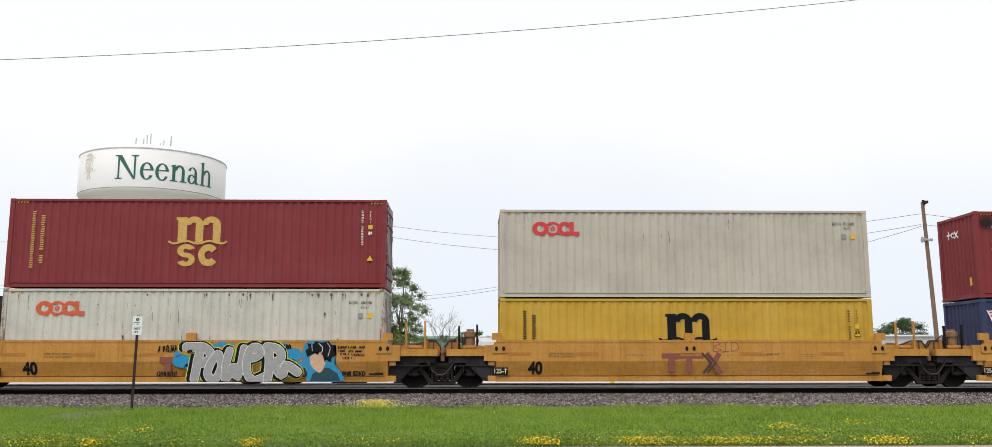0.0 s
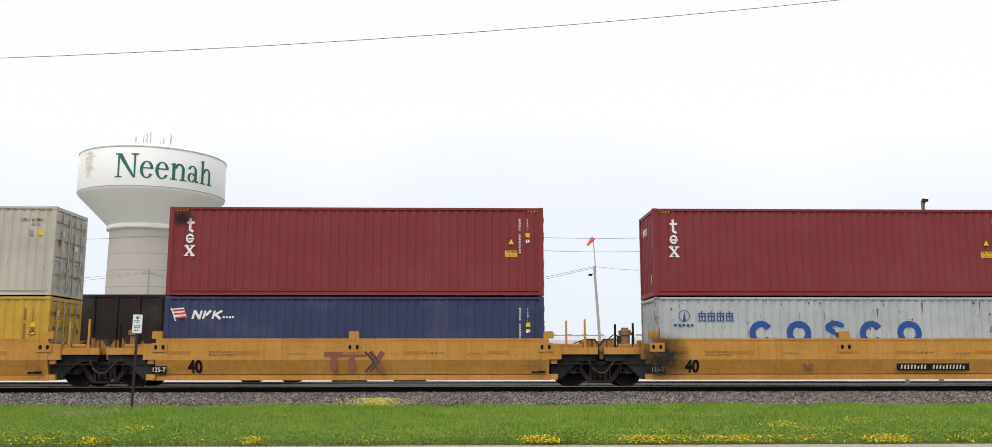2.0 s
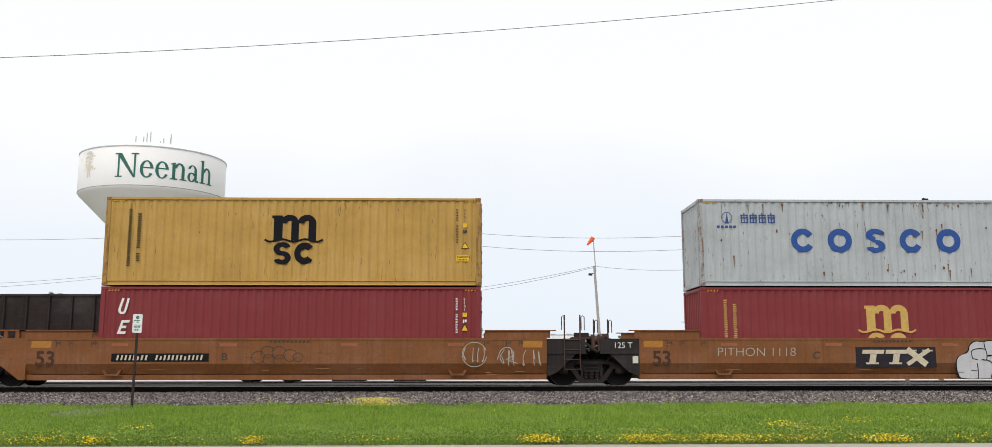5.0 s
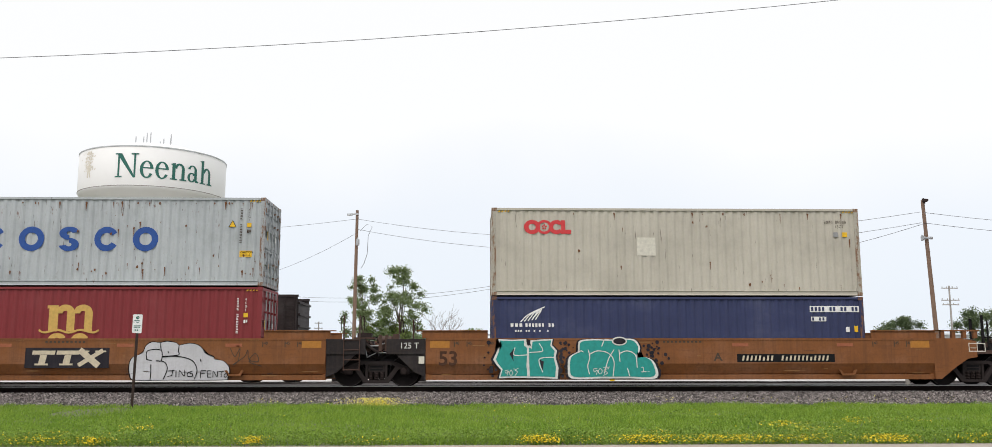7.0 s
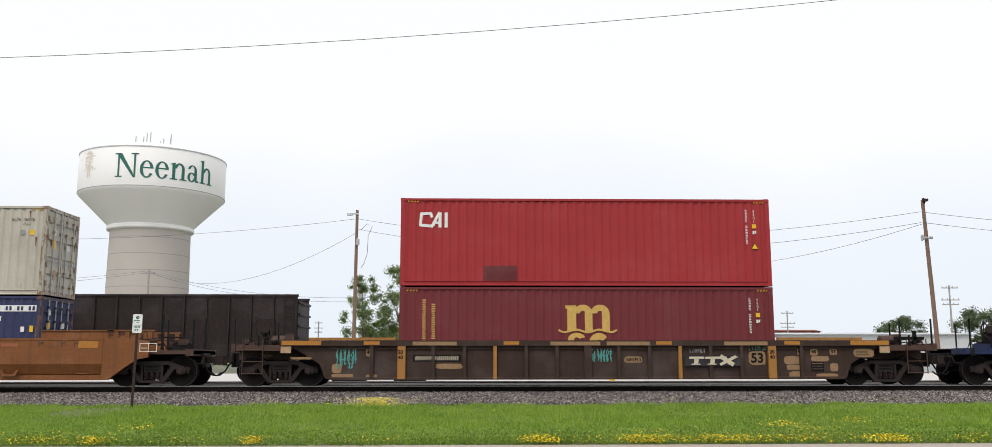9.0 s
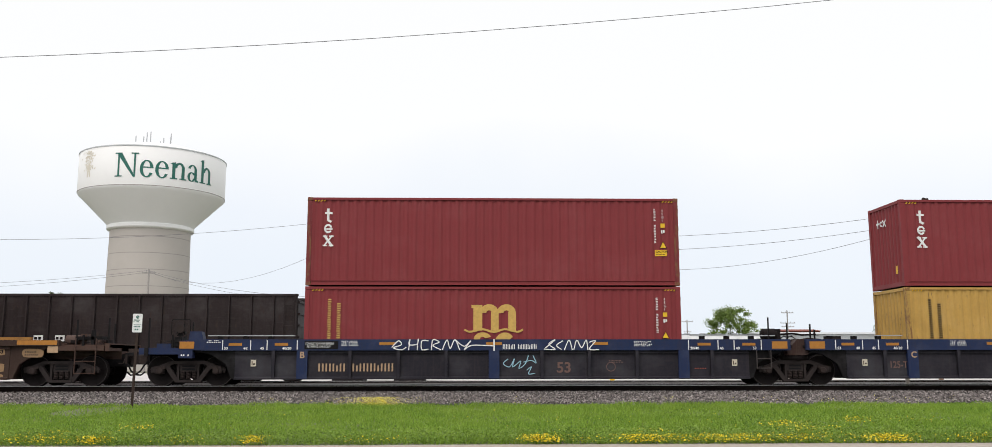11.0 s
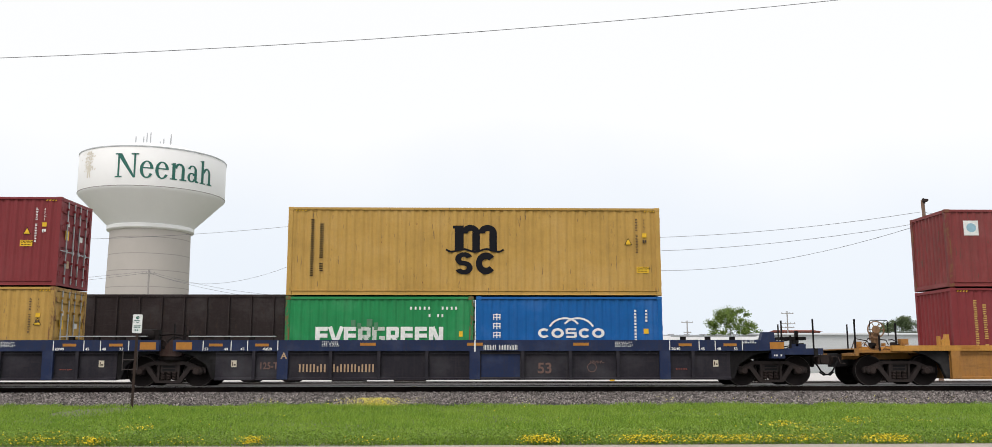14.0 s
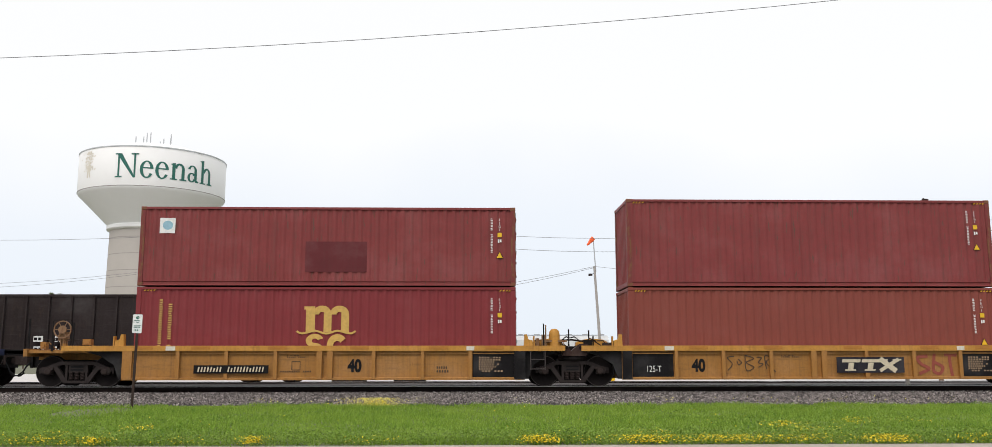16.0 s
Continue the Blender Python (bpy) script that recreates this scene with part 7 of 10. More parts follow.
    for i, (x0, x1, z0, z1) in enumerate(((-8.17, -7.85, 0.42, 0.72), (-8.18, -7.46, 0.24, 0.40), (-7.08, -6.72, 0.25, 0.38), (-7.09, -6.83, 0.94, 1.21), (-4.9, -4.0, 0.55, 0.72), (1.17, 1.77, 0.73, 0.94), (5.2, 5.77, 0.65, 1.12), (6.78, 7.0, 0.97, 1.19), (6.35, 6.95, 0.68, 0.95), (6.42, 6.9, 0.50, 0.68), (6.5, 7.0, 0.26, 0.46), (7.21, 7.46, 0.96, 1.18), (7.22, 7.82, 0.77, 0.95), (7.84, 8.10, 0.98, 1.18), (7.84, 8.11, 0.45, 0.72), (7.37, 8.11, 0.27, 0.39), (8.62, 9.3, 0.90, 1.18), (-9.5, -8.8, 0.85, 0.93))):
        worn(x0, x1, z0, z1, 70 + i)
    for text, x, z, h in (("45", -7.06, 1.02, 0.12), ("20", -6.06, 1.02, 0.12), ("40", -6.06, 0.86, 0.12), ("20", 5.86, 1.02, 0.12), ("40", 5.86, 0.86, 0.12), ("45", 6.80, 1.03, 0.11), ("48", 7.25, 1.03, 0.11), ("53", 7.90, 1.03, 0.11), ("53", 5.28, 0.73, 0.32), ("NWF13", 1.25, 0.78, 0.11)):
        part("size_mark", lettering(text, h, 1.0, 0.0, 0.03), M["black"], k, "dark stencilled mark", at=pose(x, (-HW - 0.003 if abs(abs(x) - 5.96) < 0.2 else yk - 0.008), z))
    small_writing(k, 8.72, 9.2, 0.95, 1.12, yk - 0.006, 7, 2, "mark_dark", 41)
    small_writing(k, -10.40, -9.98, 0.90, 1.0, -HW + 0.02, 7, 2, "mark_dark", 42)
    part("dark_plate", Flat().rect(7.22, 7.64, 0.46, 0.75).bm, M["black"], k, "dark framed plate", at=pose(0, yk - 0.004, 0))
    for zz in (0.53, 0.62, 0.70):
        part("plate_line", Flat().rect(7.25, 7.60, zz, zz + 0.012).bm, M["bare_tan"], k, at=pose(0, yk - 0.008, 0))
    block_board(k, 3.1, 4.9, 0.63, 0.98, -HW + 0.006, plain_back="car_slate")
    for j in range(3):
        handwriting(k, -8.05, -7.32, 0.58 + 0.12 * j, 1.0 + 0.09 * j, 6, 90 + j, yk - 0.012 - 0.003 * j, 0.03, "teal_spray", "teal spray-painted scrawl")
        handwriting(k, 0.10, 0.80, 0.78 + 0.1 * j, 1.02 + 0.08 * j, 7, 95 + j, yk - 0.012 - 0.003 * j, 0.03, "teal_spray", "teal spray-painted scrawl")
    handwriting(k, 5.2, 5.83, 1.13, 1.25, 7, 99, yk - 0.012, 0.025, "teal_spray", "teal spray-painted scrawl")
    handwriting(k, 3.3, 3.8, 1.06, 1.2, 8, 98, yk - 0.012, 0.018, "graffiti_grey", "grey scrawl")

    m1 = blue_unit(146.41, ("coupler", "joint"), "blue and slate ribbed well car with white scrawls on the sill")
    part("notice_ground", Flat().rect(-6.02, -4.95, 1.16, 1.42).bm, M["car_black"], m1, at=pose(0, y - 0.001, 0))
    part("notice", lettering("CONSULT OWNER BEFORE\n   REPAIRING CAR BODY", 0.16, 0.78, 0.0, 0.0), M["white"], m1, "white notice to repairers", at=pose(-6.0, y - 0.006, 1.21))
    m2 = blue_unit(166.03, ("joint", "joint"), "blue and slate ribbed well car with a pale blue throw-up", 3.48)
    m3 = blue_unit(185.56, ("joint", "coupler"), "blue and slate ribbed well car with a brake platform")
    for c in (m1, m3):
        number_plate_bars(c, -5.58, -3.15, 0.45, 0.72, -HW + 0.10, back=False, ink="mark_tan", groups=(4, 6))
    for c, t in ((m1, "B"), (m2, "C"), (m3, "A")):
        part("unit_letter", lettering(t, 0.2, 1.0), M["mark_tan"], c, at=pose(-6.15, y, 0.88))
    for c in (m2, m3):
        part("load_mark", lettering("125-T", 0.22, 0.85), M["faded_red"], c, "faded load mark 125-T", at=pose(-6.80, -HW + 0.10, 0.55))
    part("bright_panel", Flat().rect(0.2, 1.44, 0.30, 1.02).bm, M["car_blue"], m3, "repainted blue panel", at=pose(0, -HW + 0.113, 0))
    yb = -HW - 0.012
    for pts in ([(-3.25, 1.22), (-3.05, 1.42), (-2.95, 1.30), (-3.2, 1.2), (-2.95, 1.14), (-2.8, 1.22)], [(-2.72, 1.14), (-2.68, 1.46), (-2.7, 1.3), (-2.45, 1.32), (-2.42, 1.48), (-2.45, 1.14)], [(-2.1, 1.42), (-2.3, 1.42), (-2.3, 1.15), (-2.1, 1.16)],
                [(-2.0, 1.14), (-1.95, 1.45), (-1.75, 1.38), (-1.95, 1.28), (-1.7, 1.14)], [(-1.65, 1.14), (-1.5, 1.45), (-1.4, 1.18), (-1.25, 1.46), (-1.1, 1.14)], [(-1.2, 1.42), (-0.95, 1.25), (-0.75, 1.42), (-0.95, 1.14), (-0.7, 1.28), (0.0, 1.26)],
                [(1.65, 1.20), (1.95, 1.45), (1.75, 1.32), (1.95, 1.15), (1.6, 1.16)], [(2.2, 1.42), (2.0, 1.28), (2.15, 1.15)], [(2.25, 1.14), (2.4, 1.44), (2.5, 1.14)], [(2.55, 1.14), (2.65, 1.44), (2.8, 1.2), (2.95, 1.44), (3.0, 1.14)], [(3.05, 1.38), (3.25, 1.42), (3.05, 1.16), (3.35, 1.14)]):
        tag_scrawl(m1, pts, 0.032, "white", yb)
    for pts in ([(0.45, 0.85), (0.3, 0.7), (0.5, 0.6), (0.65, 0.85), (0.6, 0.6), (0.85, 0.78), (0.8, 0.55), (1.0, 0.7), (1.1, 0.95)], [(0.95, 0.75), (1.2, 0.8), (1.35, 0.72), (1.25, 0.95)], [(1.05, 0.5), (1.2, 0.6), (1.1, 0.38), (1.3, 0.4)]):
        tag_scrawl(m1, pts, 0.028, "graffiti_ice", -HW + 0.10)
    part("brake_pipe", shared("brake_pipe", lambda b: tube(b, [(1.62, -HW + 0.07, 0.90), (1.95, -HW + 0.05, 0.88), (2.1, -HW + 0.05, 0.68), (2.3, -HW + 0.05, 0.62), (2.45, -HW + 0.05, 0.70), (2.62, -HW + 0.05, 0.88), (3.0, -HW + 0.07, 0.90)], 0.035, 6)), M["car_slate"], m2)
    ring = Flat().ring(-0.95, 0.70, 0.30, 0.25, -150, 100, 1.5).ring(-0.85, 0.68, 0.11, 0.05, sx=1.6).curve([(-1.55, 0.72), (-1.3, 0.95), (-1.2, 1.05), (-1.05, 0.85), (-0.85, 0.95), (-0.7, 0.8)], 0.03)
    part("paint_scrawl", ring.bm, M["graffiti_ice"], m2, "pale blue bubble throw-up", at=pose(0, -HW + 0.10, 0))

    n1 = old_yellow_unit(207.30, ("coupler", "joint"), "old yellow ribbed well car with black end panel")
    n2 = old_yellow_unit(223.15, ("joint", "joint"), "old yellow ribbed well car with red and black scrawls")
    yn = -HW + 0.108
    number_plate_bars(n1, -4.1, -1.75, 0.42, 0.68, -HW + 0.002, groups=(4, 6))
    part("size_number", lettering("40", 0.42, 0.80, 0.0, 0.045), M["black"], n1, "black stencilled number 40", at=pose(0.72, yn, 0.45))
    part("size_number", lettering("40", 0.42, 0.80, 0.0, 0.045), M["black"], n2, "black stencilled number 40", at=pose(-4.12, yn, 0.45))
    part("load_mark", lettering("125-T", 0.20, 0.72, 0.0, 0.0), M["logo_pale"], n2, "white load mark 125-T", at=pose(-5.55, yn - 0.006, 0.45))
    for c in (n1, n2):
        small_writing(c, 4.9, 5.7, 0.45, 0.95, yn - 0.006, 8, 7, "mark_tan", 31)
        small_writing(c, -1.2, -0.6, 0.9, 1.0, yn, 10, 2, "mark_dark", 32)
    small_writing(n1, 3.55, 4.05, 0.42, 0.66, yn, 5, 2, "mark_dark", 33)
    small_writing(n1, -1.4, -0.4, 0.44, 0.52, yn, 14, 1, "mark_dark", 34)
    part("inspection_box", Flat().rect(-1.05, -0.77, 0.52, 0.54).rect(-1.05, -0.77, 0.78, 0.80).rect(-1.05, -1.03, 0.52, 0.8).rect(-0.79, -0.77, 0.52, 0.8).bm, M["mark_dark"], n1, at=pose(0, yn, 0))
    for pts in ([(-2.75, 0.95), (-2.95, 0.9), (-2.8, 0.7), (-2.95, 0.5)], [(-2.6, 0.85), (-2.5, 0.75), (-2.6, 0.68), (-2.65, 0.8)], [(-2.38, 0.98), (-2.35, 0.5), (-2.1, 0.6), (-2.35, 0.75), (-2.1, 0.88), (-2.38, 0.98)], [(-2.0, 0.92), (-1.85, 0.9), (-1.95, 0.75), (-1.8, 0.7), (-1.95, 0.6)], [(-1.75, 0.95), (-1.7, 0.55), (-1.74, 0.95), (-1.55, 0.9), (-1.7, 0.75), (-1.4, 0.45)]):
        tag_scrawl(n2, [(x, z) for x, z in pts], 0.028, "mark_dark", yn - 0.004)
    for pts in ([(3.55, 0.95), (3.25, 0.9), (3.35, 0.7), (3.6, 0.55), (3.3, 0.4)], [(3.8, 1.0), (3.75, 0.5), (3.95, 0.4), (4.05, 0.6), (3.8, 0.75)], [(4.15, 1.0), (4.5, 0.98), (4.3, 0.95), (4.35, 0.35)]):
        tag_scrawl(n2, pts, 0.10, "graffiti_red", yn - 0.004, label="red spray-painted scrawl")
    block_board(n2, 0.55, 2.75, 0.42, 0.92, -HW + 0.002)

    for u in (-16.80, -0.92, 14.945, 30.76, 46.47, 50.60, 70.06, 89.53, 108.97, 113.04, 132.65):
        rail_truck(u)
    for u in (136.65, 156.22, 175.79, 195.18, 199.40, 215.22, 231.07):
        rail_truck(u, "brown")


def block_board(c, x0, x1, z0, z1, y=-HW - 0.004, plain_back="car_slate"):
    part("emblem_board", Flat().rect(x0, x1, z0, z1).bm, M[plain_back], c, "dark board behind the owner's emblem", at=pose(0, y, 0))
    w, h = x1 - x0, z1 - z0
    f = Flat()
    for k in (0, 1):
        x = x0 + w * (0.08 + 0.29 * k)
        f.rect(x, x + w * 0.27, z1 - h * 0.34, z1 - h * 0.14, 0.2).rect(x + w * 0.08, x + w * 0.16, z0 + h * 0.2, z1 - h * 0.36, 0.2).rect(x + w * 0.04, x + w * 0.2, z0 + h * 0.13, z0 + h * 0.22)
    x = x0 + w * 0.66
    f.stroke([(x, z1 - h * 0.16), (x + w * 0.2, z0 + h * 0.16)], w * 0.075).stroke([(x + w * 0.25, z1 - h * 0.16), (x - w * 0.01, z0 + h * 0.16)], w * 0.05)
    f.rect(x - w * 0.04, x + w * 0.1, z1 - h * 0.22, z1 - h * 0.14).rect(x + w * 0.17, x + w * 0.3, z1 - h * 0.22, z1 - h * 0.14)
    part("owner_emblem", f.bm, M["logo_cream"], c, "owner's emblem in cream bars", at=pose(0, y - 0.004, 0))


def ribbon(flat, ctrl, w):
    """A round-ended brush stroke as one strip of quads, kept on the car's side."""
    pts = []
    for i in range(len(ctrl) - 1):
        p0, p1, p2, p3 = ctrl[max(i - 1, 0)], ctrl[i], ctrl[i + 1], ctrl[min(i + 2, len(ctrl) - 1)]
        for k in range(5):
            t = k / 5
            pts.append(Vector([0.5 * (2 * p1[j] + (p2[j] - p0[j]) * t + (2 * p0[j] - 5 * p1[j] + 4 * p2[j] - p3[j]) * t * t + (3 * p1[j] - p0[j] - 3 * p2[j] + p3[j]) * t ** 3) for j in (0, 1)]))
    pts.append(Vector(ctrl[-1]))
    rows = []
    for i, p in enumerate(pts):
        d = (pts[min(i + 1, len(pts) - 1)] - pts[max(i - 1, 0)]).normalized()
        n = Vector((-d.y, d.x)) * w / 2
        ends = [(p, n)]
        if i in (0, len(pts) - 1):
            e = d * w / 2 * (-1 if i == 0 else 1)
            caps = [(p + e * 0.55, n * 0.82), (p + e * 0.9, n * 0.4)]
            ends = caps[::-1] + ends if i == 0 else ends + caps
        for q, m in ends:
            rows.append([flat.bm.verts.new((v.x, flat.y, min(1.495, max(0.225, v.y)))) for v in (q + m, q - m)])
            flat.y -= 0.00008
    for r, q in zip(rows, rows[1:]):
        flat.bm.faces.new((r[0], r[1], q[1], q[0]))
    return flat


def handwriting(c, x0, x1, z0, z1, n, seed, y, w=0.02, ink="black", label="small black handwriting"):
    """A short line of unreadable strokes, one mesh."""
    rnd, f = random.Random(seed), Flat()
    dx = (x1 - x0) / n
    for k in range(n):
        if rnd.random() < 0.1:
            continue
        xa, h = x0 + k * dx, z1 - z0
        pts = [(xa + dx * rnd.uniform(0, 0.8), z0 + h * q) for q in rnd.choice(((1, 0.5, 0, 0.1), (0, 1, 0.45, 0.4), (0.9, 1, 0.5, 0, 0.1), (0, 0.9, 0.1, 0.8), (0.6, 0.1, 0.5, 1)))]
        ribbon(f, pts, w)
    tagged(part("handwriting", f.bm, M[ink], c, label, at=pose(0, y, 0)), kind="stuff")


def mural_word(c):
    """The grey outlined word with lime and blue behind it, and beside it a stylised figure as plain shapes."""
    y = -HW - 0.02
    word = [
        [[(-0.11, 1.31), (0.29, 1.26), (0.26, 0.86), (0.18, 0.3)], [(0.09, 1.29), (0.39, 1.31), (0.63, 1.14), (0.65, 0.93), (0.34, 0.78)]],
        [[(0.89, 1.09), (0.71, 0.86), (0.59, 0.5), (0.74, 0.28), (0.91, 0.4), (1.02, 0.73), (0.92, 1.07)]],
        [[(1.26, 1.19), (1.16, 0.79), (1.16, 0.32), (1.31, 0.53), (1.42, 0.7), (1.52, 0.37), (1.64, 0.79), (1.71, 1.26)]],
        [[(1.89, 0.93), (2.19, 1.05), (2.17, 1.27), (1.95, 1.27), (1.81, 0.93), (1.85, 0.46), (2.07, 0.27), (2.4, 0.39)]],
        [[(2.48, 1.26), (2.52, 0.79), (2.48, 0.28)], [(2.42, 1.31), (2.72, 1.26), (2.89, 1.07), (2.81, 0.89), (2.56, 0.79)], [(2.62, 0.79), (2.92, 0.43), (3.05, 0.73), (3.41, 0.52)]],
    ]
    for cx, cz, r, sx in [(-0.24, 0.86, 0.20, 1.5), (-0.40, 1.09, 0.09, 1.2), (0.69, 1.32, 0.09, 2.0), (0.99, 1.40, 0.08, 2.2), (1.29, 1.36, 0.06, 1.8), (3.25, 1.06, 0.22, 1.2), (2.92, 1.31, 0.12, 1.5), (3.48, 0.73, 0.11, 1.2), (3.18, 0.79, 0.15, 1.2), (-0.04, 0.70, 0.09, 1.2)]:
        part("mural_cloud", Flat().disc(cx, cz, r, sx).bm, M["graffiti_blue"], c, "sky blue cloud of the mural", at=pose(0, y + 0.006, 0))
    for k, strokes in enumerate(word):
        for j, (w, tone, name, label) in enumerate(((0.48, "graffiti_lime", "mural_edge", "thin lime edge of a mural letter"), (0.425, "black", "mural_shadow", "black shadow of a mural letter"), (0.295, "logo_pale", "mural_rim", "pale rim of a mural letter"), (0.25, "graffiti_mid", "mural_fill", "grey filling of a mural letter"))):
            f = Flat()
            for s in strokes:
                ribbon(f, [(x - (0.045 if j < 2 else 0), z) for x, z in s], w * (0.92 if len(s) > 6 else 1.0))
            deep = (0.0, 0.006 + 0.003 * k, 0.022 + 0.012 * k, 0.028 + 0.012 * k)[j]
            part(name, f.bm, M[tone], c, label, at=pose(0, y - deep, 0))
    part("mural_lines", ribbon(Flat(), [(-0.02, 1.16), (0.06, 1.18)], 0.09).bm, M["black"], c, at=pose(0, y - 0.09, 0))
    # the figure, as flat plain shapes
    part("mural_halo", Flat().poly(smooth_loop([(3.88, 1.44), (4.0, 1.49), (4.6, 1.48), (4.86, 1.2), (4.80, 0.8), (5.02, 0.5), (5.05, 0.24), (4.0, 0.235), (3.95, 0.5), (3.82, 0.75), (3.78, 1.1)], 4)).bm, M["graffiti_blue"], c, "blue ground of the painted figure", at=pose(-0.25, y, 0))
    part("mural_shirt", Flat().poly([(4.05, 0.24), (4.12, 0.46), (4.42, 0.64), (4.62, 0.66), (4.90, 0.48), (5.0, 0.24)]).bm, M["graffiti_shirt"], c, "plain dark blue shape", at=pose(-0.25, y - 0.008, 0))
    part("mural_blank", Flat().poly(smooth_loop([(4.05, 1.02), (4.04, 0.78), (4.16, 0.62), (4.36, 0.50), (4.50, 0.72), (4.56, 1.04), (4.3, 1.14)], 4)).bm, M["skin_tone"], c, "plain tan shape", at=pose(-0.25, y - 0.014, 0))
    part("mural_mop", Flat().poly([(3.95, 1.0), (3.88, 1.2), (3.98, 1.28), (3.93, 1.42), (4.12, 1.40), (4.2, 1.49), (4.4, 1.44), (4.62, 1.495), (4.68, 1.38), (4.84, 1.36), (4.76, 1.22), (4.86, 1.05), (4.72, 0.98), (4.68, 0.82), (4.58, 0.95), (4.50, 0.82), (4.44, 1.02), (4.34, 1.16), (4.26, 1.04), (4.16, 1.16), (4.06, 1.06)]).bm, M["black"], c, "plain black jagged shape", at=pose(-0.25, y - 0.022, 0))
    part("mural_shine", Flat().curve([(4.08, 1.38), (4.10, 1.18)], 0.022).curve([(4.30, 1.42), (4.42, 1.28), (4.40, 1.12)], 0.03).curve([(4.56, 1.44), (4.66, 1.28), (4.60, 1.02)], 0.022).bm, M["graffiti_silver"], c, "pale strokes", at=pose(-0.25, y - 0.032, 0))
    for k, (x0, x1, z0, z1, n) in enumerate(((4.64, 5.0, 1.26, 1.34, 11), (5.04, 5.52, 1.26, 1.33, 12), (4.66, 4.88, 1.15, 1.22, 7), (4.98, 5.48, 1.14, 1.20, 12), (4.72, 5.0, 1.05, 1.11, 8), (5.04, 5.5, 1.03, 1.09, 11), (4.8, 5.16, 0.93, 0.99, 8), (4.72, 5.1, 0.40, 0.54, 10), (5.14, 5.54, 0.40, 0.54, 9), (-1.0, -0.42, 1.16, 1.36, 8), (-1.0, -0.36, 0.40, 0.54, 12), (2.80, 3.18, 1.24, 1.38, 8))):
        handwriting(c, x0, x1, z0, z1, n, 50 + k, y + 0.002, 0.032 if k > 6 else 0.02)
    part("owner_emblem", Flat().rect(-0.94, -0.44, 0.80, 0.99).bm, M["ttx_rose"], c, at=pose(0, y + 0.012, 0))
    part("owner_emblem", Flat().rect(-0.78, -0.57, 0.53, 0.797).bm, M["ttx_rose"], c, at=pose(0, y + 0.012, 0))


def silver_mural(c):
    y = -HW - 0.012
    blob = [(2.11, 0.37), (2.07, 0.7), (2.17, 0.93), (2.47, 1.06), (2.54, 1.26), (2.73, 1.4), (3.0, 1.38), (3.19, 1.42), (3.49, 1.38), (3.59, 1.3), (3.95, 1.36), (4.25, 1.27), (4.42, 1.06), (4.68, 0.96), (4.71, 0.86), (5.01, 0.8), (5.19, 0.57), (5.14, 0.3), (4.98, 0.23), (3.36, 0.23), (2.3, 0.23)]
    cx, cz = 3.65, 0.82
    part("mural_edge", Flat().poly(smooth_loop([(cx + (x - cx) * 1.022, cz + (z - cz) * 1.04) for x, z in blob], 3)).bm, M["black"], c, at=pose(0, y, 0))
    part("mural_fill", Flat().poly(smooth_loop(blob, 3)).bm, M["silver_spray"], c, "silver bubble mural", at=pose(0, y - 0.008, 0))
    f = Flat()
    for pts in [[(2.6, 0.86), (2.61, 1.13), (3.03, 1.15), (3.06, 0.83), (2.93, 0.83)], [(2.6, 0.86), (2.75, 0.83)], [(3.01, 1.36), (3.02, 1.26), (3.04, 1.15)], [(3.59, 1.3), (3.58, 1.13), (3.57, 1.0), (3.08, 0.96)], [(2.74, 0.7), (2.75, 0.47), (2.74, 0.23)], [(2.9, 0.82), (3.16, 0.78), (3.26, 0.57), (3.15, 0.25)], [(3.08, 0.94), (3.56, 0.96), (4.02, 0.83), (4.19, 0.53), (4.12, 0.25)], [(4.38, 1.1), (4.55, 1.0), (4.69, 0.95)], [(3.26, 1.11), (3.27, 1.07)], [(4.28, 0.86), (4.3, 0.8)]]:
        ribbon(f, pts, 0.028)
    for pts in [[(3.29, 0.5), (3.48, 0.52), (3.43, 0.52), (3.41, 0.37), (3.29, 0.34)], [(3.54, 0.52), (3.54, 0.32)], [(3.64, 0.32), (3.65, 0.52), (3.8, 0.34), (3.81, 0.53)], [(4.05, 0.5), (3.91, 0.44), (3.91, 0.34), (4.05, 0.34), (4.05, 0.42), (3.98, 0.42)], [(4.31, 0.3), (4.32, 0.5), (4.47, 0.51)], [(4.32, 0.42), (4.44, 0.42)], [(4.53, 0.31), (4.52, 0.5), (4.64, 0.5)], [(4.53, 0.41), (4.63, 0.41)], [(4.53, 0.31), (4.65, 0.31)], [(4.7, 0.31), (4.71, 0.49), (4.83, 0.32), (4.84, 0.5)], [(4.88, 0.48), (5.04, 0.49), (4.96, 0.48), (4.96, 0.31)], [(5.12, 0.44), (5.05, 0.37), (5.09, 0.3), (5.16, 0.39), (5.1, 0.44)]]:
        ribbon(f, pts, 0.024)
    part("mural_lines", f.bm, M["black"], c, "black lines of the bubble mural", at=pose(0, y - 0.014, 0))


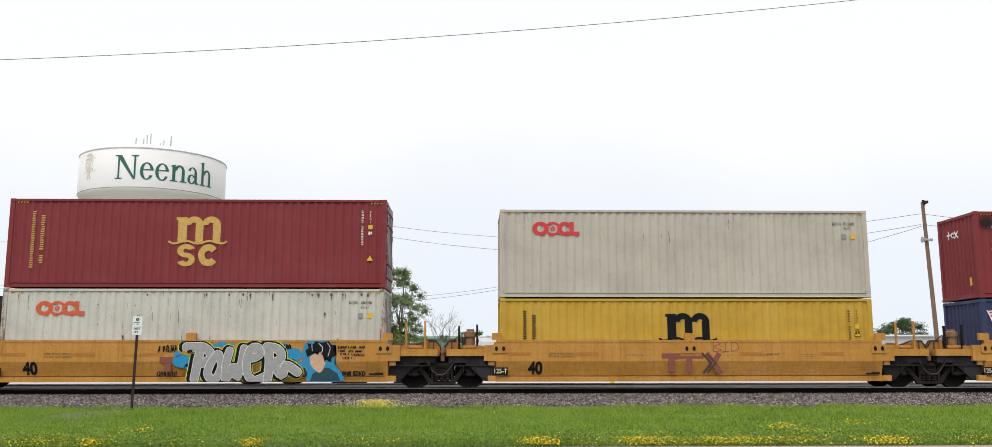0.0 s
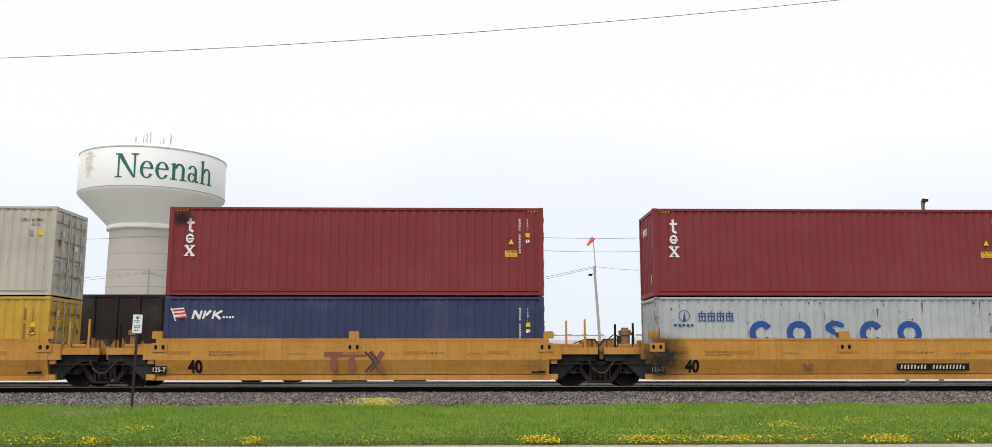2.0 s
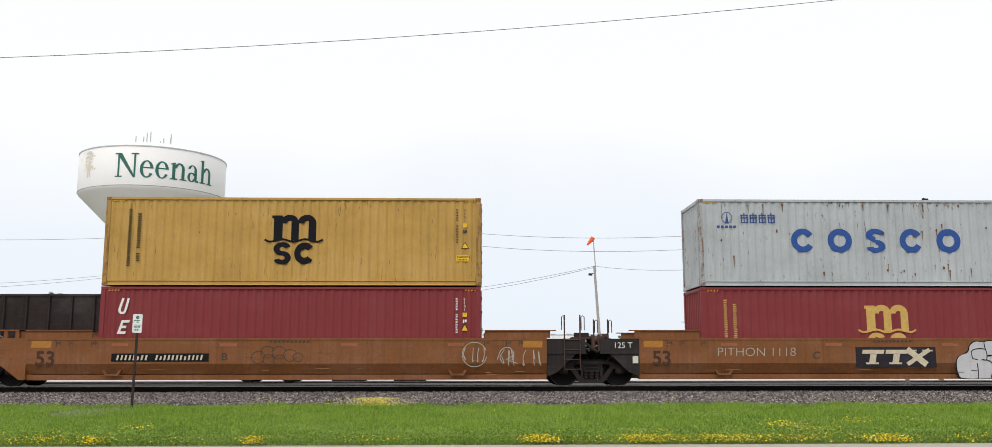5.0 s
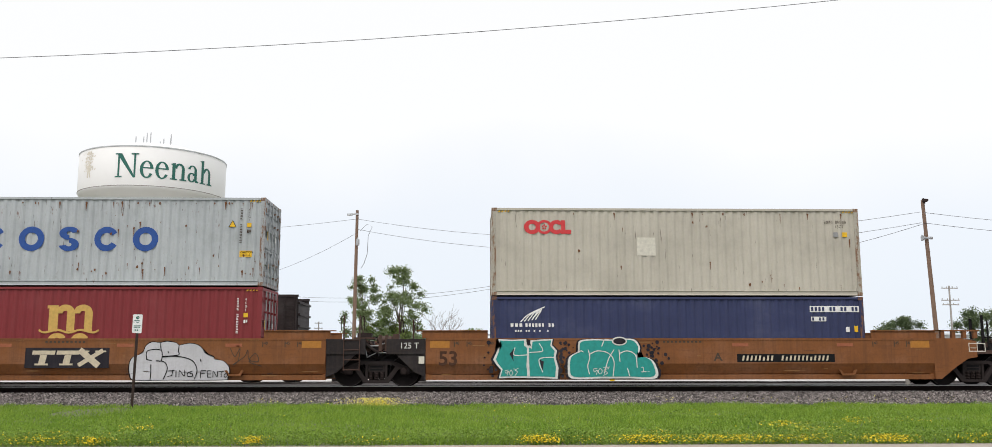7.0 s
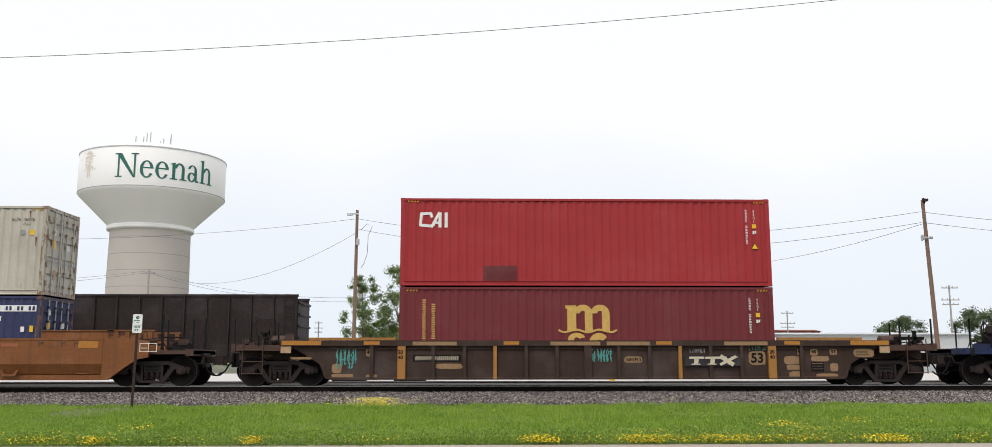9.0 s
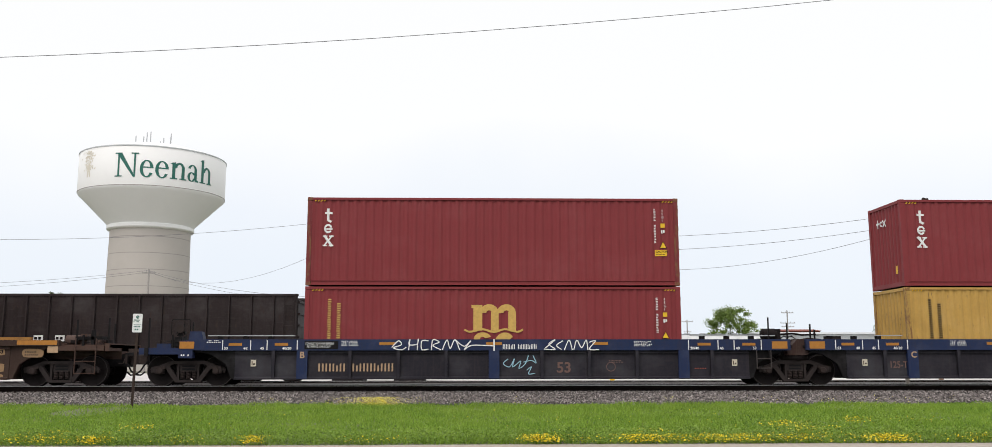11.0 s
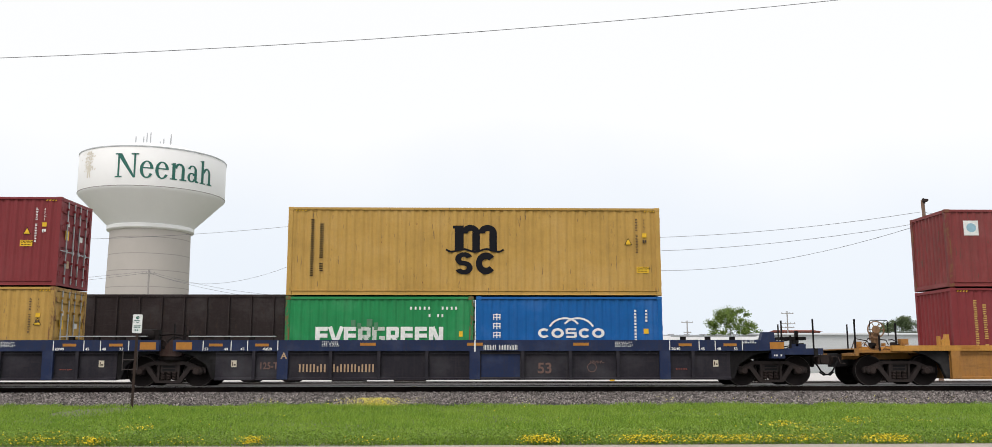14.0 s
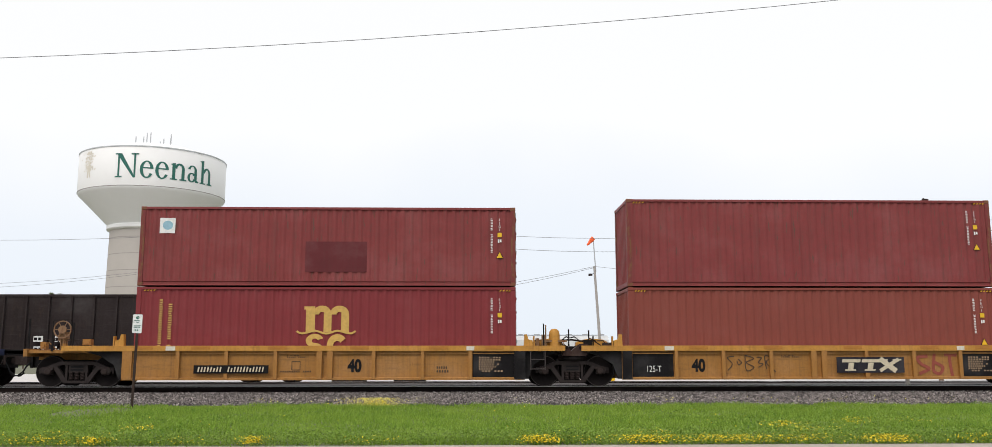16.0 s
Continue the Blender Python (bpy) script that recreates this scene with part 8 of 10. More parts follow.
def teal_mural(c):
    y = -HW - 0.012
    edge, fill, white = Flat(), Flat(), Flat()
    blocks = [[(-5.85, 1.49), (-5.43, 1.47), (-5.04, 1.49), (-5.02, 1.32), (-4.94, 1.24), (-4.94, 0.72), (-4.94, 0.28), (-5.43, 0.28), (-5.84, 0.27), (-5.77, 0.52), (-5.91, 0.69), (-6.0, 0.85), (-5.89, 1.12), (-5.78, 1.32)], [(-4.82, 1.45), (-4.48, 1.48), (-4.18, 1.49), (-4.21, 1.31), (-4.06, 1.13), (-4.1, 0.91), (-4.02, 0.59), (-4.05, 0.25), (-4.48, 0.27), (-4.92, 0.27), (-4.94, 0.72), (-4.94, 1.25), (-4.85, 1.2)]]
    puffs = [[(-3.31, 1.25), (-3.25, 1.44), (-2.92, 1.49), (-2.65, 1.49), (-2.45, 1.47), (-2.04, 1.49), (-1.58, 1.49), (-1.39, 1.25), (-1.44, 1.0), (-1.46, 0.9), (-1.16, 0.91), (-0.93, 0.72), (-0.89, 0.27), (-1.7, 0.26), (-2.65, 0.26), (-3.52, 0.26), (-3.63, 0.59), (-3.59, 0.91), (-3.42, 1.04), (-3.3, 1.09)]]
    for s, n in [(b, 1) for b in blocks] + [(p, 4) for p in puffs]:
        cx, cz = sum(p[0] for p in s) / len(s), sum(p[1] for p in s) / len(s)
        w = max(abs(p[0] - cx) for p in s)
        grow = lambda g, m: smooth_loop([(cx + (x - cx) * (1 + g / w), cz + (z - cz) * m) for x, z in s], n)
        edge.poly(grow(0.14, 1.03))
        white.poly(grow(0.055, 1.01))
        fill.poly(grow(-0.035, 0.93))
    rnd = random.Random(5)
    for k in range(90):
        x = rnd.choice((-6.12, -3.82, -3.78, -0.75, -0.95)) + rnd.gauss(0, 0.13)
        edge.disc(x, rnd.uniform(0.32, 1.4), rnd.uniform(0.015, 0.07), seg=8)
    part("mural_edge", edge.bm, M["car_slate"], c, "dark sprayed edge of the mural", at=pose(0, y, 0))
    part("mural_rim", white.bm, M["logo_pale"], c, "white rim of the mural", at=pose(0, y - 0.034, 0))
    part("mural_fill", fill.bm, M["graffiti_teal"], c, "turquoise filling of the mural", at=pose(0, y - 0.04, 0))
    f = Flat()
    for pts in [[(-5.01, 1.49), (-5.05, 1.29), (-4.85, 1.28)], [(-5.36, 1.22), (-5.38, 0.99), (-4.92, 1.0)], [(-4.94, 0.99), (-4.98, 0.65), (-4.92, 0.36)], [(-4.58, 1.35), (-4.48, 1.12), (-4.88, 1.07), (-4.93, 1.0)], [(-4.06, 0.92), (-4.54, 0.89), (-4.58, 0.72), (-4.48, 0.46)], [(-3.02, 1.15), (-2.97, 0.92), (-3.04, 0.65), (-2.99, 0.4)], [(-2.99, 1.01), (-2.72, 1.12), (-2.38, 1.05), (-2.2, 0.79), (-2.24, 0.31)], [(-2.2, 1.15), (-2.38, 0.85), (-2.51, 0.42)], [(-2.03, 1.15), (-2.01, 0.79)], [(-2.01, 1.04), (-1.77, 1.12), (-1.51, 0.99), (-1.46, 0.6)], [(-1.77, 0.57), (-1.71, 0.34)], [(-2.58, 1.27), (-2.49, 1.47), (-2.36, 1.49)], [(-2.93, 0.27), (-2.92, 0.23)], [(-3.43, 1.04), (-3.26, 1.12), (-3.18, 1.09)], [(-1.46, 0.99), (-1.48, 0.79)]]:
        ribbon(f, pts, 0.03)
    for pts in [[(-5.58, 0.52), (-5.68, 0.49), (-5.64, 0.42), (-5.57, 0.49), (-5.61, 0.35)], [(-5.49, 0.52), (-5.54, 0.42), (-5.49, 0.35), (-5.43, 0.43), (-5.48, 0.52)], [(-5.39, 0.57), (-5.39, 0.52)], [(-5.26, 0.57), (-5.35, 0.52), (-5.28, 0.46), (-5.36, 0.35)], [(-2.75, 0.56), (-2.85, 0.55), (-2.83, 0.46), (-2.74, 0.51), (-2.77, 0.38)], [(-2.65, 0.57), (-2.71, 0.47), (-2.65, 0.39), (-2.58, 0.48), (-2.64, 0.57)], [(-2.54, 0.59), (-2.35, 0.61)], [(-2.38, 0.56), (-2.53, 0.51), (-2.41, 0.43), (-2.55, 0.35)], [(-1.32, 0.59), (-1.27, 0.61), (-1.27, 0.47), (-1.33, 0.46), (-1.18, 0.47)], [(-1.13, 0.46), (-1.08, 0.46)]]:
        ribbon(f, pts, 0.02)
    part("mural_lines", f.bm, M["logo_pale"], c, "white lines of the mural", at=pose(0, y - 0.046, 0))
    part("mural_hole", Flat().disc(-2.01, 1.43, 0.14, 1.75).bm, M["logo_pale"], c, at=pose(0, y - 0.05, 0))
    for pts in ([(-5.38, 1.21), (-5.53, 1.02), (-5.4, 0.79), (-5.42, 1.02)], [(-4.58, 0.85), (-4.48, 0.46), (-4.44, 0.79)], [(-5.0, 1.41), (-4.82, 1.24), (-4.92, 1.48)]):
        part("mural_hole", Flat().poly(pts).bm, M["car_slate"], c, at=pose(0, y - 0.05, 0))
    part("mural_hole", Flat().disc(-2.01, 1.43, 0.10, 2.0).bm, M["car_slate"], c, at=pose(0, y - 0.056, 0))

# ---- ground ----
def lie(y):
    """Height of the ground across the place, from the road to far behind the tracks."""
    pts = [(-400, -0.80), (-10, -0.80), (15.32, -0.80), (15.321, -0.66), (16.2, -0.64), (25.4, -0.46), (26.6, -0.43), (29.3, -0.225), (29.9, -0.20), (31.9, -0.195), (33.2, -0.35), (36.0, -0.52), (37.4, -0.46), (38.9, -0.155), (39.6, -0.13), (43.0, -0.13), (45.0, -0.50), (2500, -0.52)]
    for (a, p), (b, q) in zip(pts, pts[1:]):
        if y <= b:
            return p + (q - p) * (y - a) / (b - a)
    return pts[-1][1]


def strip(bm, ys, x0, x1, dz=0.0):
    prev = None
    for yy in ys:
        cur = [bm.verts.new((x, yy, lie(yy) + dz)) for x in (x0, x1)]
        if prev:
            bm.faces.new((prev[0], prev[1], cur[1], cur[0]))
        prev = cur


def ground_pieces():
    bm = bmesh.new()
    strip(bm, [16.02, 16.2, 25.4, 26.6, 28.0, 29.3, 29.9, 31.9, 33.2, 36.0, 37.4, 38.9, 39.6, 43.0, 45.0, 52.0, 2500], -1500, 1500, -0.012)
    strip(bm, [-400, -10, 15.26], -1500, 1500, -0.012)
    solid("ground", bm, M["turf"], "green grassy ground reaching to the horizon", "ground", kind="structure")
    bm = bmesh.new()
    strip(bm, [-6.0, 4.0, 15.26], -400, 400, 0.004)
    solid("road", bm, M["asphalt"], "grey asphalt road beside the kerb", "road", kind="structure")
    bm = bmesh.new()
    prism(bm, [(15.26, -0.95), (16.02, -0.95), (16.02, -0.650), (15.99, -0.640), (15.32, -0.640), (15.26, -0.665)], -60, 60, "x")
    solid("kerb", bm, M["kerb"], "pale concrete kerb between road and grass", "kerb", kind="structure")
    bm = bmesh.new()
    strip(bm, [26.3, 26.6, 28.0, 29.3, 29.9, 31.9, 33.2, 34.2], -420, 420, 0.0)
    solid("ballast_bed", bm, M["gravel"], "grey ballast bed under the near track", "ballast", kind="structure")
    bm = bmesh.new()
    strip(bm, [36.8, 37.4, 38.9, 39.6, 43.0, 44.6], -300, 300, 0.004)
    solid("ballast_bed", bm, M["gravel"], "grey ballast bed under the second track", "ballast", kind="structure")
    bm = bmesh.new()
    strip(bm, [46.0, 60, 108.0], -220, 260, 0.006)
    solid("paved_yard", bm, M["concrete"], "pale concrete yard behind the tracks", "yard", kind="structure")


def rail_section(bm, y, x0, x1, top):
    prism(bm, [(y - 0.075, top - 0.185), (y + 0.075, top - 0.185), (y + 0.075, top - 0.170), (y + 0.012, top - 0.145), (y + 0.012, top - 0.05), (y + 0.036, top - 0.036), (y + 0.036, top - 0.006), (y + 0.03, top), (y - 0.03, top), (y - 0.036, top - 0.006), (y - 0.036, top - 0.036), (y - 0.012, top - 0.05), (y - 0.012, top - 0.145), (y - 0.075, top - 0.170)], x0, x1, "x")


def track(name, y, top, x0, x1, label, tie_from, tie_to):
    t = thing(name, pose(0, 0, 0), label, "railway track", kind="structure")
    for s in (-0.7525, 0.7525):
        bm = bmesh.new()
        rail_section(bm, y + s, x0, x1, top)
        r = part("rail", bm, M["rail_web"], t, "dark rusty rail with a shiny head")
        bm = bmesh.new()
        box(bm, x0, x1, y + s - 0.0375, y + s + 0.0375, top - 0.016, top + 0.001)
        part("running_face", bm, M["rail_head"], r)
    tie = shared("tie", lambda b: box(b, -0.11, 0.11, -1.3, 1.3, -0.15, 0.0), bevel=0.01)
    x = tie_from
    while x < tie_to:
        part("tie", tie, M["tie"], t, at=pose(x, y, top - 0.186))
        x += 0.535
    return t


def scatter_mesh(name, base_v, base_f, n, place, material, label, category):
    """Many small copies of one shape as a single mesh of kind stuff; place(i) gives 3x3 and offset arrays."""
    mats, offs = place
    v = np.einsum("nij,kj->nki", mats, base_v) + offs[:, None, :]
    k = len(base_v)
    f = (np.array(base_f)[None] + (np.arange(n) * k)[:, None, None]).reshape(-1, len(base_f[0]))
    me = bpy.data.meshes.new(name)
    me.from_pydata(v.reshape(-1, 3).tolist(), [], f.tolist())
    me.materials.append(material)
    ob = new(name, me)
    return tagged(ob, label, category, kind="stuff")


def rotations(rng, n, tilt):
    a, t, b = rng.uniform(0, math.tau, n), rng.uniform(0, tilt, n), rng.uniform(0, math.tau, n)
    def rz(q):
        c, s, o, z = np.cos(q), np.sin(q), np.ones_like(q), np.zeros_like(q)
        return np.stack([np.stack([c, -s, z], -1), np.stack([s, c, z], -1), np.stack([z, z, o], -1)], -2)
    c, s, o, z = np.cos(t), np.sin(t), np.ones(n), np.zeros(n)
    rx = np.stack([np.stack([o, z, z], -1), np.stack([z, c, -s], -1), np.stack([z, s, c], -1)], -2)
    return rz(b) @ rx @ rz(a)


lie_v = np.vectorize(lie)


def ballast_stones():
    rng = np.random.default_rng(3)
    base = np.array([(0.5, 0, 0.05), (0.15, 0.48, -0.1), (-0.42, 0.3, 0.1), (-0.4, -0.32, 0), (0.2, -0.45, 0.05), (0.05, 0.05, 0.42), (0, 0, -0.4)])
    faces = [(0, 1, 5), (1, 2, 5), (2, 3, 5), (3, 4, 5), (4, 0, 5), (1, 0, 6), (2, 1, 6), (3, 2, 6), (4, 3, 6), (0, 4, 6)]
    n = 36000
    y = rng.uniform(26.0, 30.0, n)
    x = rng.uniform(-17.5, 18.5, n)
    keep = rng.random(n) < np.clip((y - 26.0 + 0.35 * np.sin(x * 1.7) + 0.2 * np.sin(x * 5.1)) / 0.6, 0.02, 1)
    x, y = x[keep], y[keep]
    n = len(x)
    size = rng.uniform(0.03, 0.072, n)
    m = rotations(rng, n, 1.2) * (size[:, None, None] * rng.uniform(0.75, 1.25, (n, 1, 3)))
    z = lie_v(y) + size * 0.25
    z = np.where((np.abs(y - (TRACK_Y - 0.7525)) < 0.16), z - 0.03, z)
    scatter_mesh("ballast_stones", base, faces, n, (m, np.stack([x, y, z], -1)), M["stone"], "loose grey crushed stones of the track bed", "ballast")


def grass_blades():
    rng = np.random.default_rng(7)
    base = np.array([(-0.5, 0, 0), (0.5, 0, 0), (0.32, 0.10, 0.55), (-0.32, 0.10, 0.55), (0.0, 0.32, 1.0)])
    n = 230000
    y = 16.02 + (26.7 - 16.02) * rng.random(n) ** 0.9
    half = 2.2 + 0.56 * y
    x = rng.uniform(-1, 1, n) * half + 0.03 * y
    edge = 26.25 + 0.22 * np.sin(x * 1.9) + 0.18 * np.sin(x * 4.3 + 1) + 0.12 * np.sin(x * 9.1)
    thin = (np.hypot((x + 9.6) / 0.9, (y - 24.0) / 1.6) < 1) & (rng.random(n) < 0.75)
    keep = (y < edge) & ~thin
    x, y = x[keep], y[keep]
    n = len(x)
    patch = 0.5 + 0.5 * np.sin(x * 0.9 + 1.3 * np.sin(y * 0.7)) * np.sin(y * 1.1 + x * 0.3)
    h = rng.uniform(0.05, 0.13, n) * (0.6 + 0.8 * patch)
    w = rng.uniform(0.008, 0.016, n)
    rot = rotations(rng, n, 1.05)
    scale = np.stack([w, h * rng.uniform(0.5, 1.3, n), h], -1)
    m = rot * scale[:, None, :]
    z = lie_v(y) - 0.01
    v = np.einsum("nij,kj->nki", m, base) + np.stack([x, y, z], -1)[:, None, :]
    faces = []
    idx = np.arange(n) * 5
    quads = np.stack([idx, idx + 1, idx + 2, idx + 3], -1).tolist()
    tris = np.stack([idx + 3, idx + 2, idx + 4], -1).tolist()
    me = bpy.data.meshes.new("grass")
    me.from_pydata(v.reshape(-1, 3).tolist(), [], quads + tris)
    me.materials.append(M["grass"])
    tagged(new("grass", me), "lush green roadside grass beside the track", "grass", kind="stuff")


def weeds_and_flowers():
    """Low leafy weeds near the kerb and clumps of small yellow flowers."""
    rng = np.random.default_rng(11)
    clumps = [(-7.47, 17.5, 0.2, 40), (-6.5, 19.0, 0.2, 30), (-6.39, 16.3, 0.16, 100), (-6.5, 17.3, 0.2, 14), (-3.7, 16.05, 0.10, 100), (-8.25, 17.0, 0.3, 36), (-7.33, 16.2, 0.3, 60), (-4.9, 16.1, 0.25, 18), (-1.8, 16.05, 0.3, 20), (1.19, 16.15, 0.20, 130), (1.25, 16.9, 0.15, 30), (2.0, 16.1, 0.15, 12), (3.0, 16.25, 0.28, 130), (3.3, 17.6, 0.25, 36), (4.1, 16.2, 0.5, 150), (5.0, 16.3, 0.4, 60), (6.35, 19.3, 0.22, 60), (6.5, 18.0, 0.25, 60), (5.8, 16.6, 0.35, 60), (8.14, 20.2, 0.2, 36), (9.49, 20.3, 0.25, 10), (7.2, 16.2, 0.28, 130), (8.6, 16.4, 0.3, 20), (9.26, 16.9, 0.25, 40), (-9.6, 17.6, 0.4, 10), (5.0, 21.0, 2.5, 16), (-5.0, 20.0, 2.5, 8)]
    # the pale strip at the edge of the stones
    far = [(-2.75, 25.95, 0.75, 420, 0), (-2.5, 26.05, 0.35, 300, 0), (-2.7, 25.9, 0.6, 160, 1), (-5.6, 26.1, 0.5, 16, 0), (1.5, 26.2, 0.5, 14, 0), (5.6, 26.3, 0.5, 14, 0), (8.0, 26.2, 1.2, 20, 0), (11.0, 26.3, 1.2, 26, 0), (13.0, 26.2, 1.2, 14, 0), (-2.6, 25.9, 0.9, 160, 0)]
    xs, ys, hs, bright = [], [], [], []
    for cx, cy, r, k in clumps:
        k = int(k * 3.0)
        xs += list(cx + rng.normal(0, r, k))
        ys += list(np.maximum(cy - 0.55 + rng.normal(0, r * 0.8, k), 15.84 + rng.uniform(0, 0.3, k)))
        hs += list(rng.uniform(0.05, 0.17, k))
        bright += [1] * k
    for cx, cy, r, k, b in far:
        k = int(k * 1.7)
        xs += list(cx + rng.normal(0, r * 0.6, k))
        ys += list(cy - 0.1 + rng.normal(0, 0.12, k))
        hs += list(rng.uniform(0.02, 0.24, k))
        bright += [b] * k
    xs, ys, hs, bright = (np.array(q) for q in (xs, ys, hs, bright))
    petal = np.array([(0, 0, 0.25), (1, 0, 0), (0.5, 0.87, 0.1), (-0.5, 0.87, 0), (-1, 0, 0.1), (-0.5, -0.87, 0), (0.5, -0.87, 0.1)])
    fan = [(0, 1 + k, 1 + (k + 1) % 6) for k in range(6)]
    for b, key, label in ((1, "petal", "clumps of small yellow roadside flowers"), (0, "petal_pale", "pale yellow weeds at the edge of the ballast")):
        sel = bright == b
        n = int(sel.sum())
        size = rng.uniform(0.008, 0.017, n)
        m = rotations(rng, n, 1.1) * size[:, None, None]
        off = np.stack([xs[sel], ys[sel], lie_v(ys[sel]) + hs[sel]], -1)
        scatter_mesh("yellow_flowers", petal, fan, n, (m, off), M[key], label, "flowers")
    # leaves of the weeds
    n = 26000
    pick = rng.integers(0, len(clumps), n)
    cx = np.array([clumps[k][0] for k in pick]) + rng.normal(0, 0.75, n)
    cy = np.clip(np.array([clumps[k][1] for k in pick]) - 0.3 + rng.normal(0, 0.4, n), 15.98, 24)
    extra = rng.random(n) < 0.65
    cx = np.where(extra, rng.uniform(-10.5, 11, n), cx)
    cy = np.where(extra, np.where(cx < -1.5, 15.82, 16.02) + np.abs(rng.normal(0, 0.4, n)), cy)
    leaf = np.array([(0, 0, 0), (0.35, 0.5, 0.12), (0, 1.0, 0.0), (-0.35, 0.5, 0.12)])
    size = rng.uniform(0.02, 0.055, n)
    m = rotations(rng, n, 1.3) * size[:, None, None]
    off = np.stack([cx, cy, lie_v(cy) + rng.uniform(0.02, 0.24, n)], -1)
    scatter_mesh("weeds", leaf, [(0, 1, 2, 3)], n, (m, off), M["weed"], "low broad-leaved weeds along the kerb", "weeds")


# ---- roadside sign ----
def small_sign():
    s = thing("sign_post", pose(-9.18, 25.5, lie(25.5)), "small white sign on a thin dark steel post", "sign")
    part("post", shared("sign_channel", lambda b: (prism(b, [(-0.035, -0.02), (0.035, -0.02), (0.035, 0.0), (0.014, 0.0), (0.014, 0.03), (-0.014, 0.03), (-0.014, 0.0), (-0.035, 0.0)], -0.25, 2.55, "z"))), M["steel_post"], s, at=pose(0, 0, 0, 0, 0.9))
    board = part("board", shared("sign_board", lambda b: prism(b, [(-0.11, 0), (0.11, 0), (0.13, 0.02), (0.13, 0.49), (0.11, 0.51), (-0.11, 0.51), (-0.13, 0.49), (-0.13, 0.02)], -0.03, -0.024)), M["sign_white"], s, at=pose(0.025, 0, 2.02, 0, 0.9))
    part("emblem", Flat().ring(0, 0.42, 0.045, 0.02).rect(-0.01, 0.01, 0.38, 0.46).bm, M["sign_green"], board, at=pose(0, -0.032, 0))
    tagged(part("sign_line", Flat().bars(-0.10, 0.10, 0.27, 0.36, 6, 2, 0.8, 2).rect(-0.10, 0.10, 0.205, 0.215).bars(-0.09, 0.09, 0.13, 0.19, 5, 1, 0.8, 3).bars(-0.06, 0.06, 0.05, 0.11, 2, 1, 0.8, 4).bm, M["sign_green"], board, "dark green unreadable lines", at=pose(0, -0.032, 0)), kind="stuff")
    part("bolt", shared("bolt", lambda b: lathe(b, [(0.012, -0.04), (0.012, -0.03)], 8)), M["galv"], board, at=pose(0, 0, 0.46))


# ---- parked gondola on the second track ----
def gondola(x0, x1, y0, rail, top):
    g = thing("gondola_car", pose(0, 0, 0), "black ribbed steel gondola car parked on the second track", "gondola car")
    y1, floor = y0 + 3.0, rail + 1.05
    bm = bmesh.new()
    box(bm, x0, x1, y0 + 0.10, y0 + 0.15, floor, top)
    part("side_wall", bm, M["gondola"], g)
    bm = bmesh.new()
    box(bm, x0, x1, y1 - 0.15, y1 - 0.10, floor, top)
    part("side_wall", bm, M["gondola"], g)
    for x in (x0, x1):
        bm = bmesh.new()
        box(bm, x - 0.03, x + 0.03, y0 + 0.14, y1 - 0.14, floor, top - 0.25)
        e = part("end_wall", bm, M["gondola"], g)
        for k in range(5):
            bm = bmesh.new()
            box(bm, x + 0.03, x + 0.10, y0 + 0.15, y1 - 0.15, floor + 0.3 + 0.5 * k, floor + 0.38 + 0.5 * k)
            part("end_rib", bm, M["gondola"], e)
    bm = bmesh.new()
    for yy in (y0 + 0.06, y1 - 0.2):
        box(bm, x0 - 0.02, x1 + 0.02, yy, yy + 0.14, top - 0.10, top)
    part("top_chord", bm, M["gondola"], g, bevel=0.01)
    bm = bmesh.new()
    box(bm, x0, x1, y0 + 0.05, y1 - 0.05, floor - 0.18, floor)
    part("floor_frame", bm, M["gondola"], g)
    rib = shared("gondola_rib", lambda b: prism(b, [(-0.05, 0.0), (0.05, 0.0), (0.03, -0.11), (-0.03, -0.11)], floor - 0.1, top - 0.09, "z"))
    for k in range(20):
        part("rib", rib, M["gondola"], g, at=pose(x1 - 0.06 - 0.95 * k, y0 + 0.11, 0))
    ladder(g, x1 - 0.55, floor, top - 0.1, M["gondola"], 0.42, 6, y0 - 0.02)
    for x, w, z in ((1.40, 0.40, 1.64), (2.30, 0.40, 1.64), (1.43, 0.44, 1.27), (2.33, 0.36, 1.27)):
        plate = part("mark_plate", Flat().rect(x1 - 12.45 + x, x1 - 12.45 + x + w, z, z + 0.25 if z > 1.5 else z + 0.18).bm, M["sign_white"], g, "pale reporting plate", at=pose(0, y0 - 0.02, 0))
        tagged(part("mark_bars", Flat().bars(x1 - 12.45 + x + 0.03, x1 - 12.45 + x + w - 0.03, z + 0.03, z + 0.22 if z > 1.5 else z + 0.15, 2, 1, 0.9, int(x * 10)).bm, M["black"], plate, at=pose(0, -0.006, 0)), kind="stuff")
    for x in (x0 + 1.25, x1 - 1.25):
        f = part("truck", shared("parked_truck", lambda b: (box(b, -1.1, 1.1, -1.05, -0.95, 0.45, 0.68), box(b, -0.4, 0.4, -1.08, 1.08, 0.2, 0.75), box(b, -1.1, 1.1, 0.95, 1.05, 0.45, 0.68)), bevel=0.02), M["iron"], g, at=pose(x, y0 + 1.5, rail))
        for dx in (-0.889, 0.889):
            for sy in (-1, 1):
                part("wheel", MESHES["wheel"], M["iron"], f, at=pose(dx, sy * 0.785, R_WHEEL, 0, 0, 0 if sy < 0 else 180))
    return g


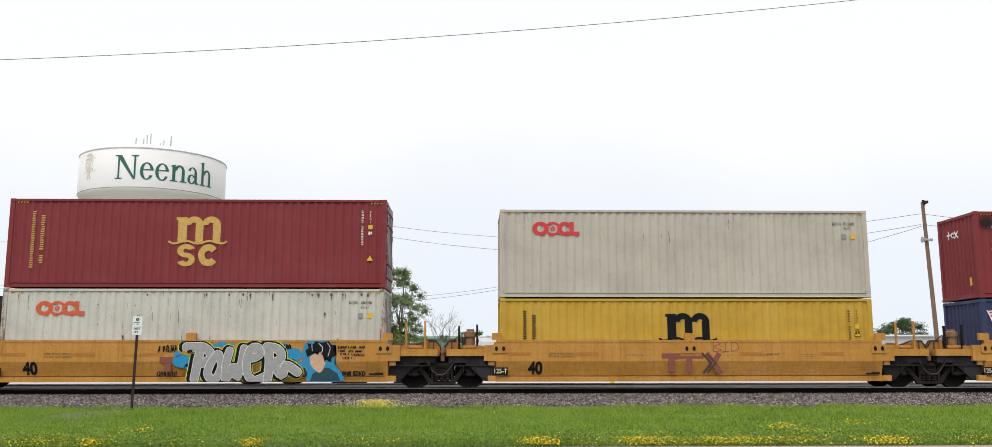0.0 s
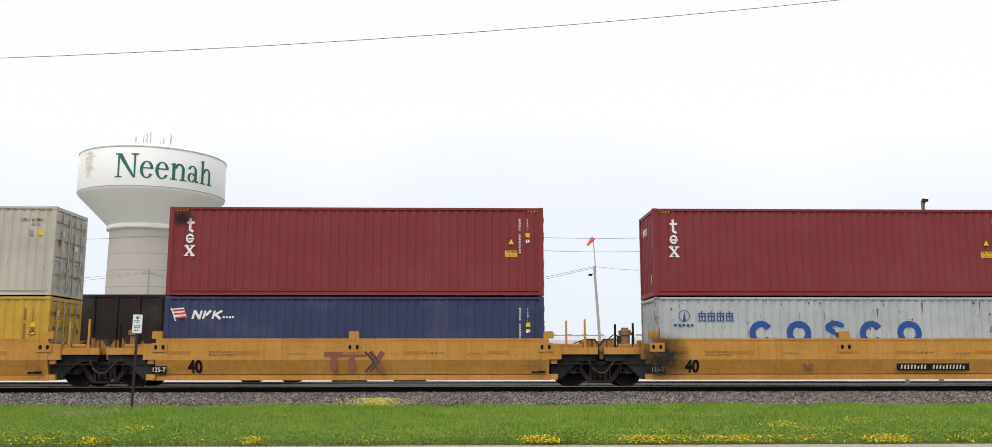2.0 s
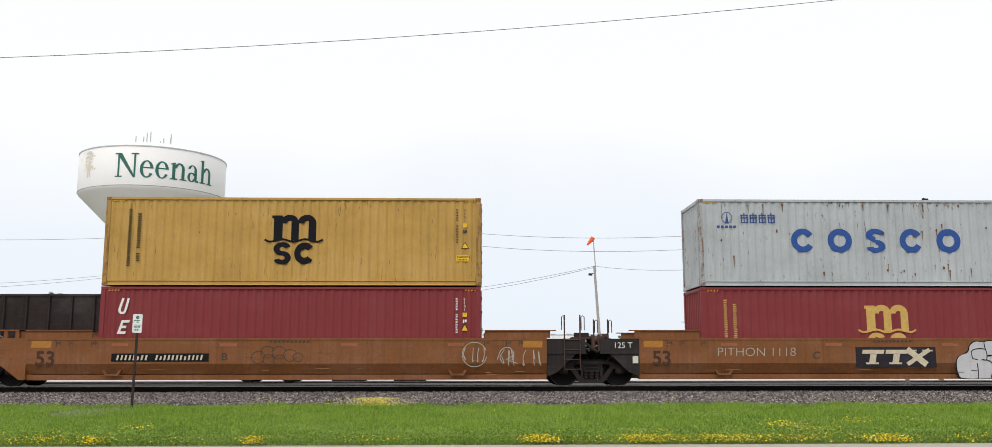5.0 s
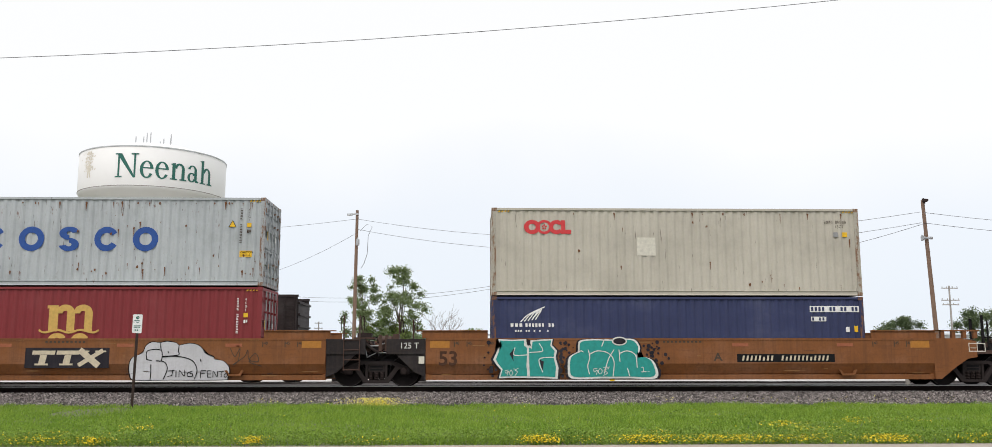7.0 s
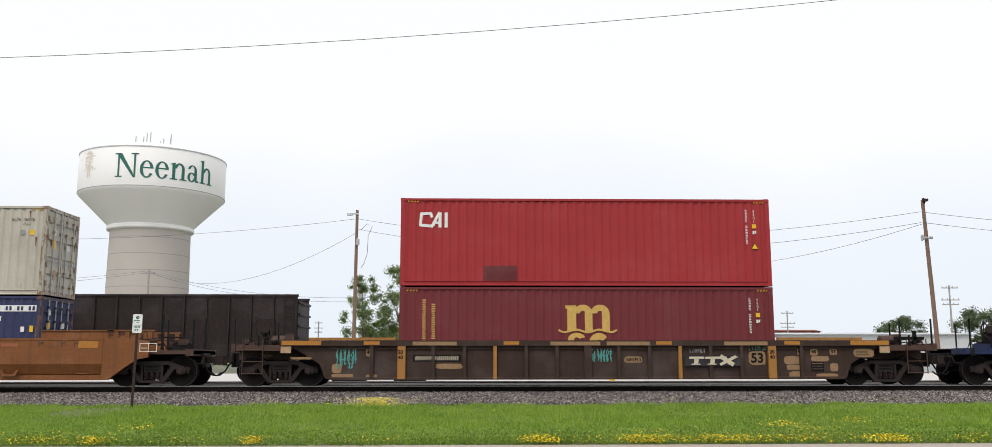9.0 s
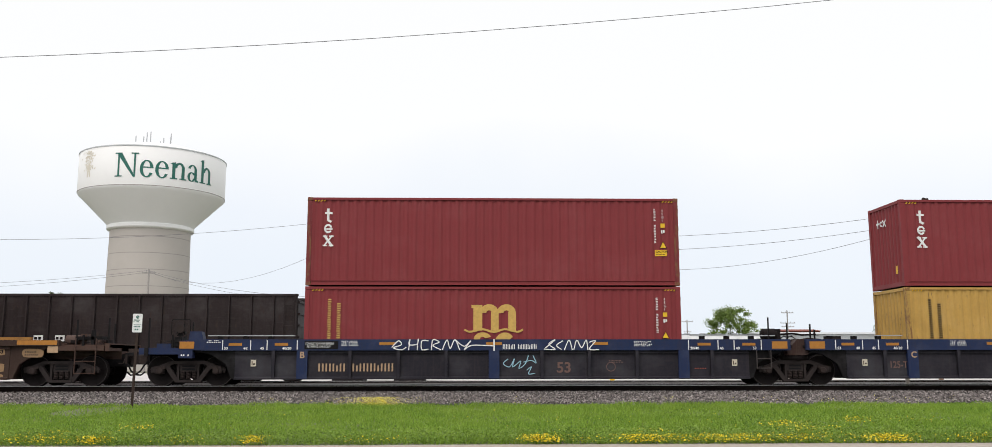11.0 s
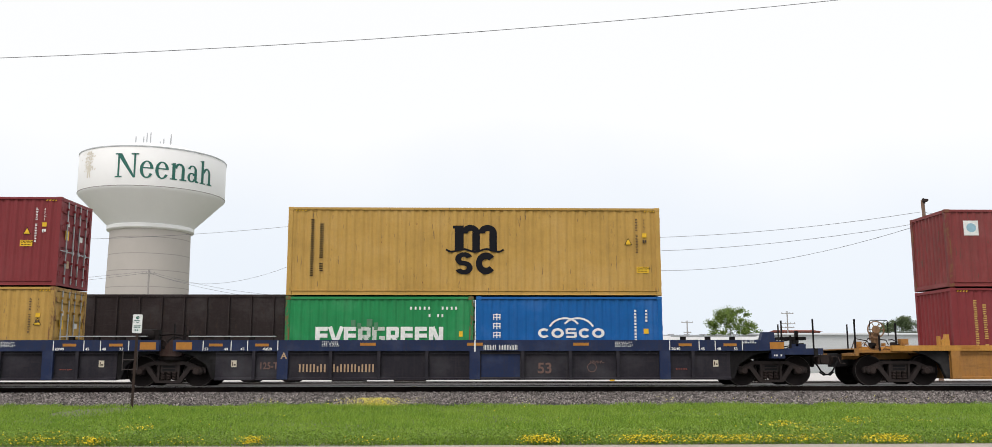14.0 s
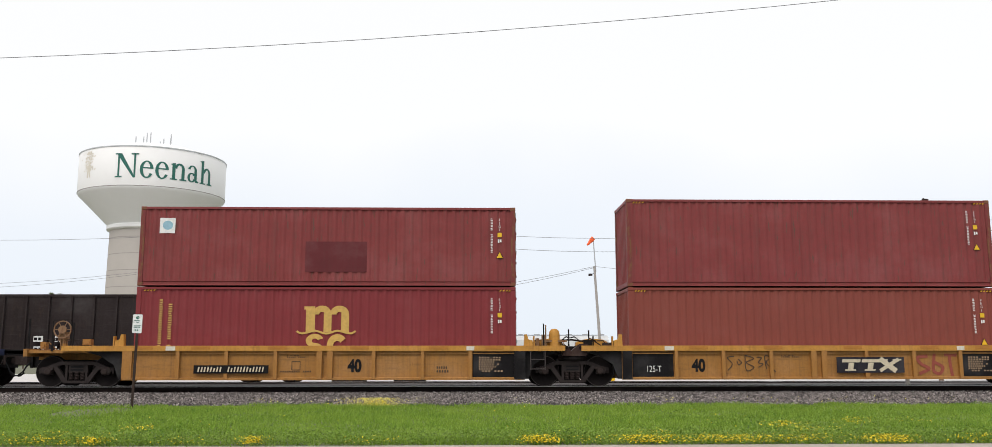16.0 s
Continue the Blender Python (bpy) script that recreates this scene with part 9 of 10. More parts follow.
def hopper_car(x0, x1, y0, rail, top, label):
    h = thing("hopper_car", pose(0, 0, 0), label, "hopper car", "parked white hopper cars")
    xm, hw = (x0 + x1) / 2, 1.55
    half = (x1 - x0) / 2
    bm = bmesh.new()
    outline = [(-hw, rail + 1.5), (-hw - 0.03, rail + 2.4), (-hw, top - 0.55), (-hw + 0.3, top - 0.15), (-0.5, top), (0.5, top), (hw - 0.3, top - 0.15), (hw, top - 0.55), (hw + 0.03, rail + 2.4), (hw, rail + 1.5)]
    prism(bm, [(y0 + hw + p, z) for p, z in outline], x0 + 0.9, x1 - 0.9, "x")
    part("body", bm, M["hopper_white"], h)
    bm = bmesh.new()
    for k in range(4):
        a = x0 + 1.5 + (x1 - x0 - 3.0) * k / 4
        b = x0 + 1.5 + (x1 - x0 - 3.0) * (k + 1) / 4
        prism(bm, [(a + 0.1, rail + 1.5), (b - 0.1, rail + 1.5), ((a + b) / 2 + 0.5, rail + 0.5), ((a + b) / 2 - 0.5, rail + 0.5)], y0 + 0.5, y0 + 2.6)
    part("chutes", bm, M["hopper_white"], h)
    bm = bmesh.new()
    box(bm, x0, x1, y0 + 0.05, y0 + 3.05, rail + 1.15, rail + 1.42)
    part("sill", bm, M["galv"], h)
    bm = bmesh.new()
    box(bm, x0 + 1.2, x1 - 1.2, y0 + 0.9, y0 + 2.2, top + 0.05, top + 0.09)
    for k in range(9):
        xx = x0 + 1.6 + (x1 - x0 - 3.2) * k / 8
        box(bm, xx - 0.3, xx + 0.3, y0 + 1.2, y0 + 1.9, top + 0.09, top + 0.2)
    part("roof_walk", bm, M["galv"], h)
    rib = shared("hopper_rib", lambda b: box(b, -0.04, 0.04, -0.03, 0.0, rail + 1.5, top - 0.55))
    for k in range(12):
        part("side_rib", rib, M["hopper_white"], h, at=pose(x0 + 1.2 + (x1 - x0 - 2.4) * k / 11, y0 - 0.005, 0))
    for x in (x0 + 1.9, x1 - 1.9):
        f = part("truck", MESHES["parked_truck"], M["iron"], h, at=pose(x, y0 + 1.5, rail))
        for dx in (-0.889, 0.889):
            for sy in (-1, 1):
                part("wheel", MESHES["wheel"], M["iron"], f, at=pose(dx, sy * 0.785, R_WHEEL, 0, 0, 0 if sy < 0 else 180))


# ---- water tower ----
def serif_letter(char):
    """A letter with serifs, capitals one unit high, flat in xz; also gives its advance."""
    f = Flat()

    def bowl(cx, cz, rx, rz, ix, iz, a0, a1):
        n = 22
        ang = [radians(a0 + (a1 - a0) * k / n) for k in range(n + 1)]
        rows = [[f.bm.verts.new((cx + p * math.cos(q), f.y, cz + r * math.sin(q))) for p, r in ((rx, rz), (ix, iz))] for q in ang]
        for u, v in zip(rows, rows[1:]):
            f.bm.faces.new((u[0], u[1], v[1], v[0]))
        f.y -= 0.004

    def serif(x0, x1, z0):
        f.y -= 0.004
        f.rect(x0, x1, z0, z0 + 0.05)
    if char == "N":
        f.rect(0.09, 0.17, 0.02, 0.97)
        f.rect(0.83, 0.91, 0.0, 0.97)
        f.y -= 0.004
        f.poly([(0.03, 0.995), (0.27, 0.995), (0.91, 0.0), (0.82, -0.02)])
        for x0, x1, z in ((-0.03, 0.30, 0.0), (-0.05, 0.2, 0.95), (0.70, 1.04, 0.95)):
            serif(x0, x1, z)
        return f.bm, 1.09
    if char == "e":
        bowl(0.31, 0.35, 0.30, 0.365, 0.155, 0.315, 8, 330)
        f.y -= 0.004
        f.rect(0.14, 0.60, 0.385, 0.435)
        return f.bm, 0.67
    if char == "a":
        bowl(0.27, 0.49, 0.235, 0.225, 0.105, 0.18, 0, 165)
        bowl(0.235, 0.195, 0.215, 0.205, 0.085, 0.16, 30, 340)
        f.y -= 0.004
        f.rect(0.37, 0.51, 0.07, 0.50)
        f.y -= 0.004
        f.poly([(0.40, 0.08), (0.44, 0.0), (0.60, 0.0), (0.62, 0.05), (0.51, 0.09)])
        return f.bm, 0.68
    top = 1.0 if char == "h" else 0.70
    f.rect(0.09, 0.235, 0.02, top)
    f.rect(0.53, 0.675, 0.02, 0.46)
    f.y -= 0.004
    bowl(0.425, 0.45, 0.25, 0.265, 0.115, 0.185, 0, 172)
    f.y -= 0.004
    f.poly([(-0.01, top - 0.05), (0.10, top - 0.09), (0.235, top - 0.02), (0.235, top + 0.02)])
    serif(0.0, 0.33, 0.0)
    serif(0.44, 0.77, 0.0)
    return f.bm, 0.80


def water_tower():
    t = thing("water_tower", pose(-49.06, 140.0, lie(140.0)), "white water tower with green town name on a grey shaft", "water tower")
    R = 10.66
    zb = -lie(140.0)
    part("shaft", shared("tower_shaft", lambda b: lathe(b, [(6.25, -0.5), (6.05, 3.0), (5.82, zb + 20.6)], 64, "z"), smooth=True), M["tank_shaft"], t, "grey concrete shaft with pour joints")
    for k in range(8):
        z = 2.5 + 2.45 * k
        r = 6.06 - 0.0125 * z
        part("joint_band", shared(("joint_band", k), lambda b: lathe(b, [(r + 0.005, -0.06), (r + 0.03, -0.05), (r + 0.03, 0.05), (r + 0.005, 0.06)], 64, "z"), smooth=True), M["tank_joint"], t, at=pose(0, 0, z))
    part("collar", shared("tower_collar", lambda b: lathe(b, [(5.8, 20.35), (6.2, 20.45), (6.32, 20.6), (6.32, 21.05), (6.1, 21.15)], 64, "z"), smooth=True), M["tank_white"], t, at=pose(0, 0, zb))
    part("tank", shared("tower_tank", lambda b: lathe(b, [(6.0, 21.0), (R - 0.45, 25.25), (R - 0.12, 25.55), (R, 25.8), (R, 31.55), (R - 0.08, 31.7), (R - 0.5, 31.85), (6.0, 33.2), (2.0, 33.7), (0.0, 33.75)], 96, "z"), smooth=True), M["tank_white"], t, "white steel tank with conical underside", at=pose(0, 0, zb))
    part("rim", shared("tower_rim", lambda b: lathe(b, [(R + 0.01, 31.5), (R + 0.07, 31.52), (R + 0.07, 31.66), (R - 0.05, 31.72)], 96, "z"), smooth=True), M["roof_grey"], t, at=pose(0, 0, zb))
    part("lower_seam", shared("tower_seam", lambda b: lathe(b, [(R + 0.005, 25.78), (R + 0.03, 25.79), (R + 0.03, 25.87), (R + 0.005, 25.88)], 96, "z"), smooth=True), M["tank_joint"], t, at=pose(0, 0, zb))
    # the town's name, bent round the tank; serifs on the stems
    mid = math.atan2(-140.0, 49.06)
    name = thing("town_name", pose(0, 0, zb), "", "")
    name.parent = t
    tall, at_x = 3.5, 0.0
    letters = [(char, *serif_letter(char)) for char in "Neenah"]
    width = sum(w for _, _, w in letters)
    scale_x = 14.6 / width
    for char, one, w in letters:
        for _ in range(3):
            bmesh.ops.subdivide_edges(one, edges=[e for e in one.edges if e.calc_length() > 0.15], cuts=1)
            bmesh.ops.triangulate(one, faces=one.faces)
        for v in one.verts:
            a, r = mid + radians(10.4) + ((v.co.x + at_x) * scale_x - 14.6 / 2) / R, R + 0.05 - v.co.y
            v.co = (r * math.cos(a), r * math.sin(a), 26.98 + v.co.z * tall)
        part("letter", one, M["sign_green"], name, "dark green letter")
        at_x += w
    # a pale tree emblem at the edge of the tank
    bm = bmesh.new()
    rnd = random.Random(2)
    for k in range(120):
        s, z = rnd.gauss(0, 0.62), rnd.uniform(28.2, 31.0)
        a = mid - radians(57) + s / R
        bm.faces.new([bm.verts.new(((R + 0.03) * math.cos(a + da), (R + 0.03) * math.sin(a + da), z + dz)) for da, dz in ((0, 0), (0.02, 0.06), (0.022, 0.24), (0.004, 0.2))])
    for da in (-0.03, 0.03):
        a = mid - radians(57)
        bm.faces.new([bm.verts.new(((R + 0.035) * math.cos(q), (R + 0.035) * math.sin(q), z)) for q, z in ((a + da, 27.3), (a + da + 0.03, 27.3), (a + 0.02, 29.0), (a - 0.01, 29.0))])
    part("tree_emblem", bm, M["emblem_tan"], t, "pale tan tree emblem", at=pose(0, 0, zb))
    mast = shared("antenna", lambda b: (tube(b, [(0, 0, 0), (0, 0, 2.2)], 0.06, 6), box(b, -0.11, 0.11, -0.08, 0.08, 0.7, 2.1)))
    for k, (dx, dy, s) in enumerate(((-2.2, -1.5, 0.9), (-1.8, 0.5, 1.1), (-0.9, -1.0, 1.2), (-0.1, -2.0, 1.15), (0.3, 1.0, 0.8), (1.5, -1.5, 0.75), (2.1, -0.5, 0.9), (2.6, -2.0, 1.0))):
        part("antenna", mast, M["galv"], t, at=pose(dx * 1.15, dy, zb + 33.3) @ Matrix.Diagonal((0.55, 0.55, s, 1)))


# ---- poles, wires ----
def pole(name, x, y, top, r, tone, label, lean=0.0, arms=()):
    p = thing(name, pose(x, y, lie(y)), label, "utility pole")
    h = top - lie(y)
    part("shaft", shared(("pole", x, y), lambda b: tube(b, [(-lean * h, 0, -0.6), (-lean * h * 0.5, 0, h / 2), (0, 0, h)], [r * 1.2, r * 1.05, r * 0.85], 12), smooth=True), M[tone], p)
    for z, w in arms:
        part("crossarm", shared(("crossarm", w), lambda b: (box(b, -w / 2, w / 2, -0.06, 0.06, -0.06, 0.06), [tube(b, [(q, 0, 0.06), (q, 0, 0.24)], 0.045, 6) for q in (-w / 2 + 0.1, -w / 6, w / 6, w / 2 - 0.1)])), M[tone], p, at=pose(0, -r, z - lie(y)))
    return p


def wire(a, b, sag, r, label="thin dark overhead wire"):
    bm = bmesh.new()
    A, B = Vector(a), Vector(b)
    tube(bm, [tuple(A.lerp(B, k / 24) - Vector((0, 0, sag * 4 * (k / 24) * (1 - k / 24)))) for k in range(25)], r, 5)
    solid("overhead_wire", bm, M["cable"], label, "wire", "overhead wires")


def poles_and_wires():
    p = pole("utility_pole", 27.41, 54.0, 10.49, 0.12, "wood_pole", "brown wooden pole with a floodlight and a siren horn", -0.035)
    z0 = lie(54.0)
    part("floodlight", shared("floodlight", lambda b: (box(b, -0.16, 0.22, -0.3, 0.1, -0.13, 0.08), box(b, -0.05, 0.05, -0.1, 0.1, -0.3, -0.13), box(b, -0.16, -0.04, -0.15, 0.1, 0.08, 0.16)), bevel=0.03), M["iron_brown"], p, at=pose(0.06, -0.1, 10.47 - z0) @ Matrix.Scale(0.7, 4))
    part("siren_horn", shared("siren_horn", lambda b: lathe(b, [(0.32, -0.5), (0.24, -0.38), (0.12, -0.15), (0.08, 0.0), (0.08, 0.25), (0.14, 0.27), (0.14, 0.5), (0.02, 0.52)], 18, "x"), smooth=True), M["galv"], p, "grey siren horn", at=pose(0.03, -0.2, 8.15 - z0) @ Matrix.Scale(0.62, 4))
    q = pole("utility_pole", -8.81, 70.0, 12.41, 0.13, "wood_pole", "brown wooden pole with a transformer can", 0.005)
    z1 = lie(70.0)
    part("transformer", shared("transformer", lambda b: (lathe(b, [(0.2, 0), (0.24, 0.05), (0.24, 0.75), (0.12, 0.85)], 14, "z"), tube(b, [(0.0, 0, 0.85), (0.0, 0, 1.05)], 0.04, 6))), M["galv"], q, "grey transformer can", at=pose(0.10, -0.2, 9.65 - z1) @ Matrix.Scale(0.6, 4))
    part("lamp_bracket", shared("pole_bracket", lambda b: (box(b, -0.5, 0.1, -0.06, 0.06, -0.05, 0.05), box(b, -0.75, -0.35, -0.12, 0.12, -0.14, 0.02))), M["roof_grey"], q, at=pose(0, -0.12, 12.1 - z1))
    part("drop_loop", shared("drop_loop", lambda b: tube(b, [(0.2, 0, 1.0), (0.7, 0, 1.5), (1.1, 0, 1.3), (0.8, 0, 0.6), (0.75, 0, -0.8), (0.5, 0, -1.6), (0.3, 0, -1.9)], 0.02, 5)), M["cable"], q, at=pose(0.1, -0.2, 9.8 - z1))
    w = pole("windsock_pole", 10.18, 75.0, 8.64, 0.11, "wood_grey", "grey pole with a thin mast and an orange windsock", -0.057)
    z2 = lie(75.0)
    part("mast", shared("sock_mast", lambda b: tube(b, [(0.12, 0, -0.5), (-0.06, 0, 2.35)], 0.045, 6)), M["galv"], w, at=pose(0, 0, 8.64 - z2))
    part("windsock", shared("windsock", lambda b: lathe(b, [(0.19, 0.0), (0.18, -0.22), (0.12, -0.52), (0.08, -0.78)], 14, "x"), smooth=True), M["sock"], w, "orange windsock hanging in a light breeze", at=pose(-0.05, 0, 10.98 - z2, 0, -50, 0))
    part("lamp", shared("yard_lamp", lambda b: (box(b, -0.48, -0.18, -0.12, 0.12, -0.11, 0.06), tube(b, [(-0.3, 0, 0), (0.05, 0, 0.1)], 0.03, 6))), M["iron_brown"], w, at=pose(0, 0, 7.95 - z2))
    for x, y, top, arms in ((44.95, 190.0, 9.4, [(9.0, 2.4), (6.9, 1.6)]), (59.09, 170.0, 10.26, [(9.8, 2.3), (7.9, 2.8), (7.2, 2.4)]), (63.66, 120.0, 10.84, [(10.5, 2.2), (8.9, 2.4), (8.3, 2.2)]), (-38.5, 110.0, 11.84, [(11.3, 1.6)]), (-29.68, 180.0, 8.7, [(8.4, 1.5), (7.4, 1.6), (6.6, 1.4)])):
        pole("utility_pole", x, y, top, 0.12, "wood_grey", "distant grey wooden pole with crossarms", 0.0, arms)
    # tall poles beyond both sides carry the wire over the road
    for x, top in ((-22.0, 6.2), (22.0, 9.9)):
        pole("utility_pole", x, 16.05, top, 0.14, "wood_pole", "wooden roadside pole that carries the wire")
    pole("utility_pole", -62.0, 70.0, 12.0, 0.14, "wood_pole", "wooden pole farther along the railway")
    pole("utility_pole", 62.0, 54.0, 10.6, 0.14, "wood_pole", "wooden pole farther along the railway")
    wire((-22.0, 16.0, 5.935), (22.0, 16.0, 9.70), 1.094, 0.006, "thin dark wire high over the road")
    wire((27.2, 53.9, 9.75), (-8.7, 69.9, 11.7), 1.55, 0.014)
    wire((27.2, 53.9, 9.09), (-8.7, 69.9, 10.9), 1.75, 0.014)
    wire((27.4, 53.9, 9.72), (62.0, 54.0, 10.2), 1.2, 0.014)
    wire((27.4, 53.9, 9.08), (62.0, 54.0, 9.4), 1.2, 0.014)
    wire((27.4, 53.9, 9.05), (10.25, 74.9, 8.6), 1.3, 0.014)
    wire((10.17, 74.9, 8.6), (-38.5, 109.9, 11.6), 2.9, 0.016)
    wire((10.17, 74.9, 8.5), (-38.5, 109.9, 11.4), 3.15, 0.016)
    wire((-8.9, 69.9, 11.7), (-62.0, 69.9, 11.6), 1.65, 0.014)
    wire((-38.6, 109.8, 11.6), (-62.0, 70.0, 6.6), 0.9, 0.016)
    wire((-38.6, 109.8, 11.4), (-62.0, 70.0, 6.2), 1.0, 0.016)
    wire((-38.4, 109.8, 11.5), (-8.9, 70.0, 10.6), 2.5, 0.014)


# ---- trees ----
def leaf_cloud(rng, centres, radii, n, size, bias=0.75):
    pick = rng.choice(len(centres), n, p=np.array(radii) ** 2 / np.sum(np.array(radii) ** 2))
    d = rng.normal(0, 1, (n, 3))
    d /= np.linalg.norm(d, axis=1)[:, None]
    r = np.array(radii)[pick] * np.minimum(np.abs(rng.normal(0, 0.62, n)), 1.05)
    pos = np.array(centres)[pick] + d * r[:, None] * np.array([1, 1, 0.8])
    m = rotations(rng, n, 1.5) * rng.uniform(0.6, 1.4, n)[:, None, None] * size
    return m, pos


def leafy_tree(x, y, base, top, width, seed, tone, label, leaves=2600, size=0.22, lobes=16, bark="bark"):
    rng = np.random.default_rng(seed)
    h = top - base
    t = thing("tree", pose(x, y, base), label, "tree")
    bm = bmesh.new()
    tube(bm, [(0, 0, -0.3), (0.04 * h * 0.2, 0, h * 0.25), (-0.02 * h, 0.01 * h, h * 0.5), (0.0, 0, h * 0.72)], [0.012 * h, 0.010 * h, 0.006 * h, 0.003 * h], 8)
    centres, radii = [], []
    for k in range(int(lobes * 3.4)):
        a = rng.uniform(0, math.tau)
        zf = rng.uniform(0.24, 0.93)
        spread = (width / 2 * math.sqrt(max(0.03, 1 - ((zf - 0.52) / 0.46) ** 2)) - width * 0.05) * math.sqrt(rng.uniform(0.05, 1.0))
        c = (spread * math.cos(a), spread * math.sin(a), h * zf)
        centres.append(c)
        radii.append(width * rng.uniform(0.065, 0.14))
        if k % 3 == 0:
            tube(bm, [(0, 0, h * (zf * 0.55)), (c[0] * 0.5, c[1] * 0.5, h * zf * 0.82), c], [0.004 * h, 0.0025 * h, 0.0012 * h], 5)
    part("trunk", bm, M[bark], t)
    leaves, size = int(leaves * 7.0), size * 0.74
    leaf = np.array([(0, -0.5, 0), (0.34, 0, 0.08), (0, 0.5, 0), (-0.34, 0, 0.08)])
    m, pos = leaf_cloud(rng, centres, radii, leaves, size)
    v = np.einsum("nij,kj->nki", m, leaf) + pos[:, None, :]
    me = bpy.data.meshes.new("crown")
    me.from_pydata(v.reshape(-1, 3).tolist(), [], (np.arange(leaves * 4).reshape(-1, 4)).tolist())
    ob = part("crown", me, M[tone], t, "uneven crown of many small leaves")
    return t


def bare_tree(x, y, base, top, seed):
    rng = random.Random(seed)
    t = thing("bare_tree", pose(x, y, base), "leafless pale tree with fine bare branches", "tree")
    bm = bmesh.new()

    def grow(p, d, length, r, depth):
        q = p + d * length
        tube(bm, [tuple(p), tuple((p + q) / 2 + Vector((rng.uniform(-1, 1), rng.uniform(-1, 1), 0)) * length * 0.05), tuple(q)], [r, r * 0.85, r * 0.65], 5)
        if depth == 0:
            return
        for k in range(3 if depth > 1 else 2):
            nd = (d + Vector((rng.uniform(-0.75, 0.75), rng.uniform(-0.75, 0.75), rng.uniform(-0.1, 0.45)))).normalized()
            grow(p + d * length * rng.uniform(0.55, 1.0), nd, length * rng.uniform(0.55, 0.8), r * 0.6, depth - 1)
    h = top - base
    grow(Vector((0, 0, -0.2)), Vector((0.02, 0, 1)), h * 0.36, 0.085, 5)
    part("branches", bm, M["bark_pale"], t)


def greenery():
    g = lie(85)
    leafy_tree(-9.75, 84.0, g, 9.3, 4.9, 21, "leaf", "tall airy green tree behind a wooden pole", 2000, 0.22, 17)
    leafy_tree(-6.5, 86.0, g, 10.1, 5.9, 22, "leaf", "tall airy green tree with gaps in its crown", 2600, 0.22, 20)
    leafy_tree(-8.0, 88.0, g, 5.2, 7.0, 23, "leaf_fresh", "low green bushy tree at the foot of others", 2200, 0.24, 14)
    bare_tree(-2.75, 85.0, g, 7.2, 4)
    leafy_tree(0.1, 150.0, lie(150), 6.9, 5.5, 24, "leaf_fresh", "small round green tree in the distance", 1500, 0.3, 12)
    leafy_tree(-3.8, 150.0, lie(150), 6.0, 4.0, 25, "leaf_dark", "small dark green tree in the distance", 1200, 0.3, 10)
    leafy_tree(34.2, 120.0, lie(120), 8.1, 7.6, 26, "leaf_fresh", "broad bright green tree behind the white cars", 3600, 0.28, 22)
    leafy_tree(66.2, 140.0, lie(140), 7.8, 8.5, 27, "leaf_dark", "wide dark green tree", 3000, 0.32, 18)
    leafy_tree(79.0, 140.0, lie(140), 9.0, 10.0, 28, "leaf_dark", "wide dark green tree beside a crossarm pole", 3400, 0.32, 20)
    leafy_tree(28.1, 170.0, lie(170), 6.0, 3.6, 29, "leaf", "narrow green bush between two white cars", 1200, 0.3, 10)
    leafy_tree(-105.0, 220.0, lie(220), 17.6, 9.0, 30, "leaf_dark", "far dark tree top", 1200, 0.5, 12)
    leafy_tree(-98.6, 220.0, lie(220), 18.3, 8.0, 31, "leaf_dark", "far dark tree top", 1200, 0.5, 12)
    rng = np.random.default_rng(40)
    n = 5200
    x = rng.uniform(-320, 330, n)
    z = lie(330.0) + rng.uniform(0, 1, n) ** 0.8 * (6.0 + 2.5 * np.sin(x * 0.05) + 1.5 * np.sin(x * 0.17))
    m = rotations(rng, n, 1.5) * rng.uniform(1.2, 2.6, n)[:, None, None]
    scatter_mesh("distant_trees", np.array([(0, -0.5, 0), (0.4, 0, 0.1), (0, 0.5, 0), (-0.4, 0, 0.1)]), [(0, 1, 2, 3)], n, (m, np.stack([x, 330 + rng.uniform(0, 14, n), z], -1)), M["leaf_dark"], "distant belt of trees on the horizon", "trees")


def building(x0, x1, y0, y1, top, wall, roof, label, gable=0.6, windows=5):
    b = thing("building", pose(0, 0, 0), label, "building")
    g = lie(y0)
    bm = bmesh.new()
    box(bm, x0, x1, y0, y1, g - 0.3, top - gable)
    w = part("wall", bm, M[wall], b)
    bm = bmesh.new()
    prism(bm, [(y0 - 0.4, top - gable), (y1 + 0.4, top - gable), ((y0 + y1) / 2, top)], x0 - 0.4, x1 + 0.4, "x")
    part("roof", bm, M[roof], b)
    for k in range(windows):
        x = x0 + (x1 - x0) * (k + 0.5) / windows
        part("window", shared("far_window", lambda q: box(q, -0.6, 0.6, -0.06, 0.0, 0, 1.1)), M["black"], w, at=pose(x, y0, g + 1.6))


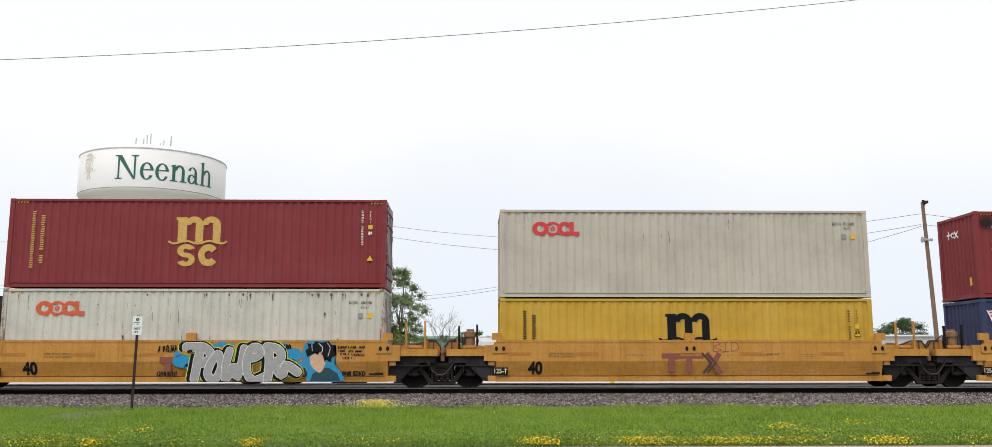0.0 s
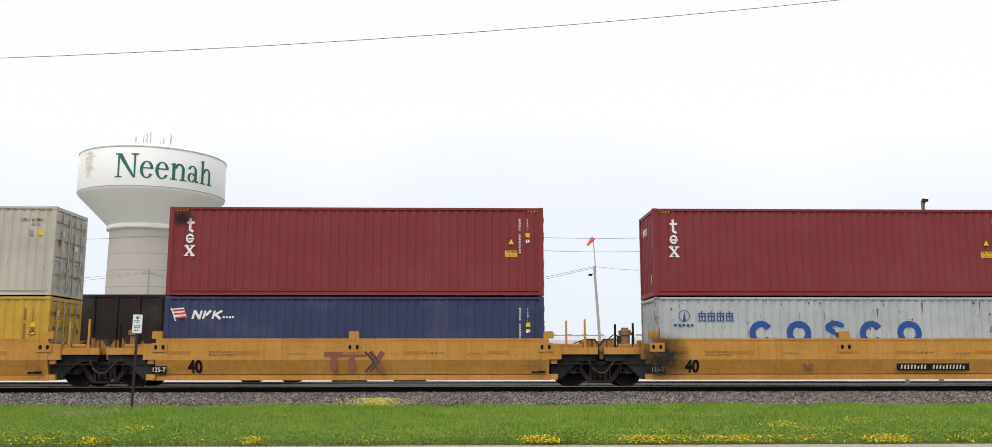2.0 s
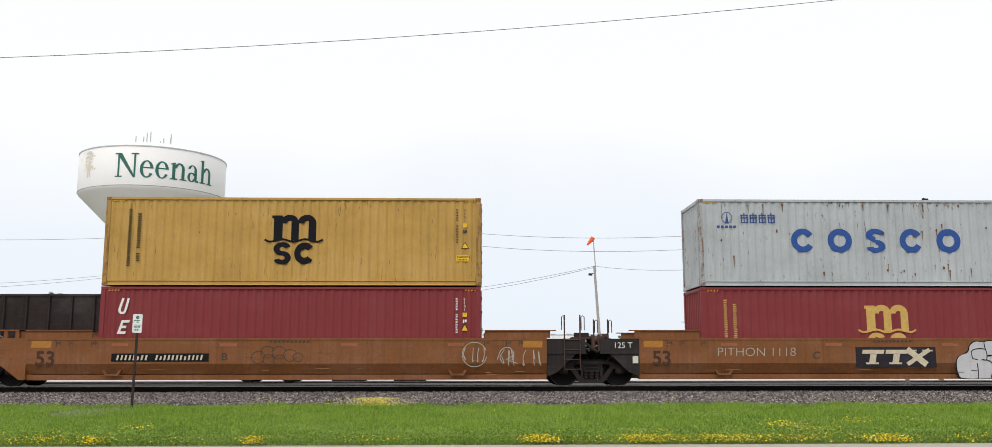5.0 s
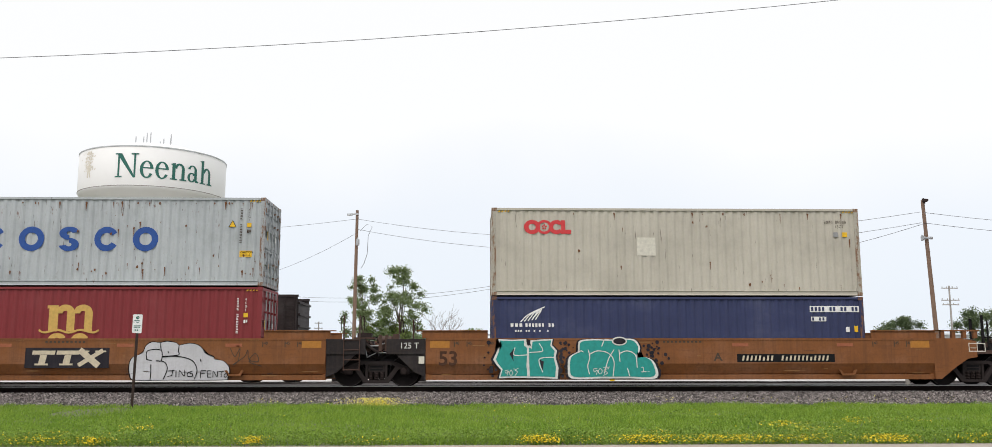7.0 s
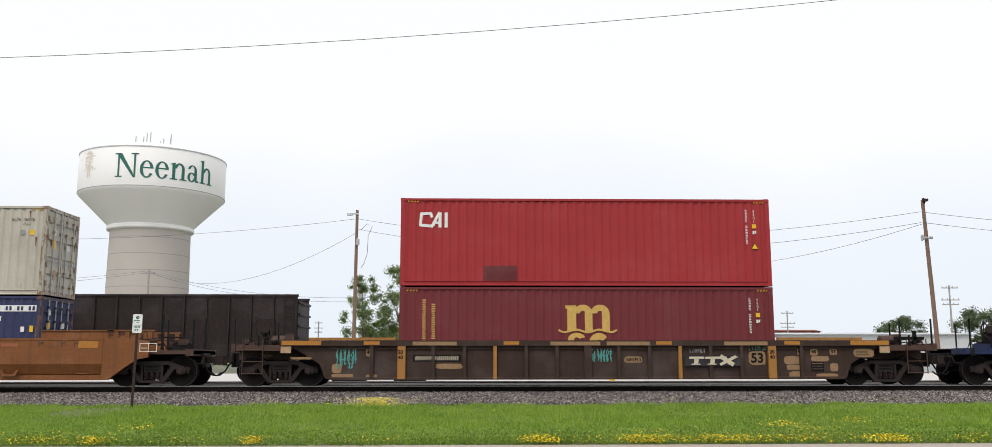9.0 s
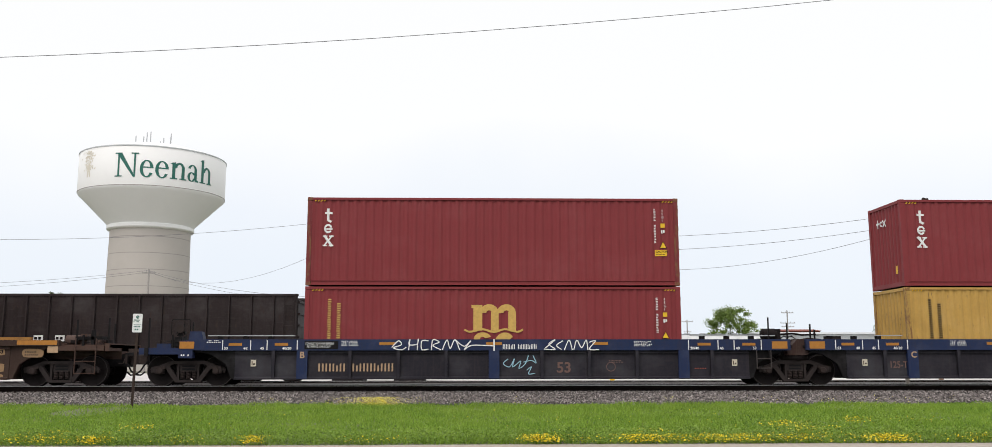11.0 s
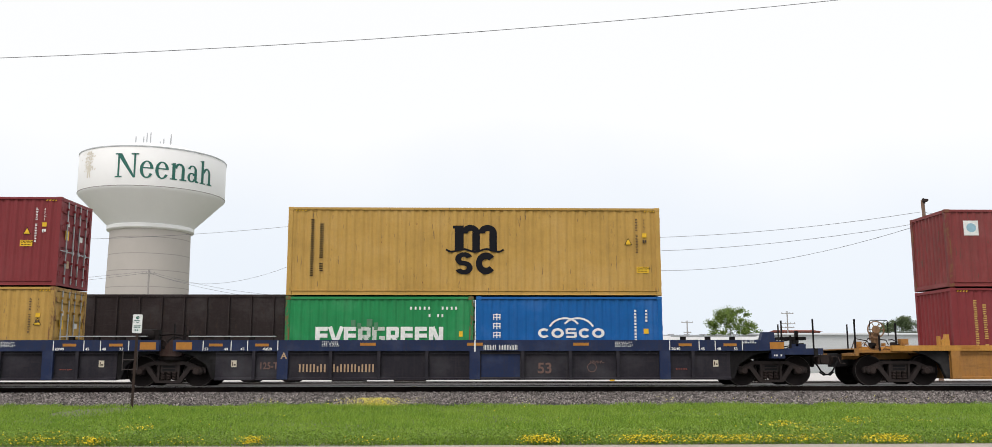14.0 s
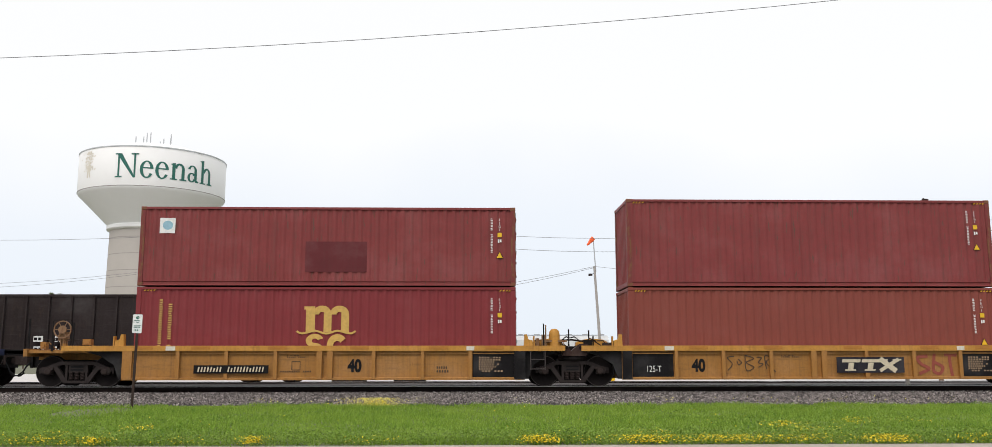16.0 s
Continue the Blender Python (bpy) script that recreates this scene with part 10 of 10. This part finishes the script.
def far_things():
    building(68.5, 76.7, 200.0, 210.0, 7.95, "roof_brick", "roof_brick", "low brick-red building in the distance", 0.5)
    building(-9.5, -1.6, 160.0, 172.0, 5.8, "roof_green", "roof_green", "low building with a pale green metal roof")
    building(36.0, 62.0, 113.0, 121.0, 4.5, "roof_grey", "roof_grey", "long low pale grey shed", 0.35, 8)
    building(4.0, 32.0, 215.0, 225.0, 6.9, "roof_grey", "roof_grey", "long low pale grey shed far behind", 0.4, 7)
    c = thing("rusty_gondola", pose(0, 0, 0), "low rust-brown gondola car with a dark end", "gondola car")
    bm = bmesh.new()
    box(bm, -9.0, -3.0, 60.0, 63.0, 0.6, 2.13)
    part("body", bm, M["gondola_rust"], c, bevel=0.03)
    bm = bmesh.new()
    box(bm, -2.98, -2.4, 60.0, 63.0, 0.6, 2.15)
    part("end", bm, M["deck_brown"], c, "dark brown end")
    for k in range(6):
        part("rib", shared("rusty_rib", lambda b: box(b, -0.06, 0.06, -0.08, 0.0, 0.6, 2.1)), M["gondola_rust"], c, at=pose(-8.9 + 1.1 * k, 60.0, 0))
    for x in (-8.0, -4.0):
        part("truck", shared("rusty_truck", lambda b: box(b, -1.0, 1.0, 60.3, 62.7, lie(60), 0.6), bevel=0.05), M["iron"], c, at=pose(x, 0, 0))
    m = thing("marker_lamp", pose(7.2, 47.0, lie(47.0)), "small round yellow marker on a short post", "marker")
    part("stem", shared("marker_stem", lambda b: tube(b, [(0, 0, -0.1), (0, 0, 0.3)], 0.03, 6)), M["iron"], m)
    part("disc", shared("marker_disc", lambda b: lathe(b, [(0.02, -0.05), (0.13, -0.04), (0.13, 0.04), (0.02, 0.05)], 16)), M["label_yellow"], m, at=pose(0, 0, 0.40))
    q = thing("marker_stake", pose(17.4, 36.5, lie(36.5)), "short grey stake beside the track", "stake")
    part("stake", shared("stake", lambda b: prism(b, [(-0.08, -0.1), (0.08, -0.1), (0.07, 0.62), (-0.07, 0.62)], -0.03, 0.03)), M["wood_grey"], q)
    q = thing("loose_board", pose(-2.9, 36.0, lie(36.0)), "orange and white board lying beside the track", "board")
    part("board", shared("loose_board", lambda b: prism(b, [(-0.2, 0.0), (0.2, 0.05), (0.2, 0.22), (-0.2, 0.14)], -0.02, 0.02)), M["sock"], q)


# ---- what moves ----
def rolled(t):
    for (a, p), (b, q) in zip(RIDE, RIDE[1:]):
        if t <= b:
            return p + (q - p) * (t - a) / (b - a)
    return RIDE[-1][1]


def motions():
    for ob in RIDING:
        x, y, z = ob.matrix_basis.translation
        walk(ob, [(k / 2, pose(x - rolled(k / 2), y, z)) for k in range(33)])
    for w, x in WHEELSETS:
        walk(w, [(k / FPS, pose(x, 0, R_WHEEL, 0, -math.degrees(rolled(k / FPS) / R_WHEEL), 0)) for k in range(16 * FPS + 1)])


load_containers()
load_train()
small_sign()
gondola(-25.6, -7.45, 39.5, -0.075, 3.66)
for xa, xb in ((-1.4, 17.7), (19.2, 38.3)):
    hopper_car(xa, xb, 112.0, -0.45, 4.05, "white covered hopper car parked far behind the tracks")
water_tower()
poles_and_wires()
greenery()
far_things()
ground_pieces()
weeds_and_flowers()
grass_blades()
ballast_stones()
track("track", TRACK_Y, 0.0, -420, 420, "near railway track with dark rails on ties", -38.0, 38.0)
track("second_track", 41.0, -0.075, -300, 300, "second railway track behind", -24.0, 24.0)
motions()
